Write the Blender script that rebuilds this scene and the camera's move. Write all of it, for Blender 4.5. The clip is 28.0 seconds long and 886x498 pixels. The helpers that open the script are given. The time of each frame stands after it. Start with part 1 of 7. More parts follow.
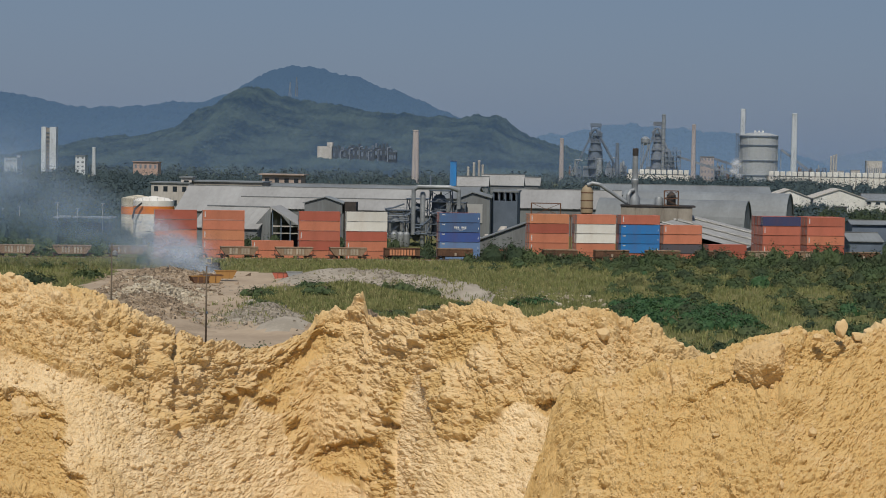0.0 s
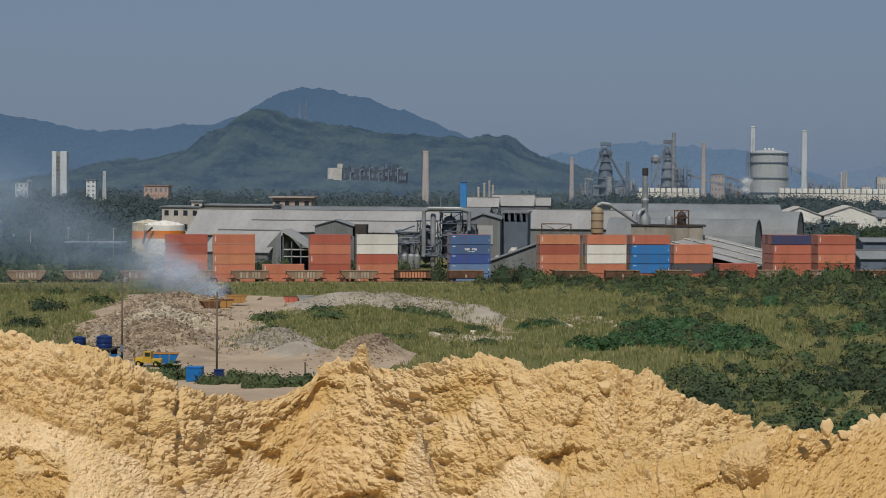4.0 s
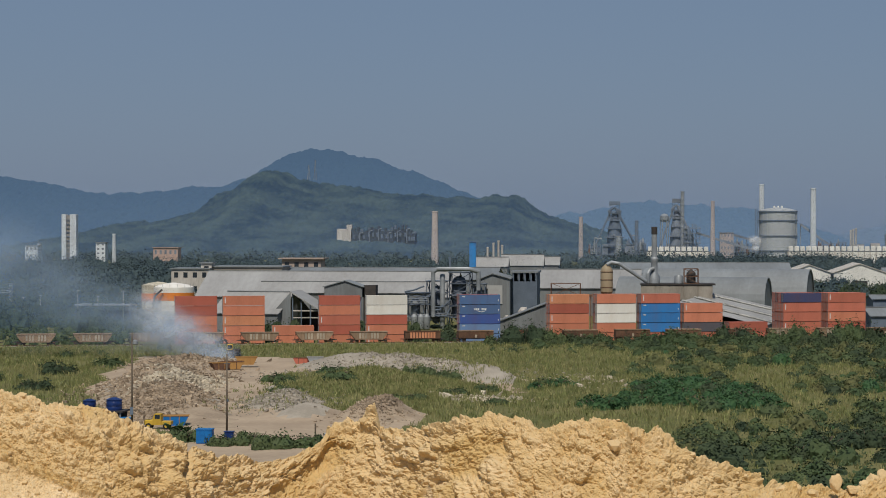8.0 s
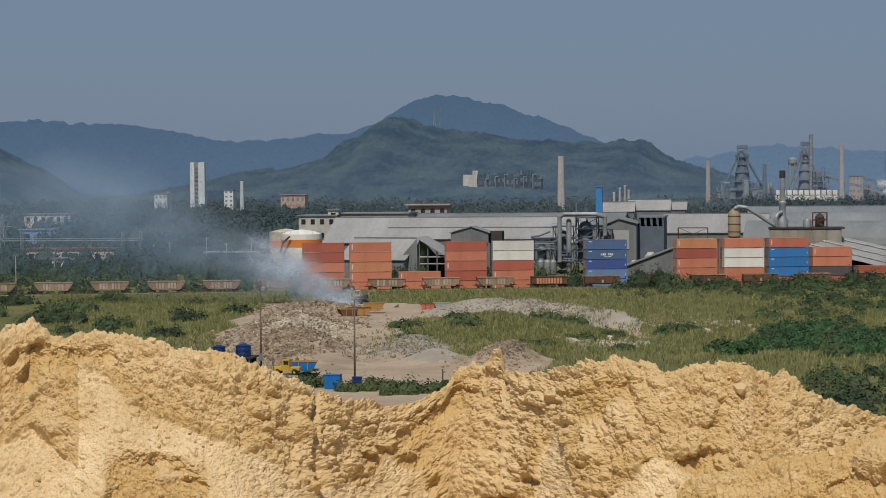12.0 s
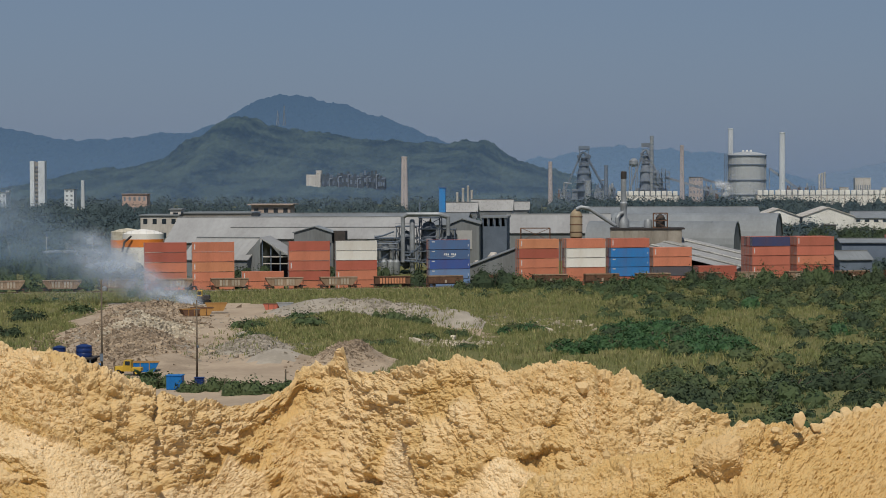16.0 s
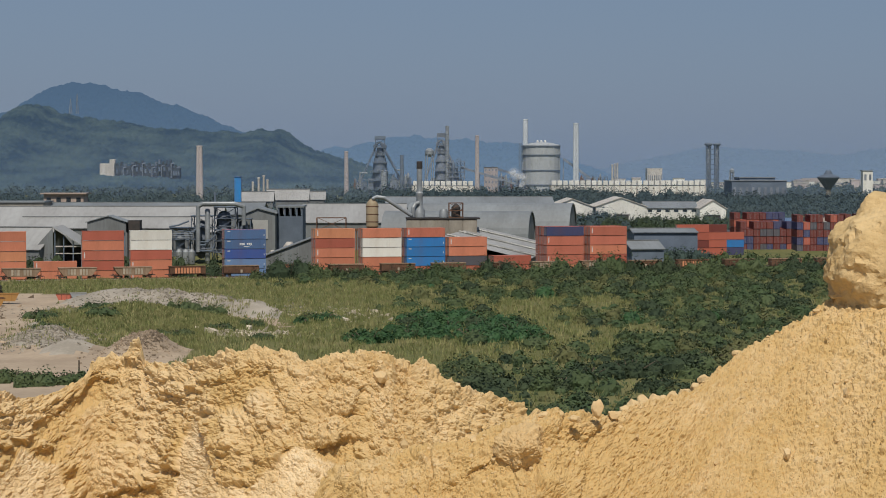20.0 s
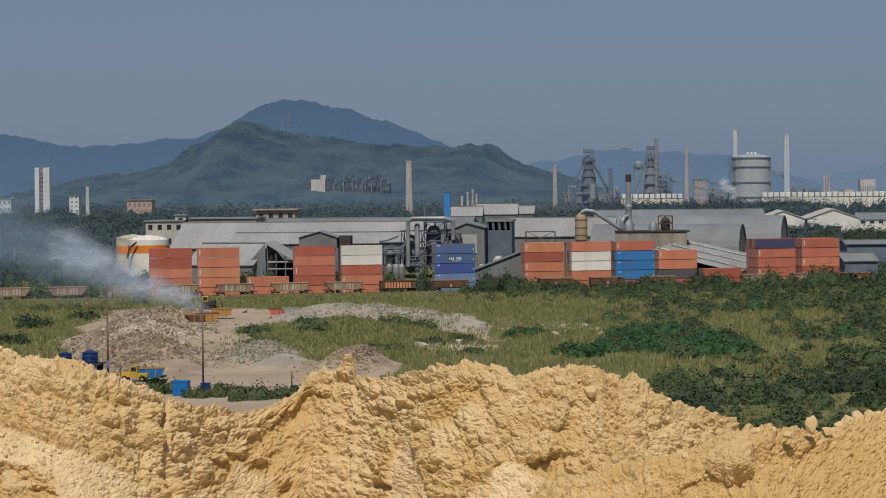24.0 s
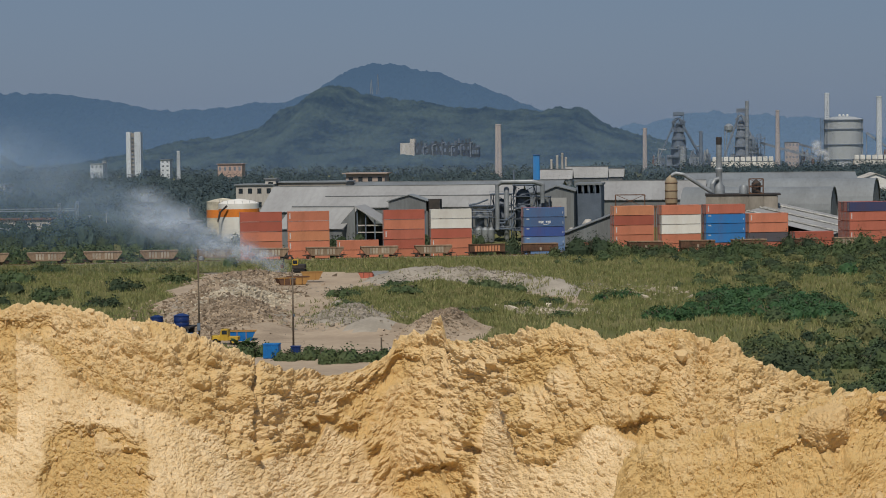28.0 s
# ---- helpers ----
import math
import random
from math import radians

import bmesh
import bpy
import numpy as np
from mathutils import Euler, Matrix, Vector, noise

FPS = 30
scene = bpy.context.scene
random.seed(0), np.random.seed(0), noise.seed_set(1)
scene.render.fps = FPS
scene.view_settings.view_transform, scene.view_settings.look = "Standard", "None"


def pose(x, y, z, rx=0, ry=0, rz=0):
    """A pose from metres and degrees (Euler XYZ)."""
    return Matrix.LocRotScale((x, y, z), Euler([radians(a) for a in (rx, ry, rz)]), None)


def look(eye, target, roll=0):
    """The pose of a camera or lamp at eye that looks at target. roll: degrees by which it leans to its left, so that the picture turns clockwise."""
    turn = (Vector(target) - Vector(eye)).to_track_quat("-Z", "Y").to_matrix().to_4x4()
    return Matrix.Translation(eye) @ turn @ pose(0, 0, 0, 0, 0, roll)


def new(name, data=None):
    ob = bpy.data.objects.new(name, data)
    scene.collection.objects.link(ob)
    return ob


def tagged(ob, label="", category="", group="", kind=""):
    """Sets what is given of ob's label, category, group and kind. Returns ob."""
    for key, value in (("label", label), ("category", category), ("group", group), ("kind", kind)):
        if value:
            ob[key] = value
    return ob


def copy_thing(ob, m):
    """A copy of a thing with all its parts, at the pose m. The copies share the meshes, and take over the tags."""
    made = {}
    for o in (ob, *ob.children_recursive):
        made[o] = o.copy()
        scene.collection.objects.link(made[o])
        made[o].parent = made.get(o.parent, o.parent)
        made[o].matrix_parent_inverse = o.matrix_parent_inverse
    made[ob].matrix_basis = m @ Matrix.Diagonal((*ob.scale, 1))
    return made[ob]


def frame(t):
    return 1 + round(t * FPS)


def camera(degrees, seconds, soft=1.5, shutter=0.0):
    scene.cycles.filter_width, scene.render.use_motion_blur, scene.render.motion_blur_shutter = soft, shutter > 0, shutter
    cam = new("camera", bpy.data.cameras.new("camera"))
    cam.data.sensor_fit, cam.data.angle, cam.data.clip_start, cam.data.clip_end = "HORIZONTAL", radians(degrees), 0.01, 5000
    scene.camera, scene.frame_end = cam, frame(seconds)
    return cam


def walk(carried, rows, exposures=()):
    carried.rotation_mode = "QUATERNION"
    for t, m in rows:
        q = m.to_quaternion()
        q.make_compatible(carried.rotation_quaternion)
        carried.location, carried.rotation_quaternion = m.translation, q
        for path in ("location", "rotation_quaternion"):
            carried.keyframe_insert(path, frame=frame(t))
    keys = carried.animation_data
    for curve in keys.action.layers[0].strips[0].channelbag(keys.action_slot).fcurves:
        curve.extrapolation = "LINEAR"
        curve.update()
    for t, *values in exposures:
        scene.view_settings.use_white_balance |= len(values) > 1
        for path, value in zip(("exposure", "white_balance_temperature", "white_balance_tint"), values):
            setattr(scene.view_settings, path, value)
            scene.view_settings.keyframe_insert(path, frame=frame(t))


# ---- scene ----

# ---- camera: pan, tilt and lean in degrees, eye in metres ----
cam = camera(22.99, 28.0, soft=0.95)
VIEW = (
    (0, -0.208, 0.058, 31.394, -4.621, -2.555, 1.016),
    (0.5, -0.206, 0.059, 31.392, -4.592, -2.404, 1.162),
    (1, -0.194, 0.058, 31.386, -4.976, -2.228, 1.342),
    (1.5, -0.195, 0.065, 31.386, -5.448, -2.915, 1.674),
    (2, -0.193, 0.078, 31.395, -5.470, -3.286, 2.013),
    (2.5, -0.186, 0.089, 31.530, -3.497, -3.389, 2.557),
    (3, -0.047, 0.085, 31.816, -0.532, -3.083, 1.499),
    (3.5, -0.040, 0.066, 31.985, -0.334, -2.607, 1.213),
    (4, -0.020, 0.039, 32.017, -4.923, -2.037, 0.441),
    (4.5, -0.011, 0.031, 32.013, -6.080, -1.602, 0.239),
    (6.5, 0.004, 0.010, 32.019, -5.673, -0.333, 0.233),
    (7, 0.008, 0.007, 32.010, -5.512, -0.274, 0.029),
    (7.5, 0.005, 0.003, 32.009, -5.372, -0.152, 0.069),
    (8, 0.000, -0.000, 32.000, -5.178, -0.453, 0.038),
    (8.5, 0.008, -0.004, 31.997, -5.333, -1.171, -0.116),
    (9, 0.006, -0.015, 31.981, -5.398, -1.319, -0.224),
    (9.5, 0.003, -0.021, 31.983, -5.218, -1.397, -0.141),
    (10, 0.002, -0.029, 31.980, -5.035, -1.467, -0.140),
    (10.5, 0.002, -0.035, 31.984, -5.012, -1.789, -0.137),
    (11, 0.002, -0.044, 31.988, -4.968, -1.880, -0.115),
    (11.5, 0.021, -0.061, 31.997, -5.084, -1.752, -0.180),
    (12, 0.047, -0.079, 31.977, -8.504, -1.870, -0.390),
    (12.5, 0.052, -0.087, 31.972, -9.445, -2.250, -0.352),
    (14.5, 0.045, -0.051, 31.950, -6.264, -2.642, 0.034),
    (15, 0.043, -0.047, 31.958, -5.912, -2.542, -0.261),
    (15.5, 0.031, -0.032, 31.972, -5.321, -2.360, -0.246),
    (16, 0.039, -0.017, 31.964, -4.384, -1.890, -0.185),
    (16.5, 0.036, -0.019, 31.965, -3.401, -1.415, 0.041),
    (17, 0.033, -0.019, 31.959, -3.029, -0.885, 0.146),
    (17.5, 0.026, -0.013, 31.953, -2.715, -0.858, 0.175),
    (18, 0.027, -0.002, 31.946, -2.596, -1.298, 0.195),
    (18.5, 0.021, 0.011, 31.951, -0.935, -2.174, 0.264),
    (19, 0.018, 0.017, 31.957, 0.735, -2.646, 0.310),
    (19.5, 0.012, 0.010, 31.964, 0.919, -2.420, 0.159),
    (20, 0.004, 0.012, 31.962, 0.981, -2.171, 0.000),
    (20.5, -0.001, 0.008, 31.964, 0.724, -2.043, -0.239),
    (21, -0.004, 0.001, 31.970, -0.813, -2.005, -0.593),
    (21.5, -0.013, -0.001, 31.970, -2.319, -1.979, -0.916),
    (22, -0.003, -0.009, 31.977, -3.295, -2.018, -0.842),
    (22.5, -0.003, -0.016, 31.979, -3.718, -2.048, -0.610),
    (24.5, -0.003, -0.026, 31.981, -4.753, -1.736, -0.452),
    (25, -0.001, -0.025, 31.980, -5.033, -2.365, -0.291),
    (25.5, -0.006, -0.024, 31.983, -5.592, -2.609, -0.347),
    (26, -0.000, -0.020, 31.973, -6.502, -2.916, -0.579),
    (26.5, 0.001, 0.010, 31.976, -7.028, -3.126, -0.880),
    (27, -0.006, 0.035, 31.980, -7.116, -2.993, -1.054),
    (27.5, -0.010, 0.050, 31.972, -7.091, -2.810, -0.865),
    (28, -0.018, 0.056, 31.975, -6.876, -2.719, -0.682),
)


def aim(ex, ey, ez, pan, tilt, lean):
    p, q = radians(pan), radians(tilt)
    way = Vector((math.sin(p) * math.cos(q), math.cos(p) * math.cos(q), math.sin(q)))
    eye = Vector((ex, ey, ez))
    return look(eye, eye + way * 100, lean)


walk(cam, [(r[0], aim(*r[1:])) for r in VIEW],
     ((0, -0.04), (3, -0.07), (8, -0.04), (12, -0.05), (15, -0.08), (17, 0.0), (19, 0.05), (22, 0.09), (25, -0.12), (28, -0.10)))

# ---- light ----
SUN_EL, SUN_AZ = radians(55), radians(181)   # azimuth clockwise from +y
world = bpy.data.worlds.new("World")
scene.world = world
world.use_nodes = True
wn = world.node_tree
wn.nodes.clear()
sky = wn.nodes.new("ShaderNodeTexSky")
sky.sky_type = "NISHITA"
sky.sun_disc = False
sky.sun_elevation, sky.sun_rotation = SUN_EL, SUN_AZ
sky.air_density, sky.dust_density, sky.ozone_density = 1.0, 1.0, 1.2
mute = wn.nodes.new("ShaderNodeMix")
mute.data_type, mute.blend_type = "RGBA", "MIX"
mute.inputs[0].default_value = 0.82
mute.inputs[7].default_value = (1.52, 2.22, 3.55, 1)
bg = wn.nodes.new("ShaderNodeBackground")
bg.inputs[1].default_value = 0.0865
wo = wn.nodes.new("ShaderNodeOutputWorld")
wn.links.new(sky.outputs[0], mute.inputs[6])
wn.links.new(mute.outputs[2], bg.inputs[0])
wn.links.new(bg.outputs[0], wo.inputs[0])

sun_data = bpy.data.lights.new("sun", "SUN")
sun_data.energy, sun_data.angle, sun_data.color = 3.6, radians(0.6), (1.0, 0.93, 0.82)
sun_dir = Vector((math.sin(SUN_AZ) * math.cos(SUN_EL), math.cos(SUN_AZ) * math.cos(SUN_EL), math.sin(SUN_EL)))
sun = new("sun", sun_data)
sun.matrix_world = look(sun_dir * 100, (0, 0, 0))


# ---- materials ----
def surface(name, base, second=None, rough=0.8, metal=0.0, scale=1.0, fine=12.0, spread=0.5, bump=0.2, step=0.02,
            vary=0.12, island=0.0, coords="Object", glow=None, streak=None, spec=0.3):
    """Two colours mixed by a coarse and a fine noise, with brightness varied per object or per island, and fine relief."""
    m = bpy.data.materials.new(name)
    m.use_nodes = True
    nt = m.node_tree
    nt.nodes.clear()
    N, L = nt.nodes.new, nt.links.new
    out = N("ShaderNodeOutputMaterial")
    b = N("ShaderNodeBsdfPrincipled")
    b.inputs["Roughness"].default_value, b.inputs["Metallic"].default_value = rough, metal
    b.inputs["Specular IOR Level"].default_value = spec
    L(b.outputs[0], out.inputs[0])
    tc = N("ShaderNodeTexCoord")
    vec = tc.outputs["Object"]
    if coords == "World":
        vec = N("ShaderNodeNewGeometry").outputs["Position"]
    if streak:
        mp = N("ShaderNodeMapping")
        mp.inputs["Scale"].default_value = streak
        L(vec, mp.inputs[0])
        vec = mp.outputs[0]
    n1, n2 = N("ShaderNodeTexNoise"), N("ShaderNodeTexNoise")
    for n, s, d in ((n1, scale, 5), (n2, fine, 4)):
        n.inputs["Scale"].default_value, n.inputs["Detail"].default_value = s, d
        L(vec, n.inputs["Vector"])
    add = N("ShaderNodeMath")
    add.operation = "MULTIPLY_ADD"
    add.inputs[1].default_value = 0.45
    L(n2.outputs[0], add.inputs[0])
    L(n1.outputs[0], add.inputs[2])
    rng = N("ShaderNodeMapRange")
    rng.inputs[1].default_value, rng.inputs[2].default_value = 0.72 - 0.5 * spread * 0.6, 0.72 + 0.5 * spread * 0.6
    L(add.outputs[0], rng.inputs[0])
    mix = N("ShaderNodeMix")
    mix.data_type = "RGBA"
    second = second or [c * 0.6 for c in base]
    mix.inputs[6].default_value, mix.inputs[7].default_value = (*base, 1), (*second, 1)
    L(rng.outputs[0], mix.inputs[0])
    col = mix.outputs[2]
    src = None
    if island:
        src, amount = N("ShaderNodeNewGeometry").outputs["Random Per Island"], island
    elif vary:
        src, amount = N("ShaderNodeObjectInfo").outputs["Random"], vary
    if src:
        r2 = N("ShaderNodeMapRange")
        r2.inputs[3].default_value, r2.inputs[4].default_value = 1 - amount, 1 + amount
        L(src, r2.inputs[0])
        hs = N("ShaderNodeHueSaturation")
        L(r2.outputs[0], hs.inputs["Value"])
        L(col, hs.inputs["Color"])
        col = hs.outputs[0]
    L(col, b.inputs["Base Color"])
    # emission, used on the hills in place of distance haze
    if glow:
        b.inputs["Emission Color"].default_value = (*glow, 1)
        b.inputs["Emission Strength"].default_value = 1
    if bump:
        bp = N("ShaderNodeBump")
        bp.inputs["Strength"].default_value, bp.inputs["Distance"].default_value = bump, step
        L(add.outputs[0], bp.inputs["Height"])
        L(bp.outputs[0], b.inputs["Normal"])
    return m


# ---- mesh helpers ----
def part(name, bm, material, parent=None, label=""):
    me = bpy.data.meshes.new(name)
    bm.normal_update()
    for e in bm.edges:
        if len(e.link_faces) == 2 and e.calc_face_angle(0) > 0.6:
            e.smooth = False
    bm.to_mesh(me)
    bm.free()
    ob = new(name, me)
    for m in material if isinstance(material, (list, tuple)) else (material,):
        me.materials.append(m)
    if parent:
        ob.parent = parent
    if label:
        ob["label"] = label
    return ob


def thing(name, m=None, label="", category="", group="", kind=""):
    ob = new(name)
    ob.empty_display_size = 0.5
    if m is not None:
        ob.matrix_basis = m
    return tagged(ob, label, category, group, kind)


def box(bm, x0, x1, y0, y1, z0, z1, bevel=0.0):
    vs = [bm.verts.new(p) for p in ((x0, y0, z0), (x1, y0, z0), (x1, y1, z0), (x0, y1, z0),
                                    (x0, y0, z1), (x1, y0, z1), (x1, y1, z1), (x0, y1, z1))]
    fs = [bm.faces.new([vs[i] for i in f]) for f in ((0, 3, 2, 1), (4, 5, 6, 7), (0, 1, 5, 4), (1, 2, 6, 5), (2, 3, 7, 6), (3, 0, 4, 7))]
    if bevel:
        bmesh.ops.bevel(bm, geom=list({e for f in fs for e in f.edges}), offset=bevel, segments=1, affect="EDGES")
    return bm


def tube(bm, x, y, z0, z1, r0, r1=None, n=12, cap=True):
    r1 = r0 if r1 is None else r1
    lo = [bm.verts.new((x + r0 * math.cos(2 * math.pi * i / n), y + r0 * math.sin(2 * math.pi * i / n), z0)) for i in range(n)]
    hi = [bm.verts.new((x + r1 * math.cos(2 * math.pi * i / n), y + r1 * math.sin(2 * math.pi * i / n), z1)) for i in range(n)]
    for i in range(n):
        f = bm.faces.new((lo[i], lo[(i + 1) % n], hi[(i + 1) % n], hi[i]))
        f.smooth = n > 8
    if cap:
        bm.faces.new(hi)
        bm.faces.new(lo[::-1])
    return bm


def lathe(bm, x, y, prof, n=16):
    rings = [[bm.verts.new((x + r * math.cos(2 * math.pi * i / n), y + r * math.sin(2 * math.pi * i / n), z)) for i in range(n)] for r, z in prof]
    for a, b in zip(rings, rings[1:]):
        for i in range(n):
            f = bm.faces.new((a[i], a[(i + 1) % n], b[(i + 1) % n], b[i]))
            f.smooth = True
    bm.faces.new(rings[-1])
    bm.faces.new(rings[0][::-1])
    return bm


def beam(bm, a, b, r, n=6):
    """A round or square bar from a to b."""
    a, b = Vector(a), Vector(b)
    q = (b - a).to_track_quat("Z", "Y").to_matrix()
    ring = [q @ Vector((r * math.cos(2 * math.pi * (i + 0.5) / n), r * math.sin(2 * math.pi * (i + 0.5) / n), 0)) for i in range(n)]
    lo, hi = [bm.verts.new(a + v) for v in ring], [bm.verts.new(b + v) for v in ring]
    for i in range(n):
        f = bm.faces.new((lo[i], lo[(i + 1) % n], hi[(i + 1) % n], hi[i]))
        f.smooth = n > 6
    bm.faces.new(hi)
    bm.faces.new(lo[::-1])
    return bm


def pipe(bm, pts, r, n=10):
    """A pipe along points, with rounded joints."""
    for a, b in zip(pts, pts[1:]):
        beam(bm, a, b, r, n)
    for p in pts[1:-1]:
        bmesh.ops.create_uvsphere(bm, u_segments=8, v_segments=6, radius=r * 1.03, matrix=Matrix.Translation(p))
    return bm


def prism(bm, outline, y0, y1):
    """An outline in x, z drawn out along y."""
    f = [bm.verts.new((x, y0, z)) for x, z in outline]
    g = [bm.verts.new((x, y1, z)) for x, z in outline]
    n = len(f)
    bm.faces.new(f)
    bm.faces.new(g[::-1])
    for i in range(n):
        bm.faces.new((f[i], g[i], g[(i + 1) % n], f[(i + 1) % n]))
    bmesh.ops.recalc_face_normals(bm, faces=bm.faces[:])
    return bm


B = bmesh.new


def raw(name, verts, faces, materials, index=None, smooth=False):
    """A mesh from arrays: faces is an (n, 3) or (n, 4) array."""
    me = bpy.data.meshes.new(name)
    verts = np.asarray(verts, dtype=np.float32)
    faces = np.asarray(faces, dtype=np.int32)
    n, k = faces.shape
    me.vertices.add(len(verts))
    me.vertices.foreach_set("co", verts.ravel())
    me.loops.add(n * k)
    me.loops.foreach_set("vertex_index", faces.ravel())
    me.polygons.add(n)
    me.polygons.foreach_set("loop_start", np.arange(n, dtype=np.int32) * k)
    if index is not None:
        me.polygons.foreach_set("material_index", np.asarray(index, dtype=np.int32))
    me.polygons.foreach_set("use_smooth", np.full(n, smooth))
    for m in materials:
        me.materials.append(m)
    me.update(calc_edges=True)
    me.validate()
    return new(name, me)


def grid_faces(nu, nv):
    i = (np.arange(nv - 1)[:, None] * nu + np.arange(nu - 1)[None, :]).ravel()
    return np.stack([i, i + 1, i + nu + 1, i + nu], 1)


# ---- noise on arrays ----
def hash2(i, j, k=0):
    h = (i.astype(np.int64) * 374761393 + j.astype(np.int64) * 668265263 + k * 1442695041) & 0xFFFFFFFF
    h = ((h ^ (h >> 13)) * 1274126177) & 0xFFFFFFFF
    return ((h ^ (h >> 16)) & 0xFFFFFF) / float(0xFFFFFF)


def vnoise(x, y, k=0):
    i, j = np.floor(x), np.floor(y)
    u, w = x - i, y - j
    u, w = u * u * (3 - 2 * u), w * w * (3 - 2 * w)
    i, j = i.astype(np.int64), j.astype(np.int64)
    a, b = hash2(i, j, k), hash2(i + 1, j, k)
    c, d = hash2(i, j + 1, k), hash2(i + 1, j + 1, k)
    return (a * (1 - u) + b * u) * (1 - w) + (c * (1 - u) + d * u) * w


def fbm(x, y, k=0, octaves=4):
    s, a = 0, 0.5
    for o in range(octaves):
        s, a, x, y = s + a * (vnoise(x, y, k + o) - 0.5) * 2, a * 0.5, x * 2.03 + 7.1, y * 2.03 - 3.3
    return s


def crumble(x, y, k=0, octaves=6, keep=0.62):
    """Rough relief whose fine part stays strong, with sharp creases at the larger sizes."""
    f, a, tot = 0, 1.0, 0
    for o in range(octaves):
        n = vnoise(x, y, k + o) * 2 - 1
        f, tot = f + a * (n if o > 2 else 1.6 * np.abs(n) - 0.6), tot + a
        a, x, y = a * keep, 0.8 * x * 2.1 + 0.6 * y * 2.1 + 7.1, 0.8 * y * 2.1 - 0.6 * x * 2.1 - 3.3
    return f / tot


def cells(x, y, k=0):
    """Distance to the nearest of scattered points, and that point's own random number."""
    i, j = np.floor(x).astype(np.int64), np.floor(y).astype(np.int64)
    best, rnd = np.full(x.shape, 9.0), np.zeros(x.shape)
    for di in (-1, 0, 1):
        for dj in (-1, 0, 1):
            a, b = i + di, j + dj
            d = np.hypot(a + hash2(a, b, k) - x, b + hash2(a, b, k + 1) - y)
            near = d < best
            best, rnd = np.where(near, d, best), np.where(near, hash2(a, b, k + 2), rnd)
    return best, rnd

DIRT = surface("dry_cream_earth", (0.72, 0.57, 0.36), (0.60, 0.445, 0.245), rough=0.95, scale=1.1, fine=30, spread=0.55, bump=0.9, step=0.045, vary=0, coords="World", spec=0.1)
OCHRE = surface("dry_ochre_earth", (0.575, 0.405, 0.205), (0.465, 0.315, 0.145), rough=0.95, scale=1.4, fine=30, spread=0.55, bump=0.9, step=0.05, vary=0, coords="World", spec=0.1)


def earth(name):
    """Dry earth mixed from pale towards ochre where the mesh says so, with grain at two sizes."""
    m = surface(name, (0.715, 0.565, 0.36), (0.575, 0.42, 0.225), rough=0.95, scale=1.3, fine=34, spread=0.62, bump=0.7, step=0.03, vary=0, coords="World", spec=0.1)
    nt = m.node_tree
    N, L = nt.nodes.new, nt.links.new
    b = next(n for n in nt.nodes if n.type == "BSDF_PRINCIPLED")
    pale = b.inputs["Base Color"].links[0].from_socket
    at, geo, no, mix, mul = N("ShaderNodeAttribute"), N("ShaderNodeNewGeometry"), N("ShaderNodeTexNoise"), N("ShaderNodeMix"), N("ShaderNodeMath")
    at.attribute_name = "ochre"
    no.inputs["Scale"].default_value, no.inputs["Detail"].default_value = 9, 6
    L(geo.outputs["Position"], no.inputs["Vector"])
    mul.operation = "MULTIPLY_ADD"
    mul.inputs[1].default_value, mul.use_clamp = 0.7, True
    off = N("ShaderNodeMath")
    off.operation = "ADD"
    off.inputs[1].default_value = -0.35
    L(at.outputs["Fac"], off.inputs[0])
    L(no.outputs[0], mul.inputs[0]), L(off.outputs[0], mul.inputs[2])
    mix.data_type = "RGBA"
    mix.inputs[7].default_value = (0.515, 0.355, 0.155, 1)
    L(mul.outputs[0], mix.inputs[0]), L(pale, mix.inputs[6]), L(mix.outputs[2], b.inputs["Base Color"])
    return m


EARTH = earth("crumbling_yellow_earth")
BLOCK = surface("hard_yellow_block", (0.60, 0.44, 0.23), (0.475, 0.335, 0.16), rough=0.95, scale=2.6, fine=22, spread=0.6, bump=0.9, step=0.05, vary=0, coords="World", spec=0.1)
CLOD = surface("earth_clods", (0.63, 0.47, 0.265), (0.54, 0.385, 0.195), rough=0.95, scale=0.8, fine=20, spread=0.8, bump=0.6, step=0.015, vary=0, island=0.08, coords="World", spec=0.1)
SAND = surface("tan_sand", (0.41, 0.325, 0.235), (0.32, 0.25, 0.18), rough=0.95, scale=0.08, fine=0.9, bump=0.4, step=0.1, vary=0, coords="World", spec=0.1)
RUBBLE = surface("rubble", (0.36, 0.285, 0.205), (0.25, 0.195, 0.14), rough=0.95, scale=0.2, fine=2, bump=0.5, step=0.1, vary=0, island=0.35, coords="World", spec=0.1)
GRAVEL = surface("grey_gravel", (0.36, 0.32, 0.262), (0.265, 0.235, 0.19), rough=0.95, scale=0.15, fine=1.8, bump=0.6, step=0.15, vary=0, island=0.2, coords="World", spec=0.1)
GROUND = surface("scrub_ground", (0.165, 0.155, 0.07), (0.10, 0.11, 0.042), rough=1, scale=0.05, fine=0.6, bump=0.5, step=0.2, vary=0, coords="World", spec=0.05)
GRASS = surface("dry_grass", (0.29, 0.265, 0.125), (0.20, 0.20, 0.085), rough=0.9, scale=0.06, fine=0.5, bump=0, vary=0, island=0.3, coords="World", spec=0.1)
LEAF_A = surface("scrub_leaves", (0.045, 0.073, 0.030), (0.070, 0.092, 0.038), rough=0.7, scale=0.06, fine=0.7, bump=0, vary=0, island=0.12, coords="World", spec=0.2)
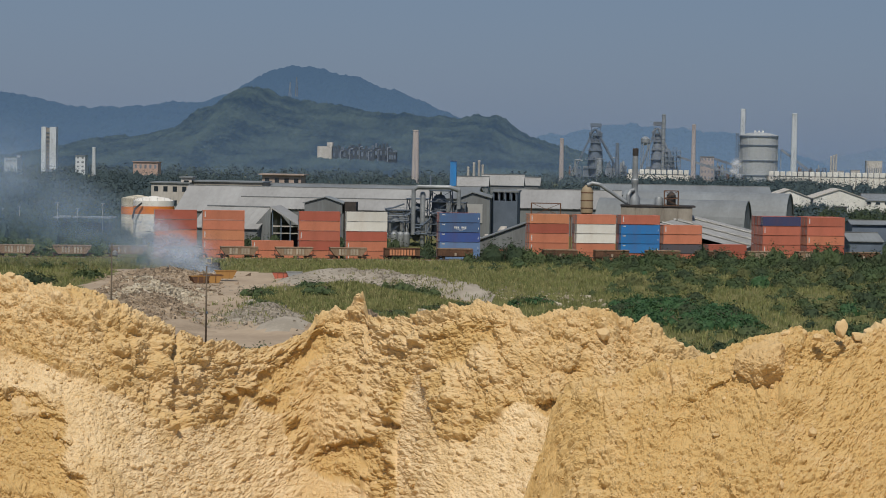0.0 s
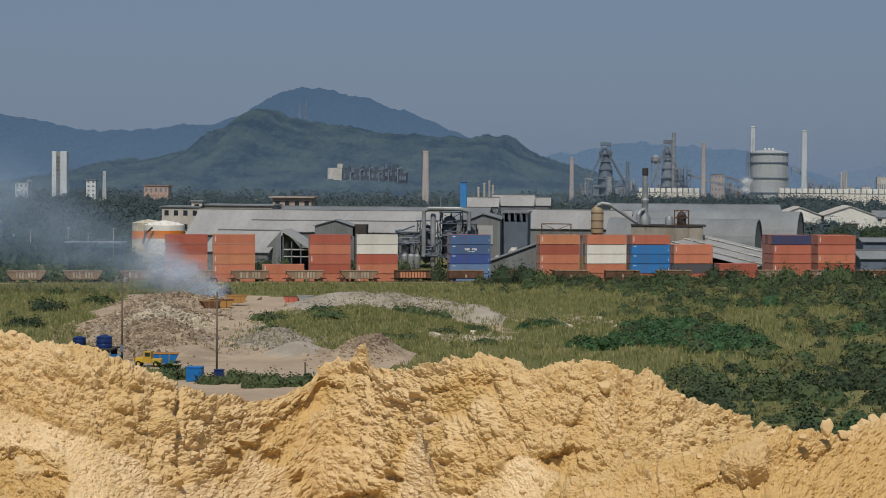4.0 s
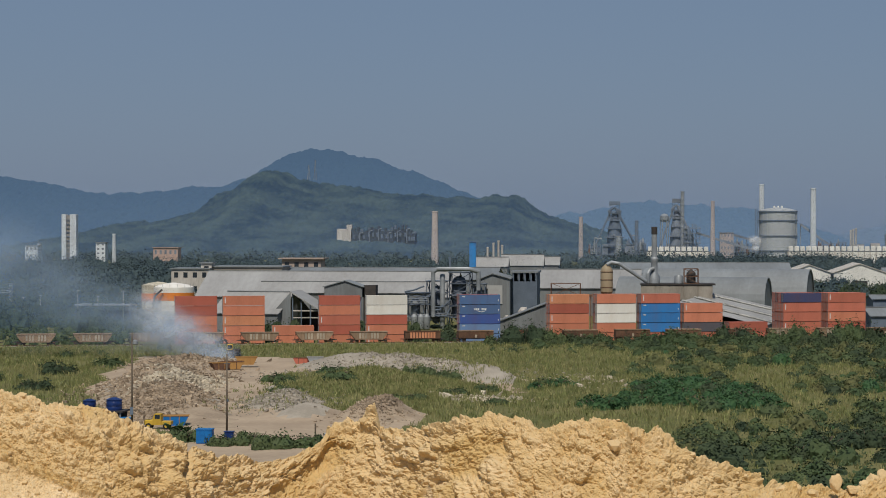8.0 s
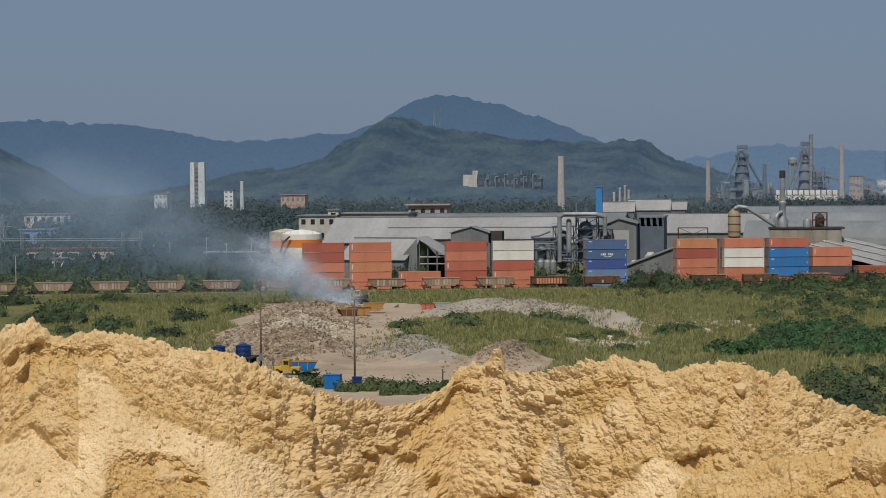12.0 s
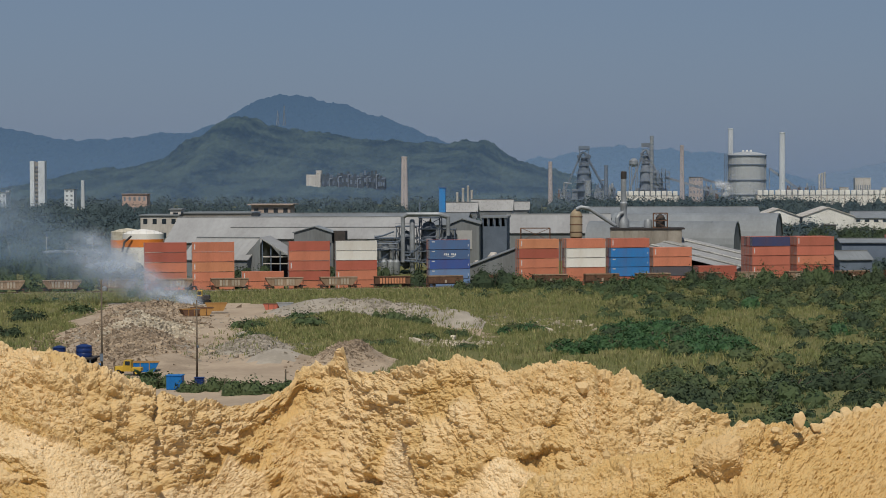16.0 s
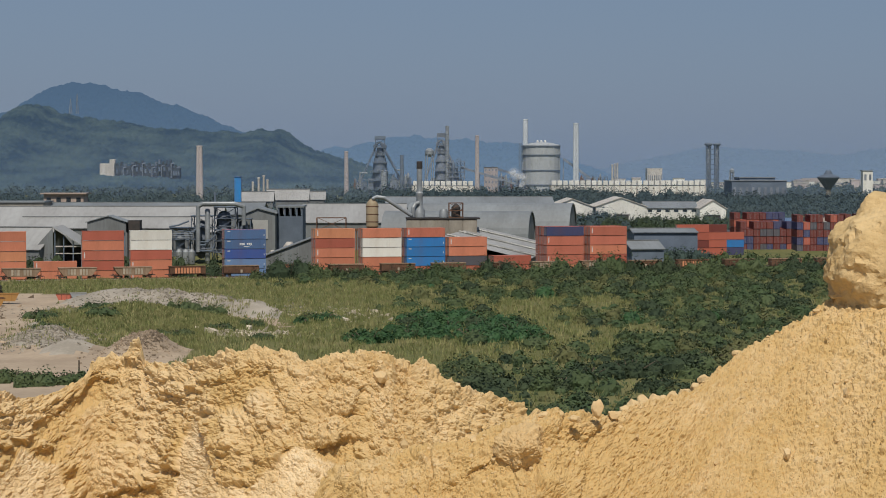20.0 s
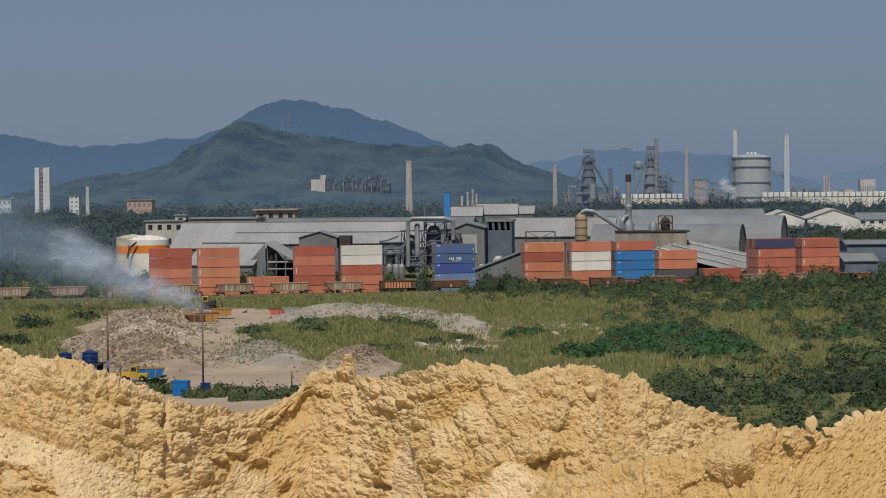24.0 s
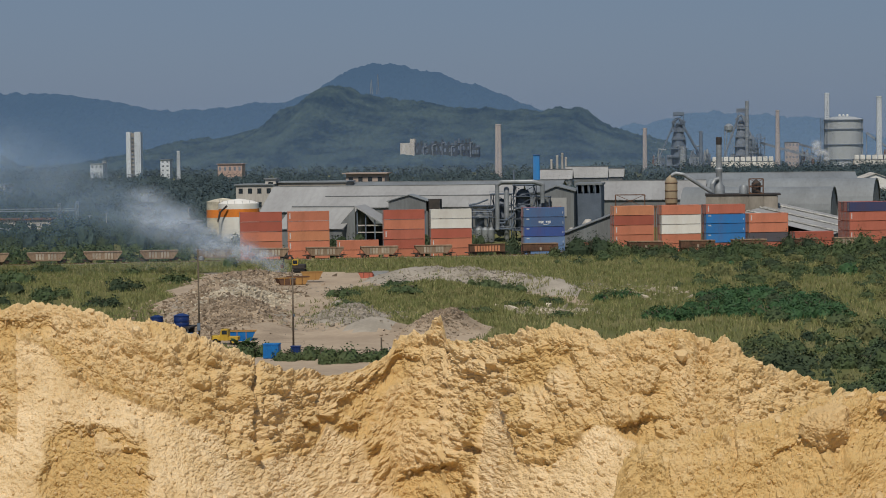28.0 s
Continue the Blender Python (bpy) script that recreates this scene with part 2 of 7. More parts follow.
LEAF_B = surface("bright_leaves", (0.031, 0.078, 0.030), (0.046, 0.096, 0.034), rough=0.6, scale=0.1, fine=0.8, bump=0, vary=0, island=0.12, coords="World", spec=0.2)
LEAF_C = surface("dusty_leaves", (0.111, 0.111, 0.049), (0.085, 0.095, 0.041), rough=0.8, scale=0.1, fine=0.8, bump=0, vary=0, island=0.12, coords="World", spec=0.1)
LEAF_D = surface("dark_leaves", (0.034, 0.052, 0.030), (0.050, 0.067, 0.035), rough=0.8, scale=0.05, fine=0.4, bump=0, vary=0, island=0.11, coords="World", spec=0.1)
# blue, lifted greens: the haze before far trees is mixed into the colour
LEAF_F = surface("haze_tinted_leaves", (0.042, 0.064, 0.070), (0.058, 0.080, 0.080), rough=0.9, scale=0.02, fine=0.2, bump=0, vary=0, island=0.07, coords="World", spec=0.05)


def paint(name, c, rust=(0.16, 0.06, 0.03), wear=0.45):
    return surface(name, c, [0.72 * a + 0.28 * b for a, b in zip(c, rust)], rough=0.62, scale=0.35, fine=3.0, spread=wear + 0.3, bump=0.05, step=0.02, vary=0.1, streak=(1, 1, 0.35), spec=0.3)


ORANGE = paint("orange_paint", (0.60, 0.225, 0.135))
LTORANGE = paint("pale_orange_paint", (0.65, 0.28, 0.15))
DKRED = paint("brown_red_paint", (0.44, 0.125, 0.085))
RED = paint("faded_red_paint", (0.51, 0.165, 0.11))
WHITE = paint("white_paint", (0.72, 0.71, 0.66), (0.4, 0.3, 0.2))
BLUE = paint("navy_blue_paint", (0.075, 0.165, 0.33))
ROYAL = paint("royal_blue_paint", (0.05, 0.12, 0.38))
PALEBLUE = paint("pale_blue_paint", (0.15, 0.27, 0.48))
SKYBLUE = paint("bright_blue_paint", (0.02, 0.20, 0.50))
SLATE = paint("slate_paint", (0.09, 0.10, 0.12))
MAROON = paint("maroon_paint", (0.17, 0.045, 0.04))
DARKBLUE = paint("dull_blue_paint", (0.05, 0.07, 0.16))
RUST = surface("rusty_steel", (0.16, 0.085, 0.05), (0.09, 0.05, 0.035), rough=0.85, scale=0.5, fine=4, bump=0.2, vary=0.2)
HOPPER = surface("dusty_wagon_steel", (0.37, 0.27, 0.185), (0.23, 0.15, 0.095), rough=0.85, scale=0.4, fine=3, spread=0.8, bump=0.1, vary=0.2, streak=(1, 1, 0.3))
BLACK = surface("sooty_steel", (0.035, 0.033, 0.032), (0.06, 0.05, 0.045), rough=0.8, scale=0.5, fine=4, bump=0.1)
ROOF = surface("weathered_sheet_roof", (0.35, 0.35, 0.34), (0.245, 0.24, 0.23), rough=0.6, scale=0.07, fine=0.8, spread=0.8, bump=0.1, step=0.05, vary=0.06, streak=(1, 0.15, 1))
ROOFDK = surface("grey_sheet_roof", (0.22, 0.24, 0.25), (0.15, 0.16, 0.165), rough=0.6, scale=0.08, fine=0.8, spread=0.8, bump=0.1, step=0.05, vary=0.06, streak=(1, 0.15, 1))
SHEET = surface("grey_sheet_wall", (0.20, 0.215, 0.22), (0.14, 0.145, 0.145), rough=0.65, scale=0.15, fine=1.5, bump=0.1, vary=0.08, streak=(1, 1, 0.2))
CONC = surface("stained_concrete", (0.33, 0.30, 0.25), (0.20, 0.175, 0.145), rough=0.9, scale=0.2, fine=2, spread=0.8, bump=0.2, vary=0.06, streak=(1, 1, 0.4))
PALECONC = surface("pale_concrete", (0.52, 0.49, 0.44), (0.38, 0.35, 0.31), rough=0.9, scale=0.15, fine=1.5, bump=0.15, vary=0.06, streak=(1, 1, 0.3))
WHITEWALL = surface("white_render", (0.74, 0.73, 0.68), (0.60, 0.585, 0.54), rough=0.85, scale=0.1, fine=1.2, bump=0.1, vary=0.05, streak=(1, 1, 0.3))
# steel greys lifted towards blue, so the far plant's haze sits in the colour
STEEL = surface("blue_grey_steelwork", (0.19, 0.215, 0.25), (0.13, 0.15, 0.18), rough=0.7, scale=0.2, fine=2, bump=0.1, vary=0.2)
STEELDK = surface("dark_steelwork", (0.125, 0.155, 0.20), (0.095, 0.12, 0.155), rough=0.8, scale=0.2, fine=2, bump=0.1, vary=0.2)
# dark steel of the old works, its blue cast is painted haze
HAZYDARK = surface("hazy_dark_blue_steel", (0.05, 0.062, 0.08), (0.035, 0.045, 0.06), rough=0.85, scale=0.2, fine=2, bump=0.1, vary=0.15)
STEELLT = surface("galvanised_steel", (0.33, 0.35, 0.36), (0.22, 0.235, 0.245), rough=0.5, metal=0.3, scale=0.3, fine=3, bump=0.1, vary=0.1)
# gasholder grey, lightened and blued to include the haze
HOLDER = surface("haze_tinted_gasholder_paint", (0.38, 0.40, 0.405), (0.31, 0.325, 0.33), rough=0.7, scale=0.06, fine=0.5, bump=0.1, vary=0, streak=(1, 1, 0.2))
BRICKISH = surface("old_stack_brick", (0.44, 0.38, 0.36), (0.36, 0.31, 0.295), rough=0.9, scale=0.1, fine=1, bump=0.2, vary=0.15, streak=(1, 1, 0.2))
PEACH = surface("peach_render", (0.42, 0.335, 0.285), (0.33, 0.26, 0.22), rough=0.9, scale=0.2, fine=1.5, bump=0.1)
YELLOW = paint("yellow_paint", (0.55, 0.36, 0.04))
AMBER = paint("amber_rust_paint", (0.40, 0.22, 0.07))
TANKORANGE = paint("orange_band_paint", (0.72, 0.22, 0.03))
PLASTIC = surface("dark_blue_plastic", (0.012, 0.035, 0.14), (0.01, 0.025, 0.10), rough=0.4, scale=1, fine=8, bump=0, vary=0.1)
BRIGHTBLUE = surface("blue_plastic", (0.01, 0.15, 0.42), (0.01, 0.11, 0.33), rough=0.45, scale=1, fine=8, bump=0, vary=0.1)
RUBBER = surface("black_rubber", (0.02, 0.02, 0.02), rough=0.9, scale=2, fine=10)
WOOD = surface("weathered_wood", (0.16, 0.125, 0.09), (0.10, 0.08, 0.06), rough=0.9, scale=1.5, fine=9, streak=(1, 1, 0.1))
GLASS = surface("dark_glass", (0.03, 0.04, 0.05), rough=0.15, scale=1, fine=5, bump=0, spec=0.5)
GRIMEWHITE = surface("grimy_white_panel", (0.55, 0.53, 0.47), (0.36, 0.31, 0.25), rough=0.8, scale=0.8, fine=5, vary=0.1)
DUSTPANEL = surface("dusty_pale_panel", (0.44, 0.385, 0.30), (0.30, 0.235, 0.17), rough=0.85, scale=0.8, fine=5, spread=0.9, vary=0.25)
LETTER = surface("lettering_white", (0.75, 0.76, 0.76), rough=0.6, scale=1, fine=6, bump=0, vary=0)
GREENLIME = surface("lime_sheet", (0.38, 0.45, 0.10), rough=0.6, scale=0.3, fine=2)
# blue emission on the hills is air haze painted into the material
HILLWOOD = surface("wooded_slope_haze_glow", (0.003, 0.009, 0.009), (0.038, 0.052, 0.035), rough=1, scale=0.02, fine=0.16, spread=0.5, bump=0, vary=0, coords="World", spec=0.0, glow=(0.031, 0.052, 0.088))
HILLFAR = surface("far_mountain_haze_glow", (0.006, 0.012, 0.016), (0.010, 0.018, 0.02), rough=1, scale=0.006, fine=0.03, spread=0.9, bump=0, vary=0, coords="World", spec=0.0, glow=(0.066, 0.112, 0.186))
HILLMID = surface("ridge_haze_glow", (0.006, 0.012, 0.016), (0.010, 0.018, 0.02), rough=1, scale=0.006, fine=0.03, spread=0.9, bump=0, vary=0, coords="World", spec=0.0, glow=(0.100, 0.158, 0.245))
HILLFAINT = surface("faint_ridge_haze_glow", (0.006, 0.012, 0.016), (0.010, 0.018, 0.02), rough=1, scale=0.006, fine=0.03, spread=0.9, bump=0, vary=0, coords="World", spec=0.0, glow=(0.132, 0.182, 0.262))
# belt greens shifted to blue, haze painted into the leaf colour
LEAF_E = surface("haze_tinted_belt_leaves", (0.044, 0.068, 0.062), (0.060, 0.084, 0.072), rough=0.9, scale=0.03, fine=0.3, bump=0, vary=0, island=0.09, coords="World", spec=0.05)
# wall colours for distant buildings, dulled by haze painted into the base colour
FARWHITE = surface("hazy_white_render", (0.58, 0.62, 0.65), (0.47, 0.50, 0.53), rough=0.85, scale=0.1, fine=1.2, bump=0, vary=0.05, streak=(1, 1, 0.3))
FARPEACH = surface("haze_dulled_peach_render", (0.44, 0.31, 0.26), (0.36, 0.26, 0.22), rough=0.9, scale=0.2, fine=1.5, bump=0)


# ---- land ----
def smooth(a, b, x):
    t = np.clip((x - a) / (b - a), 0, 1)
    return t * t * (3 - 2 * t)


def rail_y(x):
    return 641 + 0.28 * x


ROAD = np.array(((-56, 300), (-61, 346), (-75, 384), (-81, 424), (-86, 469), (-92, 515), (-99, 548), (-104, 575)), dtype=float)
HEAP = np.array(((-75, 356), (-83, 380), (-96, 425), (-104, 470), (-111, 520), (-114, 545)), dtype=float)


def along(line, y):
    return np.interp(y, line[:, 1], line[:, 0])


def gravel_line(x):
    t = np.clip((x + 75) / 49, 0, 1)
    return 506 - 50 * t * t


def berm(x, y):
    """Height of the heaps on the plain: the long gravel bank, the grassy bank, the rubble heap beside the road."""
    wob = 1 + 0.42 * fbm(x / 6.0, y / 9.0, 81, 3)
    h = 3.4 * np.exp(-((y - gravel_line(x)) / 15) ** 2) * smooth(-84, -70, x) * (1 - smooth(-33, -22, x)) * wob
    h = np.maximum(h, 3.4 * np.exp(-((x + 56) / 16) ** 2 - ((y - 436) / 30) ** 2) * wob)
    h = np.maximum(h, 3.3 * np.exp(-((x + 65) / 6) ** 2 - ((y - 392) / 13) ** 2) * wob)
    h = np.maximum(h, 4.0 * np.exp(-((x + 45) / 6) ** 2 - ((y - 369) / 8) ** 2) * wob)
    h = np.maximum(h, 2.6 * np.exp(-((x + 57) / 5) ** 2 - ((y - 372) / 7) ** 2))
    rise = 1.7 + 2.6 * smooth(360, 410, y) - 2.9 * smooth(440, 490, y)
    h = np.maximum(h, rise * np.exp(-((x - along(HEAP, y)) / 8.0) ** 2) * smooth(352, 378, y) * (1 - smooth(528, 548, y)) * wob)
    return h


def ground_z(x, y):
    z = berm(x, y)
    dip = smooth(6, 12, y - rail_y(x)) * (1 - smooth(120, 200, y - rail_y(x)))
    z = z - 1.2 * dip
    z = z + 0.35 * fbm(x / 23.0, y / 23.0, 5, 3) * smooth(8, 20, np.abs(y - rail_y(x)))
    # rise towards the quarry edge on which the camera stands
    r = np.hypot(x, y)
    return z + 8 * (1 - smooth(120, 260, r)) * 0.6


def yard(x, y):
    """1 where the bare sand of the yard, its road and its heaps lies."""
    wob = 4 * fbm(x / 11.0, y / 14.0, 21, 3)
    road = 1 - smooth(8, 10, np.abs(x - along(ROAD, y)) + wob)
    apron = (1 - smooth(17, 21, np.abs(x + 57) + wob)) * (1 - smooth(376, 386, y + wob))
    far = (1 - smooth(19, 23, np.abs(y - 524) + wob)) * smooth(-118, -112, x) * (1 - smooth(-62, -55, x + wob))
    gravel = (1 - smooth(20, 25, np.abs(y - gravel_line(x)) + wob)) * smooth(-86, -80, x) * (1 - smooth(-27, -22, x + wob))
    heap = (1 - smooth(11, 15, np.abs(x - along(HEAP, y)) + wob)) * smooth(340, 352, y)
    heap2 = 1 - smooth(0.9, 1.3, ((x + 65) / 8) ** 2 + ((y - 390) / 15) ** 2 + 0.05 * wob)
    y_ok = smooth(285, 300, y) * (1 - smooth(546, 552, y))
    return np.clip(np.maximum.reduce([road, apron, far, gravel, heap, heap2]) * y_ok, 0, 1)


def land():
    # near plain in small steps, then on to the horizon
    xs = np.concatenate([np.linspace(-2600, -330, 24), np.arange(-320, 240, 2.1), np.linspace(245, 2600, 26)])
    ys = np.concatenate([np.linspace(-300, 230, 16), np.arange(240, 660, 2.1), np.linspace(665, 4900, 60)])
    X, Y = np.meshgrid(xs, ys)
    Z = ground_z(X.ravel(), Y.ravel()).reshape(X.shape)
    r = np.hypot(X, Y)
    Z = np.where(r < 200, np.minimum(Z, 6), Z)
    f = grid_faces(len(xs), len(ys))
    cx, cy = X.ravel()[f].mean(1), Y.ravel()[f].mean(1)
    sand = yard(cx, cy) > 0.5
    stony = sand & (np.abs(cx - along(HEAP, cy)) < 9 + 3 * fbm(cx / 7, cy / 7, 91, 2)) & (cy > 352) & (cy < 540) | sand & (cx > -53) & (cy < 385) & (berm(cx, cy) > 0.5)
    grey = sand & (berm(cx, cy) > 0.8) & ~stony & ((np.abs(cy - gravel_line(cx)) < 21) | (cx < -58) | (cy < 385))
    idx = np.where(stony, 3, np.where(grey, 2, np.where(sand, 1, 0)))
    ob = raw("ground", np.stack([X, Y, Z], -1).reshape(-1, 3), f, [GROUND, SAND, GRAVEL, RUBBLE], idx, True)
    tagged(ob, "scrubby plain with a bare sandy yard and gravel banks", "ground", kind="structure")


land()

# crest of the far earth bank: azimuth, slope seen from the eye, distance
FAR_CREST = ((-0.46, -0.085, 41), (-0.40, -0.088, 41), (-0.3665, -0.100, 41), (-0.3563, -0.089, 41), (-0.3485, -0.070, 41), (-0.3346, -0.062, 41), (-0.3258, -0.0675, 41),
             (-0.295, -0.0665, 40.5), (-0.2748, -0.0725, 40), (-0.2594, -0.0785, 40), (-0.2311, -0.088, 40), (-0.213, -0.0935, 40.5),
             (-0.1923, -0.0994, 42), (-0.1784, -0.1000, 42.5), (-0.168, -0.1004, 43), (-0.1546, -0.0972, 44), (-0.1465, -0.0938, 44.3), (-0.1425, -0.0868, 44.5), (-0.134, -0.0840, 44.8), (-0.1305, -0.0845, 45), (-0.128, -0.0805, 45), (-0.1245, -0.0775, 45), (-0.1215, -0.079, 45), (-0.1195, -0.0875, 44.5), (-0.1168, -0.089, 44),
             (-0.109, -0.0885, 42), (-0.098, -0.0882, 41), (-0.0883, -0.0872, 40.5), (-0.0676, -0.0826, 40), (-0.052, -0.0862, 39.5), (-0.0405, -0.0882, 39.3), (-0.0345, -0.0845, 39.2), (-0.019, -0.083, 39),
             (-0.0012, -0.0845, 39), (0.0087, -0.0858, 38.7), (0.0167, -0.0920, 38.8), (0.0270, -0.1000, 39), (0.0446, -0.103, 40), (0.056, -0.110, 41), (0.09, -0.128, 42), (0.14, -0.14, 42), (0.30, -0.15, 42))
# crest of the near earth bank
NEAR_CREST = ((-0.075, -0.24, 17.6), (-0.0575, -0.205, 17.2), (-0.045, -0.164, 17), (-0.0393, -0.1445, 16.8), (-0.034, -0.1395, 16.7), (-0.015, -0.133, 16.6), (0.0115, -0.127, 16.5), (0.032, -0.1245, 16.4), (0.0418, -0.1180, 16.3), (0.052, -0.1155, 16.3), (0.07, -0.1135, 16.2), (0.083, -0.1135, 16.1),
              (0.092, -0.1130, 16.4), (0.108, -0.1080, 17.0), (0.131, -0.1010, 17.4), (0.1516, -0.0842, 17.6), (0.1718, -0.0720, 17.7), (0.186, -0.0645, 17.6),
              (0.2, -0.0565, 17.6), (0.213, -0.05, 17.5), (0.23, -0.04, 17.4), (0.27, -0.01, 17.2), (0.36, 0.02, 17))
# upper edges of the pale fans of fallen earth on the far bank: azimuth, slope
FANS = (((-0.3581, -0.1300), (-0.3538, -0.1227), (-0.3352, -0.1091), (-0.3231, -0.1205), (-0.3061, -0.1287), (-0.3038, -0.17)),
        ((-0.315, -0.082), (-0.3018, -0.0889), (-0.2884, -0.1010), (-0.2666, -0.1121), (-0.2447, -0.1210), (-0.2225, -0.1290), (-0.2067, -0.1400), (-0.183, -0.1400), (-0.1745, -0.1275), (-0.1595, -0.1340),
         (-0.1510, -0.1500), (-0.1378, -0.1590), (-0.1248, -0.1610), (-0.1088, -0.1705), (-0.1, -0.21)),
        ((-0.106, -0.17), (-0.1058, -0.146), (-0.1015, -0.1225), (-0.0966, -0.113), (-0.0898, -0.122), (-0.0864, -0.142), (-0.0732, -0.1465), (-0.0645, -0.1365), (-0.0506, -0.1255), (-0.0374, -0.132), (-0.03, -0.135), (-0.0, -0.16)))


def domes(x, y, k, fill):
    """Convex clods in scattered cells, each turned, stretched and chipped its own way; fill is the share of cells that hold one."""
    i, j = np.floor(x).astype(np.int64), np.floor(y).astype(np.int64)
    best = np.zeros(x.shape)
    for di in (-1, 0, 1):
        for dj in (-1, 0, 1):
            a, b = i + di, j + dj
            h0, h1 = hash2(a, b, k), hash2(a, b, k + 1)
            dx, dy = x - a - h0, y - b - h1
            h2, h3 = (h0 * 7.31 + h1 * 3.17) % 1, (h0 * 5.13 + h1 * 11.7) % 1
            c, s = np.cos(6.283 * h2), np.sin(6.283 * h2)
            u, v = (c * dx - s * dy) * (0.8 + 0.7 * h3), s * dx + c * dy
            r = 0.30 + 0.42 * ((h0 * 13.7 + h2 * 4.1) % 1) ** 1.6
            q = 1 - (u * u + v * v) / (r * r)
            h = np.minimum(np.sqrt(np.clip(q, 0, 1)) * r * 1.15, r * (0.75 + 0.5 * u / r))
            best = np.maximum(best, np.where((q > 0) & ((h1 * 17.3 + h3) % 1 < fill), h, 0))
    return best


def blur(f, nu, nv):
    """A running mean over nv rows and nu columns."""
    for axis, n in ((0, nv), (1, nu)):
        pad = [(0, 0), (0, 0)]
        pad[axis] = (n, n)
        s = np.insert(np.cumsum(np.pad(f, pad, mode="edge"), axis), 0, 0, axis)
        w = 2 * n + 1
        f = (np.take(s, np.arange(w, s.shape[axis]), axis) - np.take(s, np.arange(s.shape[axis] - w), axis)) / w
    return f


def earth_face(name, crest, az0, az1, nu, nv, deep, foot, back, s, seed, steep, gentle, fan, hollow, gravelly, stain, label):
    """An earth bank: a broken scarp of clods and hollows under the crest, fans of loose earth below, and a flank that falls away behind.
    deep: height of the finely built face; s: size of the clods; steep and gentle: run per metre of drop on the scarp and on the fans."""
    c = np.array(crest)
    az = np.linspace(az0, az1, nu)
    el, dist = np.interp(az, c[:, 0], c[:, 1]), np.interp(az, c[:, 0], c[:, 2])
    dist = np.convolve(np.pad(dist, 90, mode="edge"), np.ones(181) / 181, "valid")
    zc = 32 + el * dist
    k = int(0.9 * s / ((az[1] - az[0]) * dist.mean()))
    even = np.convolve(np.pad(zc, k, mode="edge"), np.ones(2 * k + 1) / (2 * k + 1), "valid")   # the crest without its teeth
    rear = np.linspace(1, 0.02, 14) ** 2
    hs = np.concatenate([np.linspace(0, 1, nv) * deep, deep + np.linspace(0.05, 1, 8) ** 1.5 * (zc.max() - foot - deep)])
    nr = len(rear)
    A, H = np.meshgrid(az, np.concatenate([-rear, hs]))
    D, ZC = np.broadcast_to(dist, A.shape), np.broadcast_to(zc, A.shape)
    drop, R = np.clip(H, 0, None), np.clip(-H, 0, 1)
    U = A * c[:, 2].mean()
    E = (ZC - drop - 32) / D
    edge = 0.0045 * fbm(U / (0.8 * s), drop / (0.8 * s), seed + 2, 4)
    F = fan(A, E + edge)
    soft = blur(F, max(2, int(0.5 * s / (U[0, 1] - U[0, 0]))), 14)
    run = steep(A) * (1 - soft) + gentle(A) * soft
    dh = np.diff(drop, axis=0, prepend=0)
    lean = steep(A[:1]) * (even - zc)
    out = D - np.cumsum(run * dh, 0) - lean + back * R + 0.12 * s * np.exp(-drop / (0.1 * s))
    down = even - ZC + drop
    warp = fbm(U / (0.9 * s), down / (0.9 * s), seed + 3, 3)
    rough = 1 - F
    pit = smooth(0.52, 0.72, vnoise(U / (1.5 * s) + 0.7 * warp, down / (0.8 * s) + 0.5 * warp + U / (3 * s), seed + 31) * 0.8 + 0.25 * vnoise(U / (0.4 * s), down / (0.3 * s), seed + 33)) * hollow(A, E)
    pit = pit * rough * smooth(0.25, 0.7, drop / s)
    Z = ZC - drop - (zc.mean() - 4) * R ** 0.7
    P = np.stack([np.sin(A) * out, np.cos(A) * out, Z], -1)
    P = P + np.stack([np.sin(A), np.cos(A), 0 * A], -1) * (pit * 0.26 * s * (1 - 0.4 * smooth(0, 0.1, R)))[..., None]
    du, dv = np.gradient(P, axis=1), np.gradient(P, axis=0)
    N = np.cross(dv, du)
    N = np.stack([blur(N[..., i] / (np.linalg.norm(N, axis=-1) + 1e-12), 5, 4) for i in range(3)], -1)
    N = N * np.sign(-N[nr + 30:nr + 31, nu // 2:nu // 2 + 1, 1:2])
    N[:nr + 12] = N[nr + 12]
    N[..., 2] += 1.3 * np.exp(-drop / (0.16 * s)) + 2 * smooth(0, 0.05, R)
    N /= np.linalg.norm(N, axis=-1)[..., None] + 1e-9
    S = np.cumsum(np.sqrt(1 + run ** 2) * dh, 0) + 1.15 * (even - ZC)
    w1, w2 = 0.12 * warp, 0.10 * fbm(U / (0.15 * s), S / (0.15 * s), seed + 81, 2)
    L = [domes(U / (k * s) + w1 + w2, S / (k * s) - w1 + w2, seed + 100 + 10 * q, f) * k * s for q, (k, f) in enumerate(((0.80, 0.4), (0.36, 0.55), (0.17, 0.6), (0.085, 0.6), (0.046, 0.55)))]
    few = domes(U / (0.16 * s) + 9, S / (0.16 * s), seed + 151, 0.16) * 0.16 * s
    grit = fbm(U / (0.11 * s), S / (0.10 * s), seed + 71, 3)
    slope = fbm(U / (2.4 * s), S / (3.0 * s), seed + 1, 3)
    g = gravelly(A)
    cloddy = rough * (1 - 0.55 * pit)
    broke = crumble(U / (0.55 * s) + w1, S / (0.5 * s), seed + 171, 7, 0.60)
    stony = crumble(U / (0.14 * s), S / (0.13 * s), seed + 191, 4, 0.72)
    b = 0.14 * s * slope * rough + 0.08 * s * slope
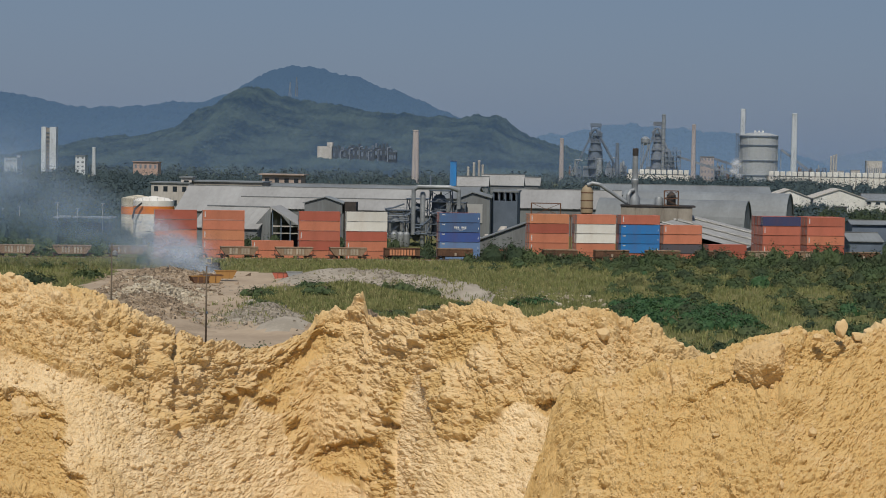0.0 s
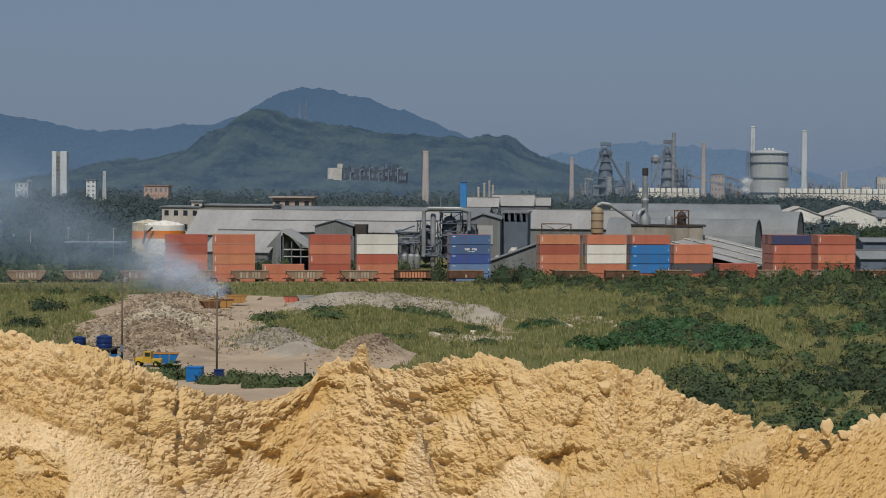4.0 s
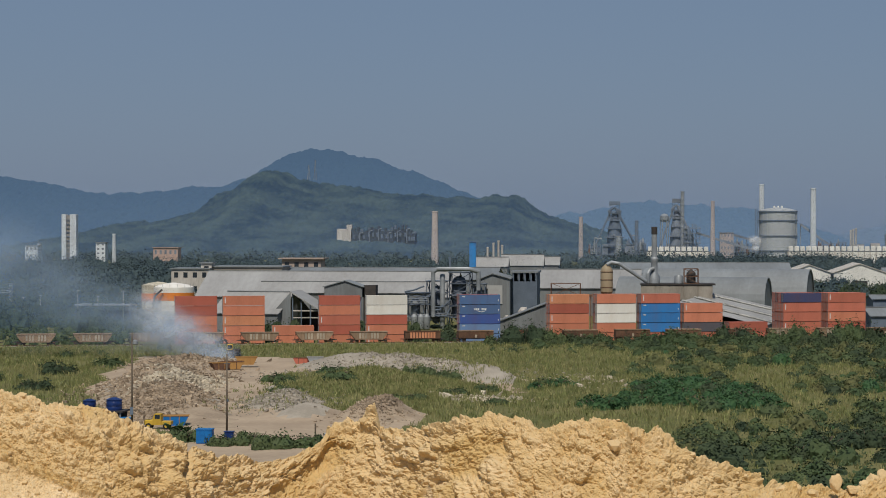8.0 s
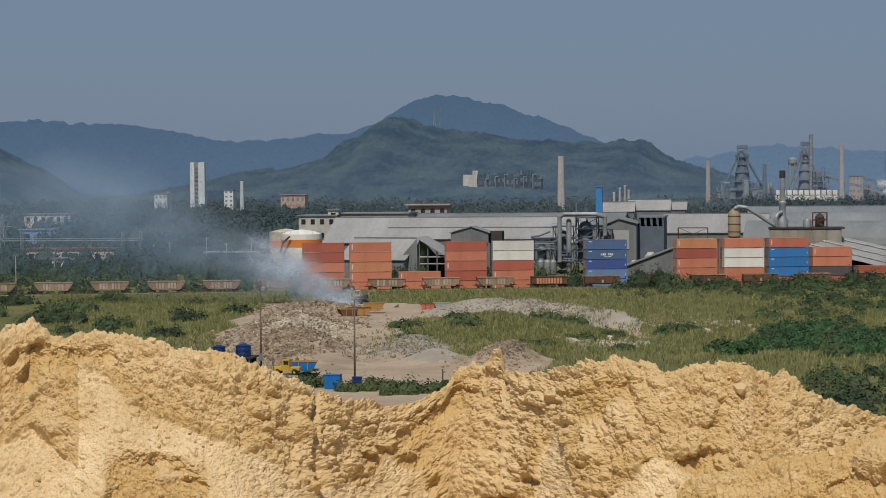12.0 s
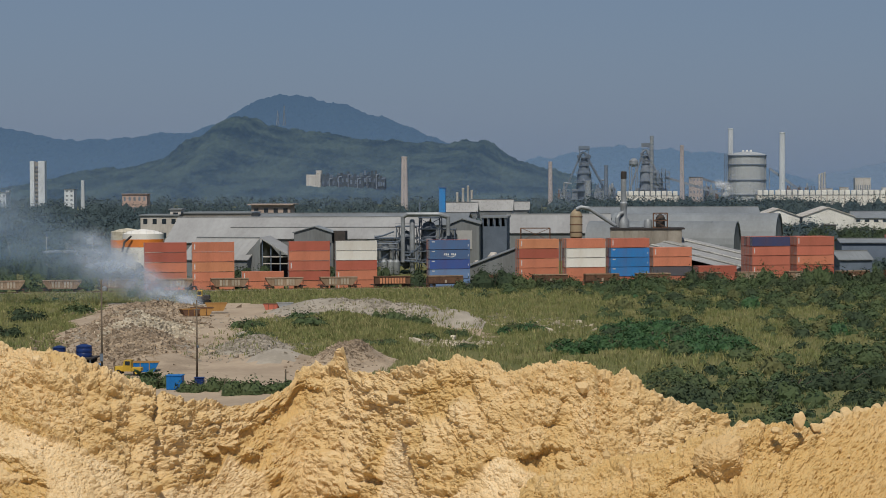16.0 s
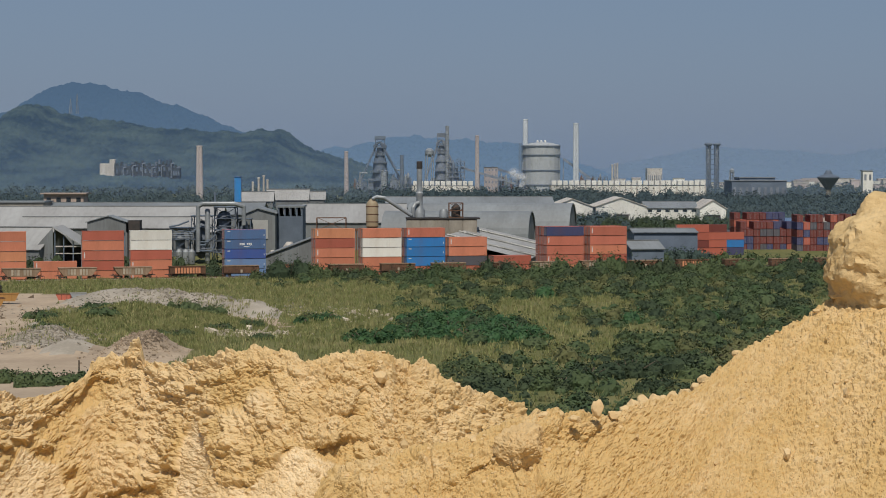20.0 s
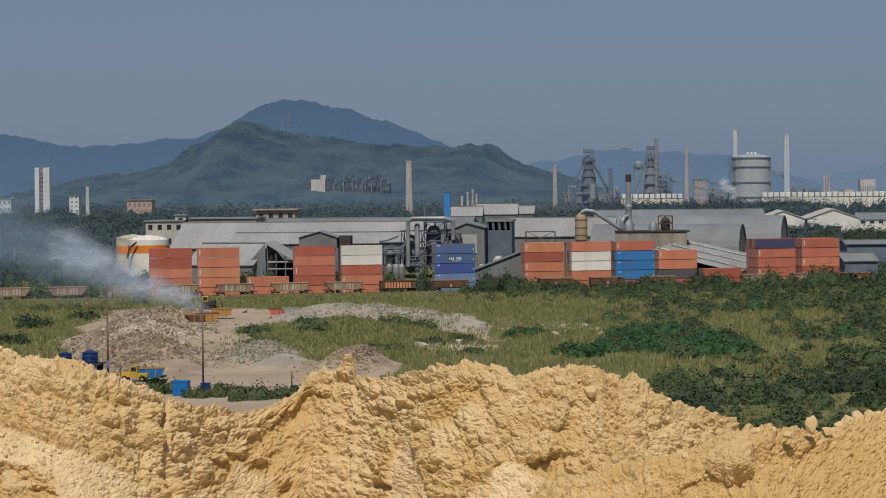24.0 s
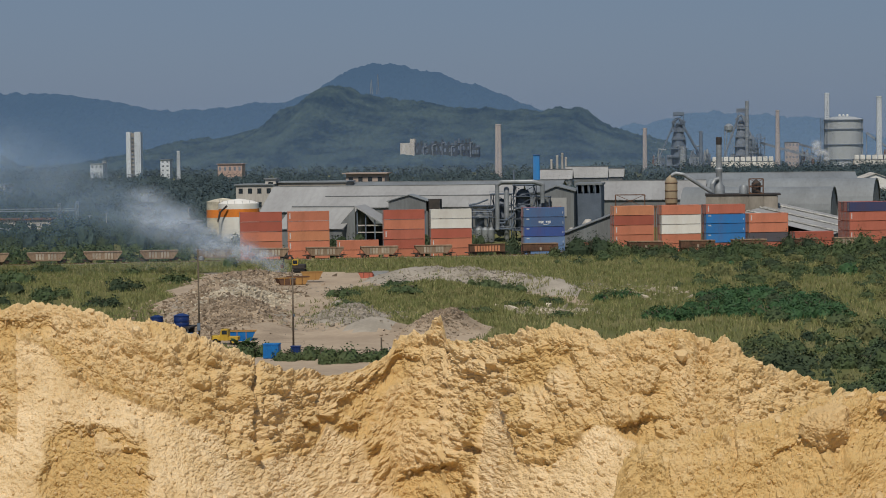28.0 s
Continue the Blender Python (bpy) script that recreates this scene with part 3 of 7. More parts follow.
    b = b + cloddy * (1 - g) * (0.28 * L[0] + 0.38 * L[1] + 0.50 * L[2] + 0.17 * s * broke)
    b = b + (0.55 - 0.15 * (1 - rough)) * L[3] + 0.62 * L[4] + 0.040 * s * stony + 0.012 * s * grit
    b = b + (1 - rough) * (0.60 * few + 0.055 * s * broke + 0.04 * s * fbm(U / (0.5 * s), S / (0.9 * s), seed + 91, 3))
    b = b + g * rough * (0.20 * L[2] + 0.45 * few + 0.07 * s * broke + 0.05 * s * stony)
    crack = np.abs(vnoise(U / (1.6 * s) + 0.25 * warp, down / (5 * s) + 0.1 * warp, seed + 41) - 0.5) + 0.3 * smooth(0.4, 0.7, vnoise(U / (1.1 * s), down / (1.4 * s), seed + 43))
    b = b - 0.16 * s * (1 - smooth(0.0, 0.035, crack)) * rough * (1 - g)
    b = (b - 0.05 * s - 0.10 * s * np.exp(-drop / (0.3 * s))) * (1 - smooth(0.0, 0.5, R))
    P = P + N * b[..., None]
    f = grid_faces(nu, len(A))[:, ::-1]
    t = thing(name, None, label, "earth bank")
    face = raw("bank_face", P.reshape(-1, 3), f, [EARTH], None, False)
    face.parent = t
    clod_rise = L[1] / (0.42 * s) + L[2] / (0.19 * s)
    # more ochre on the scarp, in pits and above fan edges, less on clods
    tone = 0.46 * rough + 0.75 * pit + 0.25 * rough * (soft > 0.12) + 0.45 * rough * fbm(U / (0.7 * s), drop / (0.5 * s), seed + 77, 4) - 0.22 * rough * (clod_rise - 0.5) + 0.10 * fbm(U / (1.2 * s), S / (2 * s), seed + 78, 4) + stain(A, E)
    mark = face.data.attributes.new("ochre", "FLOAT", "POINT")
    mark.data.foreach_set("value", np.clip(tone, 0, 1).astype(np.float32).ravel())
    # loose clods lie on the face and along the crest
    gen = np.random.default_rng(seed)
    m = 17000
    iv, iu = nr + (nv * gen.random(m) ** 1.1).astype(int), gen.integers(4, nu - 4, m)
    thick = 0.10 + 0.35 * smooth(0.45, 0.7, vnoise(U / (0.9 * s), drop / (0.9 * s), seed + 37))
    thick = np.where(drop < 0.12 * s, 0.5, thick)
    keep = gen.random(m) < thick[iv, iu] * (1 - 0.6 * g[iv, iu])
    iv, iu = iv[keep], iu[keep]
    p = P[iv, iu]
    n = len(p)
    size = s * 0.017 * gen.lognormal(0, 0.65, n)
    ph = (1 + 5 ** 0.5) / 2
    ico = np.array([(-1, ph, 0), (1, ph, 0), (-1, -ph, 0), (1, -ph, 0), (0, -1, ph), (0, 1, ph), (0, -1, -ph), (0, 1, -ph), (ph, 0, -1), (ph, 0, 1), (-ph, 0, -1), (-ph, 0, 1)]) / 1.9
    tri = np.array([(0, 11, 5), (0, 5, 1), (0, 1, 7), (0, 7, 10), (0, 10, 11), (1, 5, 9), (5, 11, 4), (11, 10, 2), (10, 7, 6), (7, 1, 8), (3, 9, 4), (3, 4, 2), (3, 2, 6), (3, 6, 8), (3, 8, 9), (4, 9, 5), (2, 4, 11), (6, 2, 10), (8, 6, 7), (9, 8, 1)])
    stone = ico[None] * gen.uniform(0.65, 1.25, (n, 12, 1)) * gen.uniform(0.6, 1.3, (n, 1, 3)) * size[:, None, None]
    cl = raw("earth_clods", (stone + p[:, None]).reshape(-1, 3), (np.arange(n)[:, None, None] * 12 + tri[None]).reshape(-1, 3), [CLOD])
    cl.parent = t
    tagged(cl, "loose earth clods and pebbles", kind="stuff")
    return t


def fan_mask(a, e):
    """1 where a fan of loose earth lies."""
    m = 0 * a
    for line in FANS:
        p = np.array(line)
        top = np.interp(a, p[:, 0], p[:, 1], -0.3, -0.3)
        m = np.maximum(m, smooth(-0.0008, 0.0012, top - e))
    # bare ochre face low on the left, between two fans
    ragged = 0.014 * fbm(a * 55, e * 70, 17, 4)
    bare = smooth(-0.310, -0.300, a + ragged) * (1 - smooth(-0.276, -0.266, a + 0.55 * (e + 0.12) + ragged)) * smooth(0.118, 0.128, -e + 0.35 * ragged)
    return m * (1 - bare)


def boulder(parent, az, el, dist, w, h, seed, material, sub=3, label="", name="boulder"):
    """A lump of hard earth at an azimuth and slope from the eye, set into its bank."""
    bm = B()
    bmesh.ops.create_icosphere(bm, subdivisions=sub, radius=1)
    o = Vector((seed * 1.7, seed * 0.9, 0))
    rnd = random.Random(seed)
    worn = material is BLOCK
    cuts = [(Vector((rnd.gauss(0, 1), rnd.gauss(0, 1), rnd.gauss(0, 1))).normalized(), rnd.uniform(0.84 if worn else 0.62, 1.0)) for _ in range(9 if worn else 13)]
    for q in bm.verts:
        d = q.co.normalized()
        k = min([1.15] + [g / max(d.dot(n), 0.05) for n, g in cuts])
        k *= 1 + 0.10 * noise.noise(d * 2.7 + o) + (0.55 if worn else 1) * (0.07 * noise.noise(d * 7 + o) + 0.05 * noise.noise(d * 15 + o) + 0.03 * noise.noise(d * 33 + o))
        q.co = Vector((d.x * w / 2, d.y * w * 0.42, d.z * h / 2)) * k
    for f in bm.faces:
        f.smooth = worn
    bmesh.ops.transform(bm, matrix=Matrix.Translation((math.sin(az) * dist, math.cos(az) * dist, 32 + el * dist)), verts=bm.verts[:])
    return part(name, bm, material, parent, label)


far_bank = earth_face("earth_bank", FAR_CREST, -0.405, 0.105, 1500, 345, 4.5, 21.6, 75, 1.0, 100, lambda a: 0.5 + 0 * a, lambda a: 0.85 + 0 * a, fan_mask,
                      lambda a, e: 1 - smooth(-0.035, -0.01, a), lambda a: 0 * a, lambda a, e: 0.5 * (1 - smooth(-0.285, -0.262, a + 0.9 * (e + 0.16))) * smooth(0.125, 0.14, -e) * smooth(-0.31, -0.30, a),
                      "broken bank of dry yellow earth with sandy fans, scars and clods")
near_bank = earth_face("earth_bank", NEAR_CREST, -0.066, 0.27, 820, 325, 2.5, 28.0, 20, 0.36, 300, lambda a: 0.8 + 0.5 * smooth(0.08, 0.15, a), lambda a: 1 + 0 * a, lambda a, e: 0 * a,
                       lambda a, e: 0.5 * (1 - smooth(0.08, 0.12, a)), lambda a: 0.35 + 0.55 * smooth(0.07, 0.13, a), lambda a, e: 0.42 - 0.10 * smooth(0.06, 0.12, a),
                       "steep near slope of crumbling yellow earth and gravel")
boulder(near_bank, 0.0885, -0.1135, 16.4, 0.09, 0.13, 3, CLOD, label="small upright clod on the crest")
crest_d = lambda a: float(np.interp(a, [p[0] for p in NEAR_CREST], [p[2] for p in NEAR_CREST]))
for i, (a, e, w) in enumerate(((0.101, -0.1105, 0.10), (0.1045, -0.1085, 0.15), (0.1095, -0.107, 0.16), (0.1145, -0.1065, 0.17), (0.119, -0.1055, 0.13), (0.1235, -0.1045, 0.14), (0.1285, -0.1025, 0.12), (0.133, -0.0995, 0.1), (0.0955, -0.1125, 0.1), (0.137, -0.096, 0.12), (0.0785, -0.1145, 0.1), (0.064, -0.1135, 0.12), (0.152, -0.0835, 0.1))):
    boulder(near_bank, a, e - 0.0038, crest_d(a) + 0.1, w * 0.85, w * 0.75, 10 + i, CLOD)
boulder(near_bank, 0.2380, -0.0485, 17.7, 1.45, 1.2, 31, BLOCK, 6, "overhanging block of hard yellow earth on the slope")
# lump added below the block, its darker ochre suggests the undercut's shade
boulder(near_bank, 0.2035, -0.0585, 17.5, 0.34, 0.2, 33, OCHRE, 5, "added lump of ochre earth suggesting the shaded undercut")
boulder(near_bank, 0.0545, -0.1335, 16.14, 0.42, 0.36, 37, OCHRE, 5, "rounded block of hard earth stuck in the face")
boulder(far_bank, -0.2755, -0.139, 39.1, 0.7, 0.8, 41, CLOD, 5, "pale cracked stone in the fan")


def quarry_floor():
    az, r = np.linspace(-math.pi, math.pi, 97), np.concatenate([np.linspace(0, 14, 12), np.linspace(15, 60, 28)])
    A, R = np.meshgrid(az, r)
    fwd = smooth(0.2, 0.7, np.cos(A))
    Z = 30.2 - (1.9 * smooth(3, 13, R) + 6.6 * smooth(17, 35, R)) * fwd + 0.12 * fbm(R * np.cos(A) / 2, R * np.sin(A) / 2, 70, 4)
    Z = np.where((R > 44) & (fwd > 0.01), Z - (R - 44) * 1.6 * fwd, Z)
    Z = Z - 0.9 * np.maximum(R - 40, 0) * (1 - fwd)
    ob = raw("quarry_floor", np.stack([np.sin(A) * R, np.cos(A) * R, Z], -1).reshape(-1, 3), grid_faces(97, len(r))[:, ::-1], [DIRT], None, True)
    tagged(ob, "dry earth floor of the quarry", "ground", kind="structure")


quarry_floor()


# ---- hills ----
def hill(name, y0, y1, line, material, step, rough, seed, label):
    """A ridge whose crest follows the line of (x, height), its slope rising from y0 to y1, covered with tree crowns."""
    p = np.array(line, dtype=float)
    xs = np.arange(p[0, 0], p[-1, 0], step)
    top = np.interp(xs, p[:, 0], p[:, 1])
    top = np.convolve(np.pad(top, 2, mode="edge"), np.ones(5) / 5, "valid") + rough * 0.8 * fbm(xs / (rough * 2.2), xs * 0, seed + 20, 4)
    top = np.where(top > 10, top - rough * 0.6, top)
    n = 150
    v = np.linspace(0, 1, n)
    X, V = np.meshgrid(xs, v)
    Y = y0 + (y1 - y0) * V
    spur = 0.18 * fbm(X / (18 * rough), V * 3 + X / (60 * rough), seed, 3) * np.sin(V * math.pi)
    Z = top[None, :] * (np.sin(V * math.pi / 2) ** 1.15 + spur)
    d, r = cells(X / rough + 0.3 * V, Y / (rough * 2.2), seed + 4)
    d2, r2 = cells(X / (rough * 0.5), Y / (rough * 1.1), seed + 7)
    Z = Z + (rough * 0.5 * (1 - d) * (0.3 + r) + rough * 0.28 * (1 - d2) * r2) * smooth(0, 0.06, V)
    back = np.stack([X[-1], Y[-1] + 150, Z[-1] * 0 - 5], -1)
    verts = np.concatenate([np.stack([X, Y, Z], -1).reshape(-1, 3), back])
    ob = raw(name, verts, grid_faces(len(xs), n + 1), [material], None, False)
    return tagged(ob, label, "hill", kind="structure")


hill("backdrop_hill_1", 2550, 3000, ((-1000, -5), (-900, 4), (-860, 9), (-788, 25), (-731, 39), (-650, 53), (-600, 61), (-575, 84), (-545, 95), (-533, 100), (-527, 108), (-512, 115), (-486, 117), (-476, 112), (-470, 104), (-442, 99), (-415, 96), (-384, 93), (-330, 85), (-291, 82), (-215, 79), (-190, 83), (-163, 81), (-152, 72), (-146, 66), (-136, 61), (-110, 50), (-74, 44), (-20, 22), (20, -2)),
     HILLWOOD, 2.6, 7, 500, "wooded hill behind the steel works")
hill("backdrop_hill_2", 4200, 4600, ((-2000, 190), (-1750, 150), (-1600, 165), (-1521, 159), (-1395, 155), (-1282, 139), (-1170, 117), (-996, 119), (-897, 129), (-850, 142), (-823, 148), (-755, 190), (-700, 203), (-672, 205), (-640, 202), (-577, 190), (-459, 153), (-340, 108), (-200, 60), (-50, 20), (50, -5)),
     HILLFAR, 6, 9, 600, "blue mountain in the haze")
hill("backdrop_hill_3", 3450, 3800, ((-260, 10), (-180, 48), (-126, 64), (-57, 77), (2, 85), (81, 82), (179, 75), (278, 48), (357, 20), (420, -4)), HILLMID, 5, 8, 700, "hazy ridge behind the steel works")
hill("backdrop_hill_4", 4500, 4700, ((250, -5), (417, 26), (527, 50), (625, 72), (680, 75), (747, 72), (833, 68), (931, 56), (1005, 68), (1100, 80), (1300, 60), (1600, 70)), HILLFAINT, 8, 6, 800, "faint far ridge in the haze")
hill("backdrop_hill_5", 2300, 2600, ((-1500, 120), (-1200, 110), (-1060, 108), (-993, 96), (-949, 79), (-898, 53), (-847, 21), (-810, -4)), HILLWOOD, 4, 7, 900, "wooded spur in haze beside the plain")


# ---- freight containers ----
YARD_TURN = math.atan(0.29)
COLOURS = {"o": ORANGE, "l": LTORANGE, "d": DKRED, "r": RED, "w": WHITE, "n": BLUE, "y": ROYAL, "p": PALEBLUE, "b": SKYBLUE, "s": SLATE, "m": MAROON, "u": DARKBLUE}
COLOUR_NAMES = {"o": "orange", "l": "pale orange", "d": "brown-red", "r": "faded red", "w": "white", "n": "navy blue", "y": "royal blue", "p": "pale blue", "b": "bright blue", "s": "slate grey", "m": "maroon", "u": "dull blue"}
CL, CW, CH = 12.19, 2.44, 2.9


def corrugated(bm, x0, x1, y, z0, z1, out, pitch=0.28, deep=0.045):
    """A ribbed side wall along x at y, its ribs standing out by deep towards out."""
    n = int((x1 - x0) / pitch)
    xs, ys = [], []
    for i in range(n):
        a = x0 + (x1 - x0) * i / n
        w = (x1 - x0) / n
        xs += [a, a + 0.35 * w, a + 0.5 * w, a + 0.85 * w]
        ys += [y, y, y + out * deep, y + out * deep]
    xs.append(x1), ys.append(y)
    lo = [bm.verts.new((a, b, z0)) for a, b in zip(xs, ys)]
    hi = [bm.verts.new((a, b, z1)) for a, b in zip(xs, ys)]
    for i in range(len(lo) - 1):
        bm.faces.new((lo[i], lo[i + 1], hi[i + 1], hi[i]) if out < 0 else (lo[i + 1], lo[i], hi[i], hi[i + 1]))
    return bm


CONTAINER_MESH = {}


def box_meshes(key):
    """Meshes of one container in a colour: body shell, frame, doors, lock bars, marking panel."""
    if key in CONTAINER_MESH:
        return CONTAINER_MESH[key]
    paint_ = COLOURS[key]
    got = []

    def keep(name, bm, m):
        ob = part(name, bm, m)
        got.append((name, ob.data))
        bpy.data.objects.remove(ob)
    for y, out in ((0.06, -1), (CW - 0.06, 1)):
        bm = B()
        corrugated(bm, 0.16, CL - 0.16, y, 0.17, CH - 0.12, out)
        keep("side_wall", bm, paint_)
    bm = B()
    box(bm, 0.1, CL - 0.1, 0.08, CW - 0.08, CH - 0.16, CH - 0.1)
    keep("roof", bm, paint_)
    bm = B()
    for x in (0, CL - 0.16):
        for y in (0, CW - 0.16):
            box(bm, x, x + 0.16, y, y + 0.16, 0, CH)
    for z0, z1 in ((0.08, 0.2), (CH - 0.2, CH - 0.08)):
        for y in (0.03, CW - 0.13):
            box(bm, 0.16, CL - 0.16, y, y + 0.1, z0, z1)
        for x in (0, CL - 0.1):
            box(bm, x, x + 0.1, 0.16, CW - 0.16, z0, z1)
    keep("frame", bm, paint_)
    for y0, y1 in ((0.16, CW / 2 - 0.01), (CW / 2 + 0.01, CW - 0.16)):
        bm = B()
        box(bm, 0.04, 0.09, y0, y1, 0.17, CH - 0.12, 0.015)
        keep("door", bm, paint_)
    for y in (0.45, 0.95, 1.5, 2.0):
        bm = B()
        tube(bm, 0.0, y, 0.2, CH - 0.15, 0.03, n=6)
        keep("lock_bar", bm, STEELLT)
    bm = B()
    box(bm, CL - 0.09, CL - 0.04, 0.16, CW - 0.16, 0.17, CH - 0.12)
    keep("end_wall", bm, paint_)
    CONTAINER_MESH[key] = got
    return got


def container(key, m, mark=None, where="in a stack beside the railway"):
    ob = thing("shipping_container", m, f"{COLOUR_NAMES[key]} steel shipping container {where}", "container", "stacked containers")
    for name, me in box_meshes(key):
        p = new(name, me)
        p.parent = ob
    if mark == "bar":
        p = new("marking_panel", MARK_BAR)
        p.parent = ob
    elif mark == "bar2":
        p = new("marking_panel", MARK_BAR2)
        p.parent = ob
    return ob


def mark_meshes():
    bm = B()
    box(bm, 0.55, 0.83, -0.012, -0.002, 0.75, 2.45)
    a = part("marking_panel", bm, LETTER)
    bm = B()
    box(bm, 0.6, 1.5, -0.012, -0.002, 2.2, 2.5)
    box(bm, CL - 0.6, CL - 0.42, -0.012, -0.002, 0.9, 1.5)
    b = part("marking_panel", bm, LETTER)
    da, db = a.data, b.data
    bpy.data.objects.remove(a), bpy.data.objects.remove(b)
    return da, db


MARK_BAR, MARK_BAR2 = mark_meshes()



def shipping_mark(ob):
    """White lettering-sized bars with a swoosh on a blue container's side."""
    for i, (a, b) in enumerate(((4.3, 5.9), (6.5, 8.1))):
        bm = B()
        for k in range(3):
            x = a + (b - a) * k / 3
            box(bm, x, x + 0.42, -0.012, -0.002, 1.15, 1.75)
        part("lettering_bar", bm, LETTER, ob, "white lettering bars")
    bm = B()
    for k in range(10):
        t0, t1 = math.pi * (1.1 + 0.09 * k), math.pi * (1.1 + 0.09 * (k + 1))
        w = 0.10 * math.sin(math.pi * (k + 0.5) / 10)
        p = [(6.4 + 1.6 * math.cos(t), -0.014, 1.45 + (0.75 + d) * math.sin(t)) for t, d in ((t0, -w), (t1, -w), (t1, w), (t0, w))]
        bm.faces.new([bm.verts.new(q) for q in p])
    part("swoosh", bm, LETTER, ob, "white curved stripe")


# left edge in x, tiers from the top down, rows deep
STACKS = ((-134.2, "ddooo", 1), (-120.9, "ooloo", 1), (-107.0, "oo", 1), (-93.8, "dordo", 1), (-80.3, "wwdoo", 1), (-53.3, "nnypp", 2), (-27.0, "ldooo", 2),
          (-13.0, "owwoo", 2), (0.3, "rbbbr", 2), (13.2, "oosr", 2), (27.0, "dr", 2), (43.6, "urrrl", 4), (57.4, "rrodr", 4))
for x0, tiers, deep in STACKS:
    for row in range(deep):
        for k, key in enumerate(reversed(tiers)):
            if row and key not in "odrlm":
                key = "d" if (k + row) % 2 else "m"
            x, y = x0 - math.sin(YARD_TURN) * row * 2.6, 660 + 0.29 * x0 + math.cos(YARD_TURN) * row * 2.6
            mark = ("bar" if (k * 7 + int(x0)) % 3 else None) if key in "olr" and row == 0 else "bar2" if key in "nybp" and row == 0 else None
            ob = container(key, Matrix.Translation((x, y, -1.2 + k * (CH + 0.004))) @ Matrix.Rotation(YARD_TURN, 4, "Z"), mark)
            if tiers == "nnypp" and k == 3 and row == 0:
                shipping_mark(ob)


# ---- goods train ----
WL = 11.2


def wagon(kind, m):
    """A low ribbed hopper wagon with slanted ends, on two bogies."""
    look_ = {"hopper": "dusty brown hopper wagon with pale ribs", "gondola": "rusty open wagon with ribbed sides", "orange": "rusty wagon with orange side panels"}[kind]
    w = thing("rail_wagon", m, look_ + " on the track", "rail wagon", "goods train")
    body_mat = HOPPER if kind == "hopper" else RUST
    bm = B()
    if kind == "hopper":
        prism(bm, ((0.2, 3.2), (0.35, 2.6), (1.7, 0.8), (WL - 1.7, 0.8), (WL - 0.35, 2.6), (WL - 0.2, 3.2)), -1.35, 1.35)
    else:
        prism(bm, ((0.5, 1.0), (0.5, 3.0), (WL - 0.5, 3.0), (WL - 0.5, 1.0)), -1.35, 1.35)
    part("body", bm, body_mat, w)
    bm = B()
    for y in (-1.5, 1.38):
        box(bm, 0.25 if kind == "hopper" else 0.45, WL - (0.25 if kind == "hopper" else 0.45), y, y + 0.12, 2.98, 3.2)
    for x in (0.25 if kind == "hopper" else 0.45, WL - (0.37 if kind == "hopper" else 0.57)):
        box(bm, x, x + 0.12, -1.38, 1.38, 2.98, 3.2)
    part("top_rail", bm, RUST if kind == "orange" else HOPPER, w)
    n = 9
    for i in range(n + 1):
        x = 1.75 + (WL - 3.6) * i / n
        for y in (-1.47, 1.352):
            bm = B()
            box(bm, x - 0.05, x + 0.05, y, y + 0.118, 1.0, 2.98)
            part("rib", bm, body_mat, w)
    for i in range(n):
        if kind == "hopper" and (i * 5 + int(m.translation.x)) % 4 == 0:
            continue
        if kind == "gondola" and (i * 3 + int(m.translation.x)) % 5:
            continue
        x = 1.82 + (WL - 3.6) * i / n
        hi = 2.0 if kind == "gondola" else 2.8
        bm = B()
        box(bm, x + 0.07, x + 0.66, -1.375, -1.353, 1.15, hi)
        part("side_panel", bm, LTORANGE if kind == "orange" else DUSTPANEL, w, "orange panel" if kind == "orange" else "pale grimy panel")
    bm = B()
    box(bm, -0.5, WL + 0.5, -0.35, 0.35, 0.75, 0.98)
    box(bm, -0.9, WL + 0.9, -0.12, 0.12, 0.8, 0.95)
    part("underframe", bm, BLACK, w)
    if kind == "hopper":
        for x, d in ((0.05, 1), (WL - 0.05, -1)):
            for y in (-1.2, 1.2):
                bm = B()
                beam(bm, (x, y, 0.95), (x + d * 0.35, y, 3.0), 0.06, 4)
                beam(bm, (x, y, 0.95), (x + d * 1.5, y, 1.3), 0.06, 4)
                part("end_frame", bm, BLACK, w)
    for x in (1.5, WL - 1.5):
        bm = B()
        for y in (-0.95, 0.85):
            box(bm, x - 1.1, x + 1.1, y, y + 0.1, 0.32, 0.62, 0.03)
        bogie = part("bogie", bm, BLACK, w)
        for dx in (-0.8, 0.8):
            bm = B()
            for y in (-0.82, 0.72):
                bmesh.ops.create_cone(bm, cap_ends=True, segments=12, radius1=0.42, radius2=0.42, depth=0.1, matrix=pose(x + dx, y + 0.05, 0.45, 90))
            beam(bm, (x + dx, -0.75, 0.45), (x + dx, 0.75, 0.45), 0.07)
            part("wheelset", bm, RUST, bogie)
    return w


RAIL_TURN = math.atan(0.28)


def train():
    first = {}
    step = 15.6 * math.cos(RAIL_TURN)
    x, i = -128.0 - 8 * step, 0
    order = "hohhhhhhhhhhogogggghhgoggg"
    while x < 150:
        kind = {"h": "hopper", "g": "gondola", "o": "orange"}[order[i % len(order)]]
        m = Matrix.Translation((x, rail_y(x), 0.32)) @ Matrix.Rotation(RAIL_TURN, 4, "Z")
        if kind in first:
            copy_thing(first[kind], m)
        else:
            first[kind] = wagon(kind, m)
        x, i = x + step, i + 1


train()


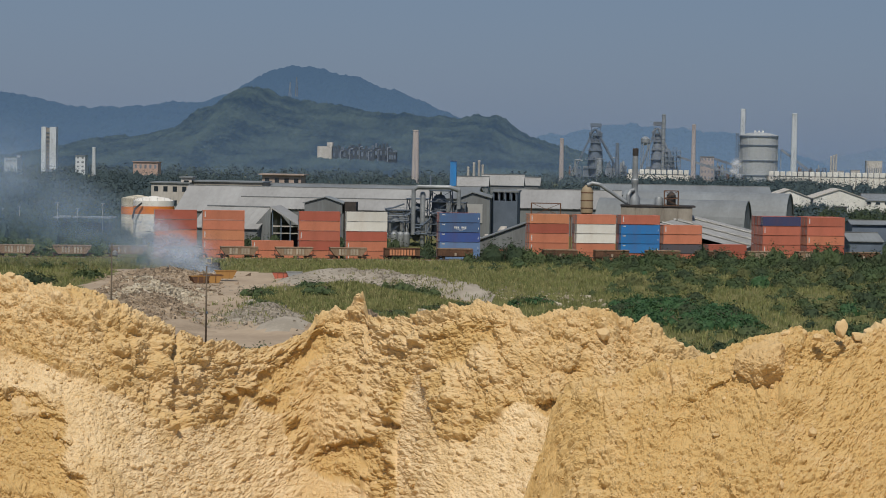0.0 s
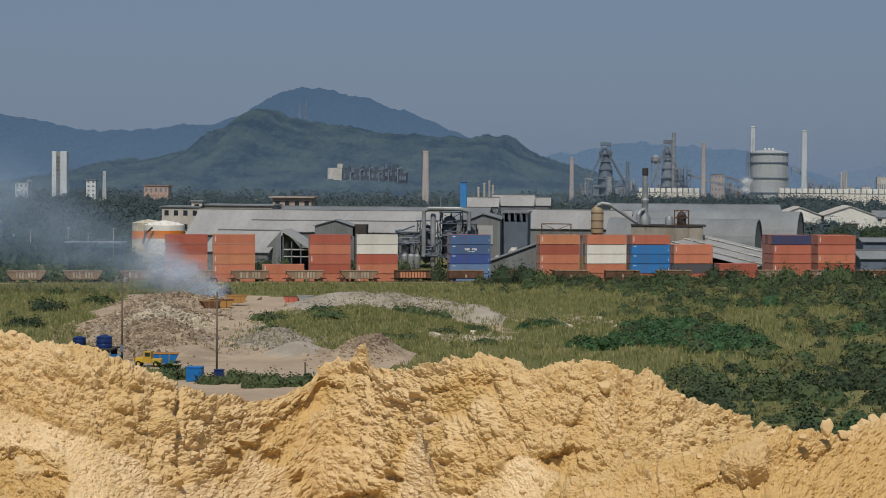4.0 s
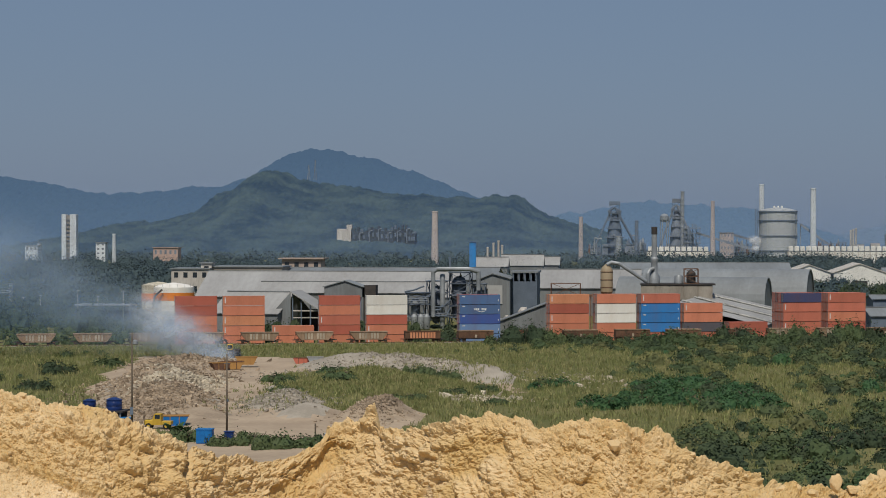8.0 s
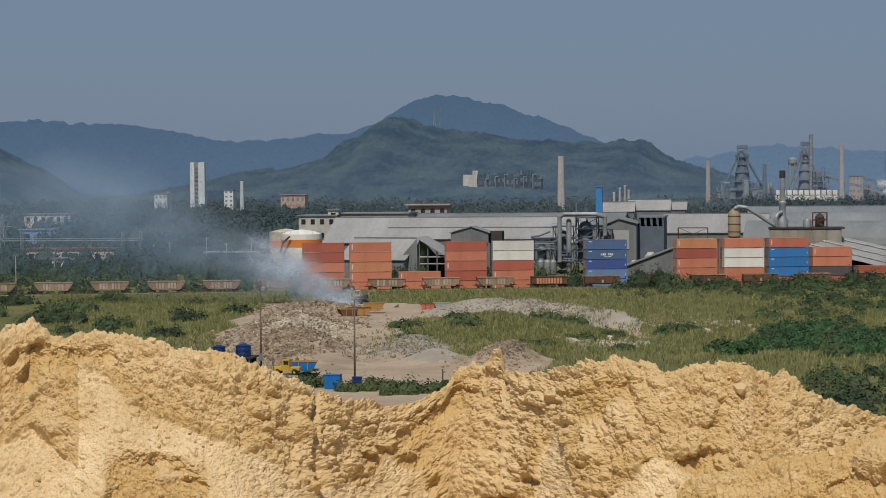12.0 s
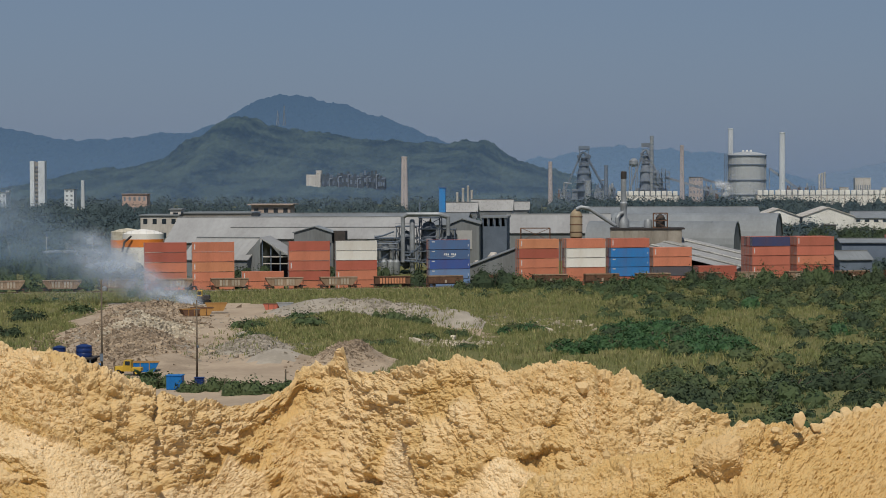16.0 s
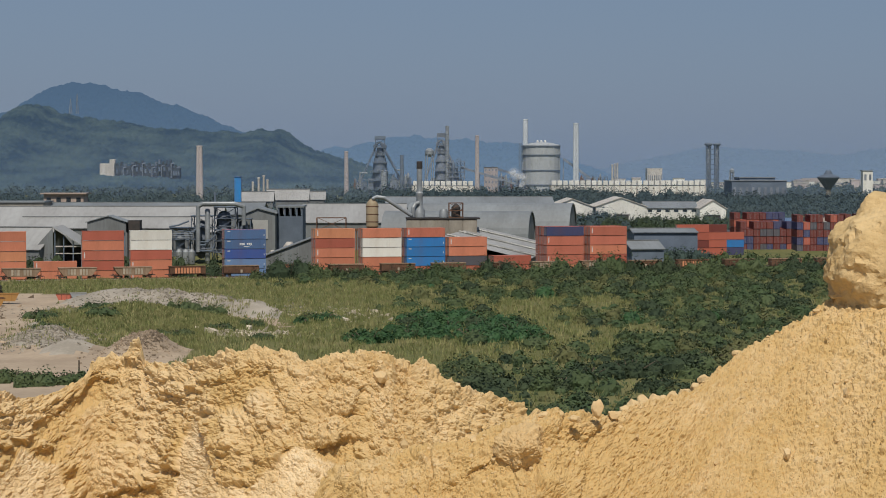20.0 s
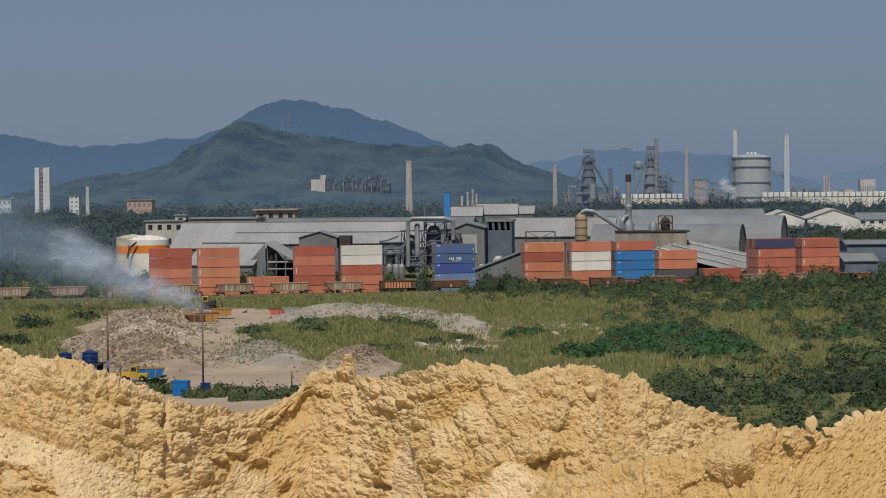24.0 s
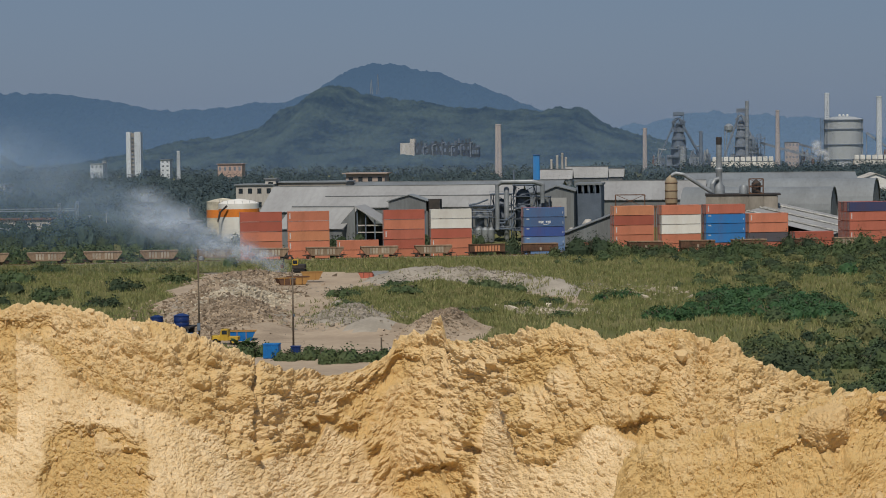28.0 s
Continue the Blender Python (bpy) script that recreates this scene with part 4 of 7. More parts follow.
def track():
    t = thing("railway_track", None, "rusty rails on a low ballast bank", "railway track", kind="structure")
    for k, d in enumerate((-0.75, 0.75)):
        bm = B()
        for y in (d,):
            box(bm, -420, 330, y - 0.035, y + 0.035, 0.18, 0.32)
        part("rail", bm, RUST, t)
    bm = B()
    prism(bm, ((-420, 0), (-420, 0.18), (330, 0.18), (330, 0)), -1.6, 1.6)
    part("ballast", bm, GRAVEL, t)
    t.matrix_basis = Matrix.Translation((0, 641, 0)) @ Matrix.Rotation(RAIL_TURN, 4, "Z")


track()


# ---- works behind the railway ----
def ribbed_roof(bm, p, q, r, s, n):
    """A sheet roof over the corners p, q (eave) and r, s (ridge, above q and p), with n raised seams and some thickness."""
    p, q, r, s = (Vector(v) for v in (p, q, r, s))
    up = (q - p).cross(s - p).normalized()
    if up.z < 0:
        up = -up
    cols = []
    for i in range(n):
        for f, h in ((0.0, 0.0), (0.82, 0.0), (0.84, 0.05), (0.98, 0.05)):
            t = (i + f) / n
            cols.append((p.lerp(q, t) + up * h, s.lerp(r, t) + up * h))
    cols.append((q, r))
    vs = [(bm.verts.new(a), bm.verts.new(b)) for a, b in cols]
    for (a, b), (c, d) in zip(vs, vs[1:]):
        bm.faces.new((a, c, d, b))
    lo = [bm.verts.new(v - up * 0.25) for v in (p, q, r, s)]
    bm.faces.new(lo[::-1])
    return bm


def hall(name, x0, x1, y0, y1, eave, ridge, roof, wall, label, turn=0.0, base=-1.3, seams=24, windows=0):
    """A shed with its ridge along x: two roof slopes, front and back walls, gable ends, ridge cap; turned about its front left corner."""
    w, d = x1 - x0, y1 - y0
    t = thing(name, Matrix.Translation((x0, y0, 0)) @ Matrix.Rotation(turn, 4, "Z"), label, "industrial hall")
    bm = B()
    ribbed_roof(bm, (-0.5, -0.6, eave - 0.1), (w + 0.5, -0.6, eave - 0.1), (w + 0.5, d / 2, ridge), (-0.5, d / 2, ridge), seams)
    part("front_roof", bm, roof, t)
    bm = B()
    ribbed_roof(bm, (w + 0.5, d + 0.6, eave - 0.1), (-0.5, d + 0.6, eave - 0.1), (-0.5, d / 2, ridge), (w + 0.5, d / 2, ridge), 6)
    part("back_roof", bm, roof, t)
    bm = B()
    box(bm, -0.5, w + 0.5, d / 2 - 0.5, d / 2 + 0.5, ridge - 0.05, ridge + 0.25)
    part("ridge_cap", bm, SHEET, t)
    for y in (0, d - 0.2):
        bm = B()
        box(bm, 0, w, y, y + 0.2, base, eave)
        part("long_wall", bm, wall, t)
    for x in (0, w - 0.2):
        bm = B()
        o = [(y, z) for y, z in ((0.2, base), (d - 0.2, base), (d - 0.2, eave), (d / 2, ridge - 0.1), (0.2, eave))]
        f, g = [bm.verts.new((x, y, z)) for y, z in o], [bm.verts.new((x + 0.2, y, z)) for y, z in o]
        bm.faces.new(f[::-1]), bm.faces.new(g)
        for i in range(5):
            bm.faces.new((f[i], f[(i + 1) % 5], g[(i + 1) % 5], g[i]))
        part("gable_wall", bm, wall, t)
    for i in range(windows):
        x = w * (i + 0.25) / windows
        bm = B()
        box(bm, x, x + 0.5 * w / windows, -0.06, -0.003, eave - 2.2, eave - 0.8)
        part("window", bm, GLASS, t)
    return t


def vault(name, m, length, radius, rise, side, roof, label, n=14):
    """A barrel-vaulted shed along its own x."""
    t = thing(name, m, label, "industrial hall")
    bm = B()
    ring = []
    for k, off in ((0, 0.0), (1, -0.3)):
        ring.append([(-(radius + off) * math.cos(math.pi * i / n), side + (rise + off) * math.sin(math.pi * i / n)) for i in range(n + 1)])
    steps = max(6, int(length / 3))
    for s in range(steps):
        a, b = length * s / steps, length * (s + 1) / steps
        for i in range(n):
            (y0, z0), (y1, z1) = ring[0][i], ring[0][i + 1]
            bm.faces.new([bm.verts.new(p) for p in ((a, y0, z0), (b, y0, z0), (b, y1, z1), (a, y1, z1))])
    bmesh.ops.remove_doubles(bm, verts=bm.verts[:], dist=0.002)
    part("vault_roof", bm, roof, t)
    for s in range(1, steps):
        bm = B()
        for i in range(n):
            (y0, z0), (y1, z1) = ring[0][i], ring[0][i + 1]
            beam(bm, (length * s / steps, y0, z0), (length * s / steps, y1, z1), 0.06, 4)
        part("roof_rib", bm, roof, t)
    bm = B()
    rim = [bm.verts.new((length - 0.1, y, z)) for y, z in ring[0]] + [bm.verts.new((length - 0.1, y * 0.965, side + (z - side) * 0.955)) for y, z in ring[0][::-1]]
    k = n + 1
    for i in range(n):
        bm.faces.new((rim[i], rim[i + 1], rim[2 * k - 2 - i], rim[2 * k - 1 - i]))
    part("arch_rim", bm, ROOF, t)
    bm = B()
    v = [bm.verts.new((length - 0.5, y * 0.95, z * 0.98)) for y, z in ring[0]]
    bm.faces.new(v)
    part("arch_end_wall", bm, SHEET, t)
    bm = B()
    v = [bm.verts.new((0.1, y * 0.95, z * 0.98)) for y, z in ring[0]]
    bm.faces.new(v)
    part("back_end_wall", bm, SHEET, t)
    for y in (-radius, radius - 0.2):
        bm = B()
        box(bm, 0, length, y, y + 0.2, -1.3, side + 0.2)
        part("side_wall", bm, SHEET, t)
    return t


hall("long_hall", -168, -70, 815, 870, 7.5, 16.6, ROOF, SHEET, "long factory hall with a pale weathered sheet roof", seams=40)
hall("low_hall", -139, -76, 785, 806, 9.8, 13.6, ROOF, SHEET, "low factory hall with a pale sheet roof", seams=26)
hall("rear_hall", -172, -60, 900, 960, 12.2, 16.6, ROOFDK, SHEET, "long hall with a dark patched roof behind the works", seams=40)
hall("front_shed", -139, -116, 700, 728, 5.5, 12.2, ROOF, SHEET, "shed with a broad pale sheet roof", turn=-0.22, seams=12)
hall("right_hall", -40, 0, 835, 880, 10.5, 17.3, ROOF, SHEET, "factory hall with a long grey sheet roof", seams=20)
hall("rear_right_hall", -8, 62, 905, 950, 15.0, 19.0, ROOFDK, SHEET, "long dark-roofed hall behind the works", seams=24)
hall("flat_shed", 79, 101, 752, 775, 9.2, 10.2, ROOFDK, STEELDK, "low flat-roofed grey shed", seams=10)
hall("small_shed", 75, 86, 720, 734, 4.6, 7.2, ROOFDK, STEELDK, "small grey shed with a sheet roof by the container yard", turn=0.2, seams=8)


def slant_shed():
    """A grey shed whose sheet-clad end rises in one slant to its ridge."""
    t = thing("grey_shed", None, "grey corrugated shed with a slanting roof beside the containers", "shed")
    bm = B()
    prism(bm, ((-46.5, -1.3), (-46.5, 2.9), (-29.5, 9.3), (-27.5, 8.6), (-27.5, -1.3)), 680, 700)
    part("end_wall", bm, SHEET, t)
    bm = B()
    prism(bm, ((-47.2, 2.75), (-29.5, 9.45), (-29.5, 9.75), (-47.2, 3.05)), 679.4, 700.6)
    part("roof_slope", bm, ROOFDK, t)
    bm = B()
    prism(bm, ((-29.5, 9.45), (-26.9, 8.55), (-26.9, 8.85), (-29.5, 9.75)), 679.4, 700.6)
    part("far_slope", bm, ROOFDK, t)
    for k in range(9):
        bm = B()
        x = -45.5 + 2 * k
        box(bm, x, x + 0.12, 679.9, 679.998, -1.3, 2.9 + (x + 46.5) * 0.37)
        part("sheet_seam", bm, SHEET, t)


slant_shed()
vault("vault_shed", Matrix.Translation((-7.4, 811, 0)) @ Matrix.Rotation(-0.2, 4, "Z"), 55, 10, 10.5, 5.0, ROOFDK, "barrel-vaulted grey sheet shed with a closed arch end")
vault("vault_shed", Matrix.Translation((2.3, 883, 0)) @ Matrix.Rotation(-0.2, 4, "Z"), 66, 13, 12.3, 5.0, ROOFDK, "large barrel-vaulted sheet shed with a closed arch end")


def striped_shed():
    t = thing("striped_shed", None, "wide shed roof with pale translucent stripes", "industrial hall")
    a, b, c, d = (Vector(v) for v in ((10, 690, 9.5), (24, 735, 11.6), (52, 735, 5.2), (39, 690, 2.4)))
    bm = B()
    ribbed_roof(bm, a, d, c, b, 18)
    part("roof_slope", bm, ROOF, t)
    for k in (0.2, 0.5, 0.8):
        bm = B()
        p, q = a.lerp(b, k), a.lerp(b, k + 0.06)
        r, s = d.lerp(c, k + 0.06), d.lerp(c, k)
        for v in (p, q, r, s):
            v.z += 0.3
        bm.faces.new([bm.verts.new(v) for v in (p, s, r, q)])
        bmesh.ops.solidify(bm, geom=bm.faces[:], thickness=0.08)
        part("skylight_stripe", bm, WHITEWALL, t, "pale translucent roof sheet")
    bm = B()
    v = [bm.verts.new(p) for p in ((10, 690, -1.3), (39, 690, -1.3), (39, 690, 2.3), (10, 690, 9.4))]
    bm.faces.new(v)
    bmesh.ops.solidify(bm, geom=bm.faces[:], thickness=-0.2)
    part("front_wall", bm, SHEET, t)
    bm = B()
    v = [bm.verts.new(p) for p in ((39, 690.2, -1.3), (52, 735, -1.3), (52, 735, 5.1), (39, 690.2, 2.3))]
    bm.faces.new(v)
    bmesh.ops.solidify(bm, geom=bm.faces[:], thickness=0.2)
    part("side_wall", bm, SHEET, t)
    bm = B()
    v = [bm.verts.new(p) for p in ((10, 690.2, -1.3), (24, 735, -1.3), (24, 735, 11.5), (10, 690.2, 9.4))]
    bm.faces.new(v)
    part("back_wall", bm, SHEET, t)


striped_shed()


def open_gable():
    """The broken end of the front shed: a slanting sheet, bare posts and rafters."""
    t = thing("open_frame_shed", None, "half-stripped gable shed with bare posts and rafters", "industrial hall")
    bm = B()
    prism(bm, ((-118.5, -1.2), (-118.5, 6.0), (-112.8, 12.4), (-112.8, -1.2)), 698, 698.2)
    part("gable_sheet", bm, SHEET, t)
    bm = B()
    prism(bm, ((-112.8, 12.7), (-112.8, 12.35), (-102.5, 6.1), (-102.5, 6.45)), 697, 720)
    part("roof_slope", bm, ROOF, t)
    for x, h in ((-112.3, 12.2), (-109.5, 10.5), (-106.5, 8.6), (-103.2, 6.6)):
        bm = B()
        box(bm, x, x + 0.35, 698, 698.35, -1.2, h)
        part("post", bm, STEELDK, t)
    for z0, z1 in ((6.2, 6.6), (4.0, 4.3)):
        bm = B()
        box(bm, -112, -103, 698.05, 698.3, z0, z1)
        part("cross_rail", bm, PALECONC, t)
    bm = B()
    box(bm, -112.6, -103, 716, 716.3, -1.2, 6.3)
    part("back_wall", bm, BLACK, t)


open_gable()


def stilt_house():
    t = thing("conveyor_house", None, "dark sheet-clad conveyor house raised on posts", "industrial building")
    bm = B()
    prism(bm, ((-104.4, 10.3), (-104.4, 13.6), (-97.5, 15.5), (-91.8, 13.6), (-91.8, 10.3)), 716, 726)
    part("cabin", bm, SHEET, t)
    bm = B()
    prism(bm, ((-105, 13.55), (-97.5, 15.65), (-91.2, 13.55), (-91.2, 13.8), (-97.5, 15.95), (-105, 13.8)), 715.5, 726.5)
    part("roof", bm, ROOFDK, t)
    for x in (-104, -100.2, -96.2, -92.5):
        for y in (716.5, 725):
            bm = B()
            box(bm, x, x + 0.4, y, y + 0.4, -1.2, 10.3)
            part("post", bm, STEELDK, t)
    bm = B()
    beam(bm, (-104, 716.3, 1), (-92.3, 716.3, 9.8), 0.15, 4)
    beam(bm, (-92.3, 716.3, 1), (-104, 716.3, 9.8), 0.15, 4)
    part("brace", bm, STEELDK, t)
    bm = B()
    box(bm, -91.5, -87.5, 718, 724, -1.2, 14.2)
    part("lift_shaft", bm, BLACK, t)


stilt_house()


def lattice(bm, x0, x1, y0, y1, z0, z1, n, r):
    """A braced frame tower: four posts, rings and diagonals."""
    for x in (x0, x1):
        for y in (y0, y1):
            beam(bm, (x, y, z0), (x, y, z1), r, 4)
    for k in range(n + 1):
        z = z0 + (z1 - z0) * k / n
        for a, b in (((x0, y0), (x1, y0)), ((x1, y0), (x1, y1)), ((x1, y1), (x0, y1)), ((x0, y1), (x0, y0))):
            beam(bm, (*a, z), (*b, z), r * 0.8, 4)
            if k < n:
                z2 = z0 + (z1 - z0) * (k + 1) / n
                p, q = (a, b) if k % 2 else (b, a)
                beam(bm, (*p, z), (*q, z2), r * 0.6, 4)
    return bm


def process_plant():
    t = thing("process_plant", None, "dark weathered process plant of vessels, frames and large pipes", "industrial plant")
    rnd = random.Random(5)
    for x0, x1, y0, y1, z1, n in ((-80, -74, 742, 750, 11, 3), (-73, -66, 744, 754, 15, 4), (-65, -58, 742, 752, 18, 5), (-57, -53, 744, 750, 14, 4)):
        bm = B()
        lattice(bm, x0, x1, y0, y1, -1.2, z1, n, 0.22)
        fr = part("frame", bm, STEELDK, t)
        for k in range(1, n + 1):
            bm = B()
            z = -1.2 + (z1 + 1.2) * k / n
            box(bm, x0 - 0.4, x1 + 0.4, y0 - 0.4, y1 + 0.4, z, z + 0.2)
            part("deck", bm, STEELDK, fr)
            bm = B()
            for a, b in (((x0 - 0.4, y0 - 0.4), (x1 + 0.4, y0 - 0.4)),):
                beam(bm, (*a, z + 1.1), (*b, z + 1.1), 0.05, 4)
                for i in range(6):
                    xx = a[0] + (b[0] - a[0]) * i / 5
                    beam(bm, (xx, a[1], z), (xx, a[1], z + 1.1), 0.04, 4)
            part("railing", bm, STEEL, fr)
    for x, y, r, z0, z1, m in ((-77, 745, 1.6, 1, 8, STEELLT), (-70, 747, 2.0, 2, 12, STEEL), (-62, 746, 2.4, 3, 15, STEEL), (-55.5, 746, 1.5, 2, 12.5, STEEL), (-67.3, 741, 0.9, 0, 17, STEELLT), (-59.5, 740, 1.3, 0, 9, STEELLT)):
        bm = B()
        lathe(bm, x, y, ((0.4 * r, z0 - 1.5), (r, z0), (r, z1), (0.75 * r, z1 + 0.5 * r), (0.2 * r, z1 + 0.75 * r)), 14)
        part("vessel", bm, m, t)
    bm = B()
    pipe(bm, [(-70.3, 739, 3), (-70.3, 739, 18.4), (-68.8, 739, 19.3), (-58, 740, 19.3), (-55, 741, 18.3), (-55, 741, 12)], 0.75)
    part("main_duct", bm, STEELLT, t, "fat silver gooseneck duct")
    bm = B()
    tube(bm, -65, 744, 15, 23.2, 0.35, 0.28, 8)
    part("vent_stack", bm, STEELDK, t)
    for i in range(14):
        x, z = rnd.uniform(-80, -54), rnd.uniform(2, 13)
        bm = B()
        pts = [(x, 739 + rnd.uniform(-1, 1), z), (x + rnd.uniform(2, 6), 739, z + rnd.uniform(-0.5, 0.5)), (x + rnd.uniform(3, 7), 739.5, z + rnd.uniform(1, 4))]
        pipe(bm, pts, rnd.uniform(0.12, 0.3), 8)
        part("pipe", bm, rnd.choice((STEEL, STEELLT, STEELDK)), t)
    for x in (-79.5, -76.5, -74.2, -72.2):
        bm = B()
        lathe(bm, x, 736, ((0.9, -1), (1.15, 0), (1.15, 3.2), (0.5, 4.0)), 12)
        part("small_tank", bm, STEELLT, t, "small silver tank")
    for k in range(3):
        bm = B()
        pipe(bm, [(-92, 738, 9.3 - 0.8 * k), (-72, 738, 9.3 - 0.8 * k)], 0.16, 6)
        part("line_pipe", bm, STEEL, t)
    for x in (-91, -86, -81):
        bm = B()
        box(bm, x, x + 0.4, 737.6, 738.4, -1.2, 9.6)
        part("pipe_rack_post", bm, STEELDK, t)


process_plant()


def grey_works():
    t = thing("sheet_works", None, "grey sheet-clad works building with a clerestory", "industrial building")
    bm = B()
    prism(bm, ((-56, -1.2), (-56, 15.2), (-51, 17.2), (-45, 15.6), (-45, -1.2)), 752, 775)
    part("main_block", bm, SHEET, t)
    bm = B()
    prism(bm, ((-56.6, 15.1), (-51, 17.4), (-44.4, 15.6), (-44.4, 15.9), (-51, 17.8), (-56.6, 15.4)), 751.4, 775.6)
    part("roof", bm, ROOFDK, t)
    bm = B()
    box(bm, -44.9, -36, 762, 785, -1.2, 14.6)
    part("side_block", bm, STEELDK, t)
    bm = B()
    box(bm, -45.2, -35.6, 761.6, 785.4, 17.6, 18.2)
    part("side_roof", bm, ROOFDK, t)
    for x in (-44.6, -42.5, -40.4, -38.3, -36.5):
        bm = B()
        box(bm, x, x + 0.5, 762, 785, 14.6, 17.6)
        part("clerestory_post", bm, STEELDK, t)
    bm = B()
    box(bm, -53.5, -47.5, 751.7, 751.95, 7, 13.5)
    part("cladding_panel", bm, ROOF, t)


grey_works()


def rubble_heap(name, cx, cy, base, n, spread, size, material, seed, label):
    rnd = random.Random(seed)
    t = thing(name, None, label, "rubble")
    for i in range(n):
        bm = B()
        s = rnd.uniform(0.5, 1) * size
        bmesh.ops.create_icosphere(bm, subdivisions=1, radius=s)
        for v in bm.verts:
            v.co = Vector((v.co.x * rnd.uniform(0.8, 1.3), v.co.y, v.co.z * rnd.uniform(0.5, 0.9))) * rnd.uniform(0.75, 1.2)
        x, y = cx + rnd.gauss(0, spread), cy + rnd.gauss(0, spread * 0.5)
        z = base + max(0, (spread * 1.6 - abs(x - cx)) * 0.5) * rnd.random()
        bmesh.ops.transform(bm, matrix=pose(x, y, z, rnd.uniform(-30, 30), rnd.uniform(-30, 30), rnd.uniform(0, 180)), verts=bm.verts[:])
        part("slab", bm, material, t)
    return t


rubble_heap("demolition_rubble", -38, 705, 3.0, 26, 4.5, 2.0, PALECONC, 9, "heap of broken pale concrete slabs")


def kiln_block():
    t = thing("kiln_building", None, "stained concrete block building with a silver stack and rooftop plant", "industrial building")
    bm = B()
    box(bm, 0.2, 23.6, 720, 734, -1.2, 14.4)
    part("block", bm, CONC, t)
    bm = B()
    box(bm, 0.0, 24.6, 719.5, 735, 14.5, 14.95)
    part("roof_slab", bm, BLACK, t)
    for i in range(5):
        x = 0.3 + i * 4.66
        bm = B()
        box(bm, x, x + 4.5, 719.75, 719.99, 9.6, 14.2, 0.06)
        part("wall_panel", bm, CONC, t)
    bm = B()
    lathe(bm, 4.6, 726, ((1.9, 15), (1.9, 17.2), (1.1, 18.6), (1.05, 22), (1.25, 22.4), (1.25, 23.2), (0.95, 23.6), (0.9, 31.2)), 14)
    stack = part("stack", bm, STEELLT, t, "silver exhaust stack")
    bm = B()
    lathe(bm, 4.6, 726, ((0.98, 31.2), (0.98, 33.6), (0.8, 33.7)), 14)
    part("stack_tip", bm, BLACK, stack, "sooty black tip")
    bm = B()
    pipe(bm, [(2.4, 724, 15.2), (2.4, 724, 18.2), (3.2, 724.5, 19.5), (4.4, 725, 19.9)], 0.7)
    part("elbow_duct", bm, STEELLT, t)
    bm = B()
    lattice(bm, 14.4, 19, 722, 728, 15, 19.8, 2, 0.2)
    part("roof_frame", bm, RUST, t)
    bm = B()
    lathe(bm, 16.7, 725, ((1.5, 15), (1.5, 18.4), (0.4, 19.6)), 12)
    part("roof_vessel", bm, BLACK, t)
    bm = B()
    lathe(bm, 12.6, 724, ((1.4, 15), (1.4, 17.2), (1.0, 17.8)), 12)
    part("roof_tank", bm, STEELLT, t)
    bm = B()
    pipe(bm, [(-11, 722, 21.2), (-9.5, 722, 21.9), (-7, 722, 21.5), (2.0, 723, 15.6)], 0.62)
    part("inclined_duct", bm, STEELLT, t, "silver duct slanting down to the roof")


kiln_block()


def amber_silo():
    t = thing("silo", None, "rust-streaked beige steel silo on a gantry", "silo")
    bm = B()
    lathe(bm, -11.1, 723, ((0.6, 9.2), (1.9, 12), (2.05, 12.1), (2.05, 19.2), (1.5, 20.4), (0.5, 21.3)), 18)
    part("shell", bm, paint("beige_silo_paint", (0.33, 0.27, 0.18), (0.30, 0.13, 0.04)), t)
    for z in (13.5, 16, 18.6):
        bm = B()
        lathe(bm, -11.1, 723, ((2.1, z), (2.14, z + 0.05), (2.14, z + 0.25), (2.1, z + 0.3)), 18)
        part("band", bm, RUST, t)
    bm = B()
    box(bm, -17, 0, 720, 726, 10.6, 11.3)
    part("gantry_deck", bm, RUST, t)
    for x in (-16.5, -12.8, -9, -1.2):
        bm = B()
        box(bm, x, x + 0.4, 720.3, 720.7, -1.2, 10.6)
        part("gantry_post", bm, RUST, t)
    bm = B()
    lattice(bm, -29, -19.5, 710, 714, -1.2, 15.2, 4, 0.2)
    part("side_frame", bm, RUST, t, "rusty open steel frame")


amber_silo()


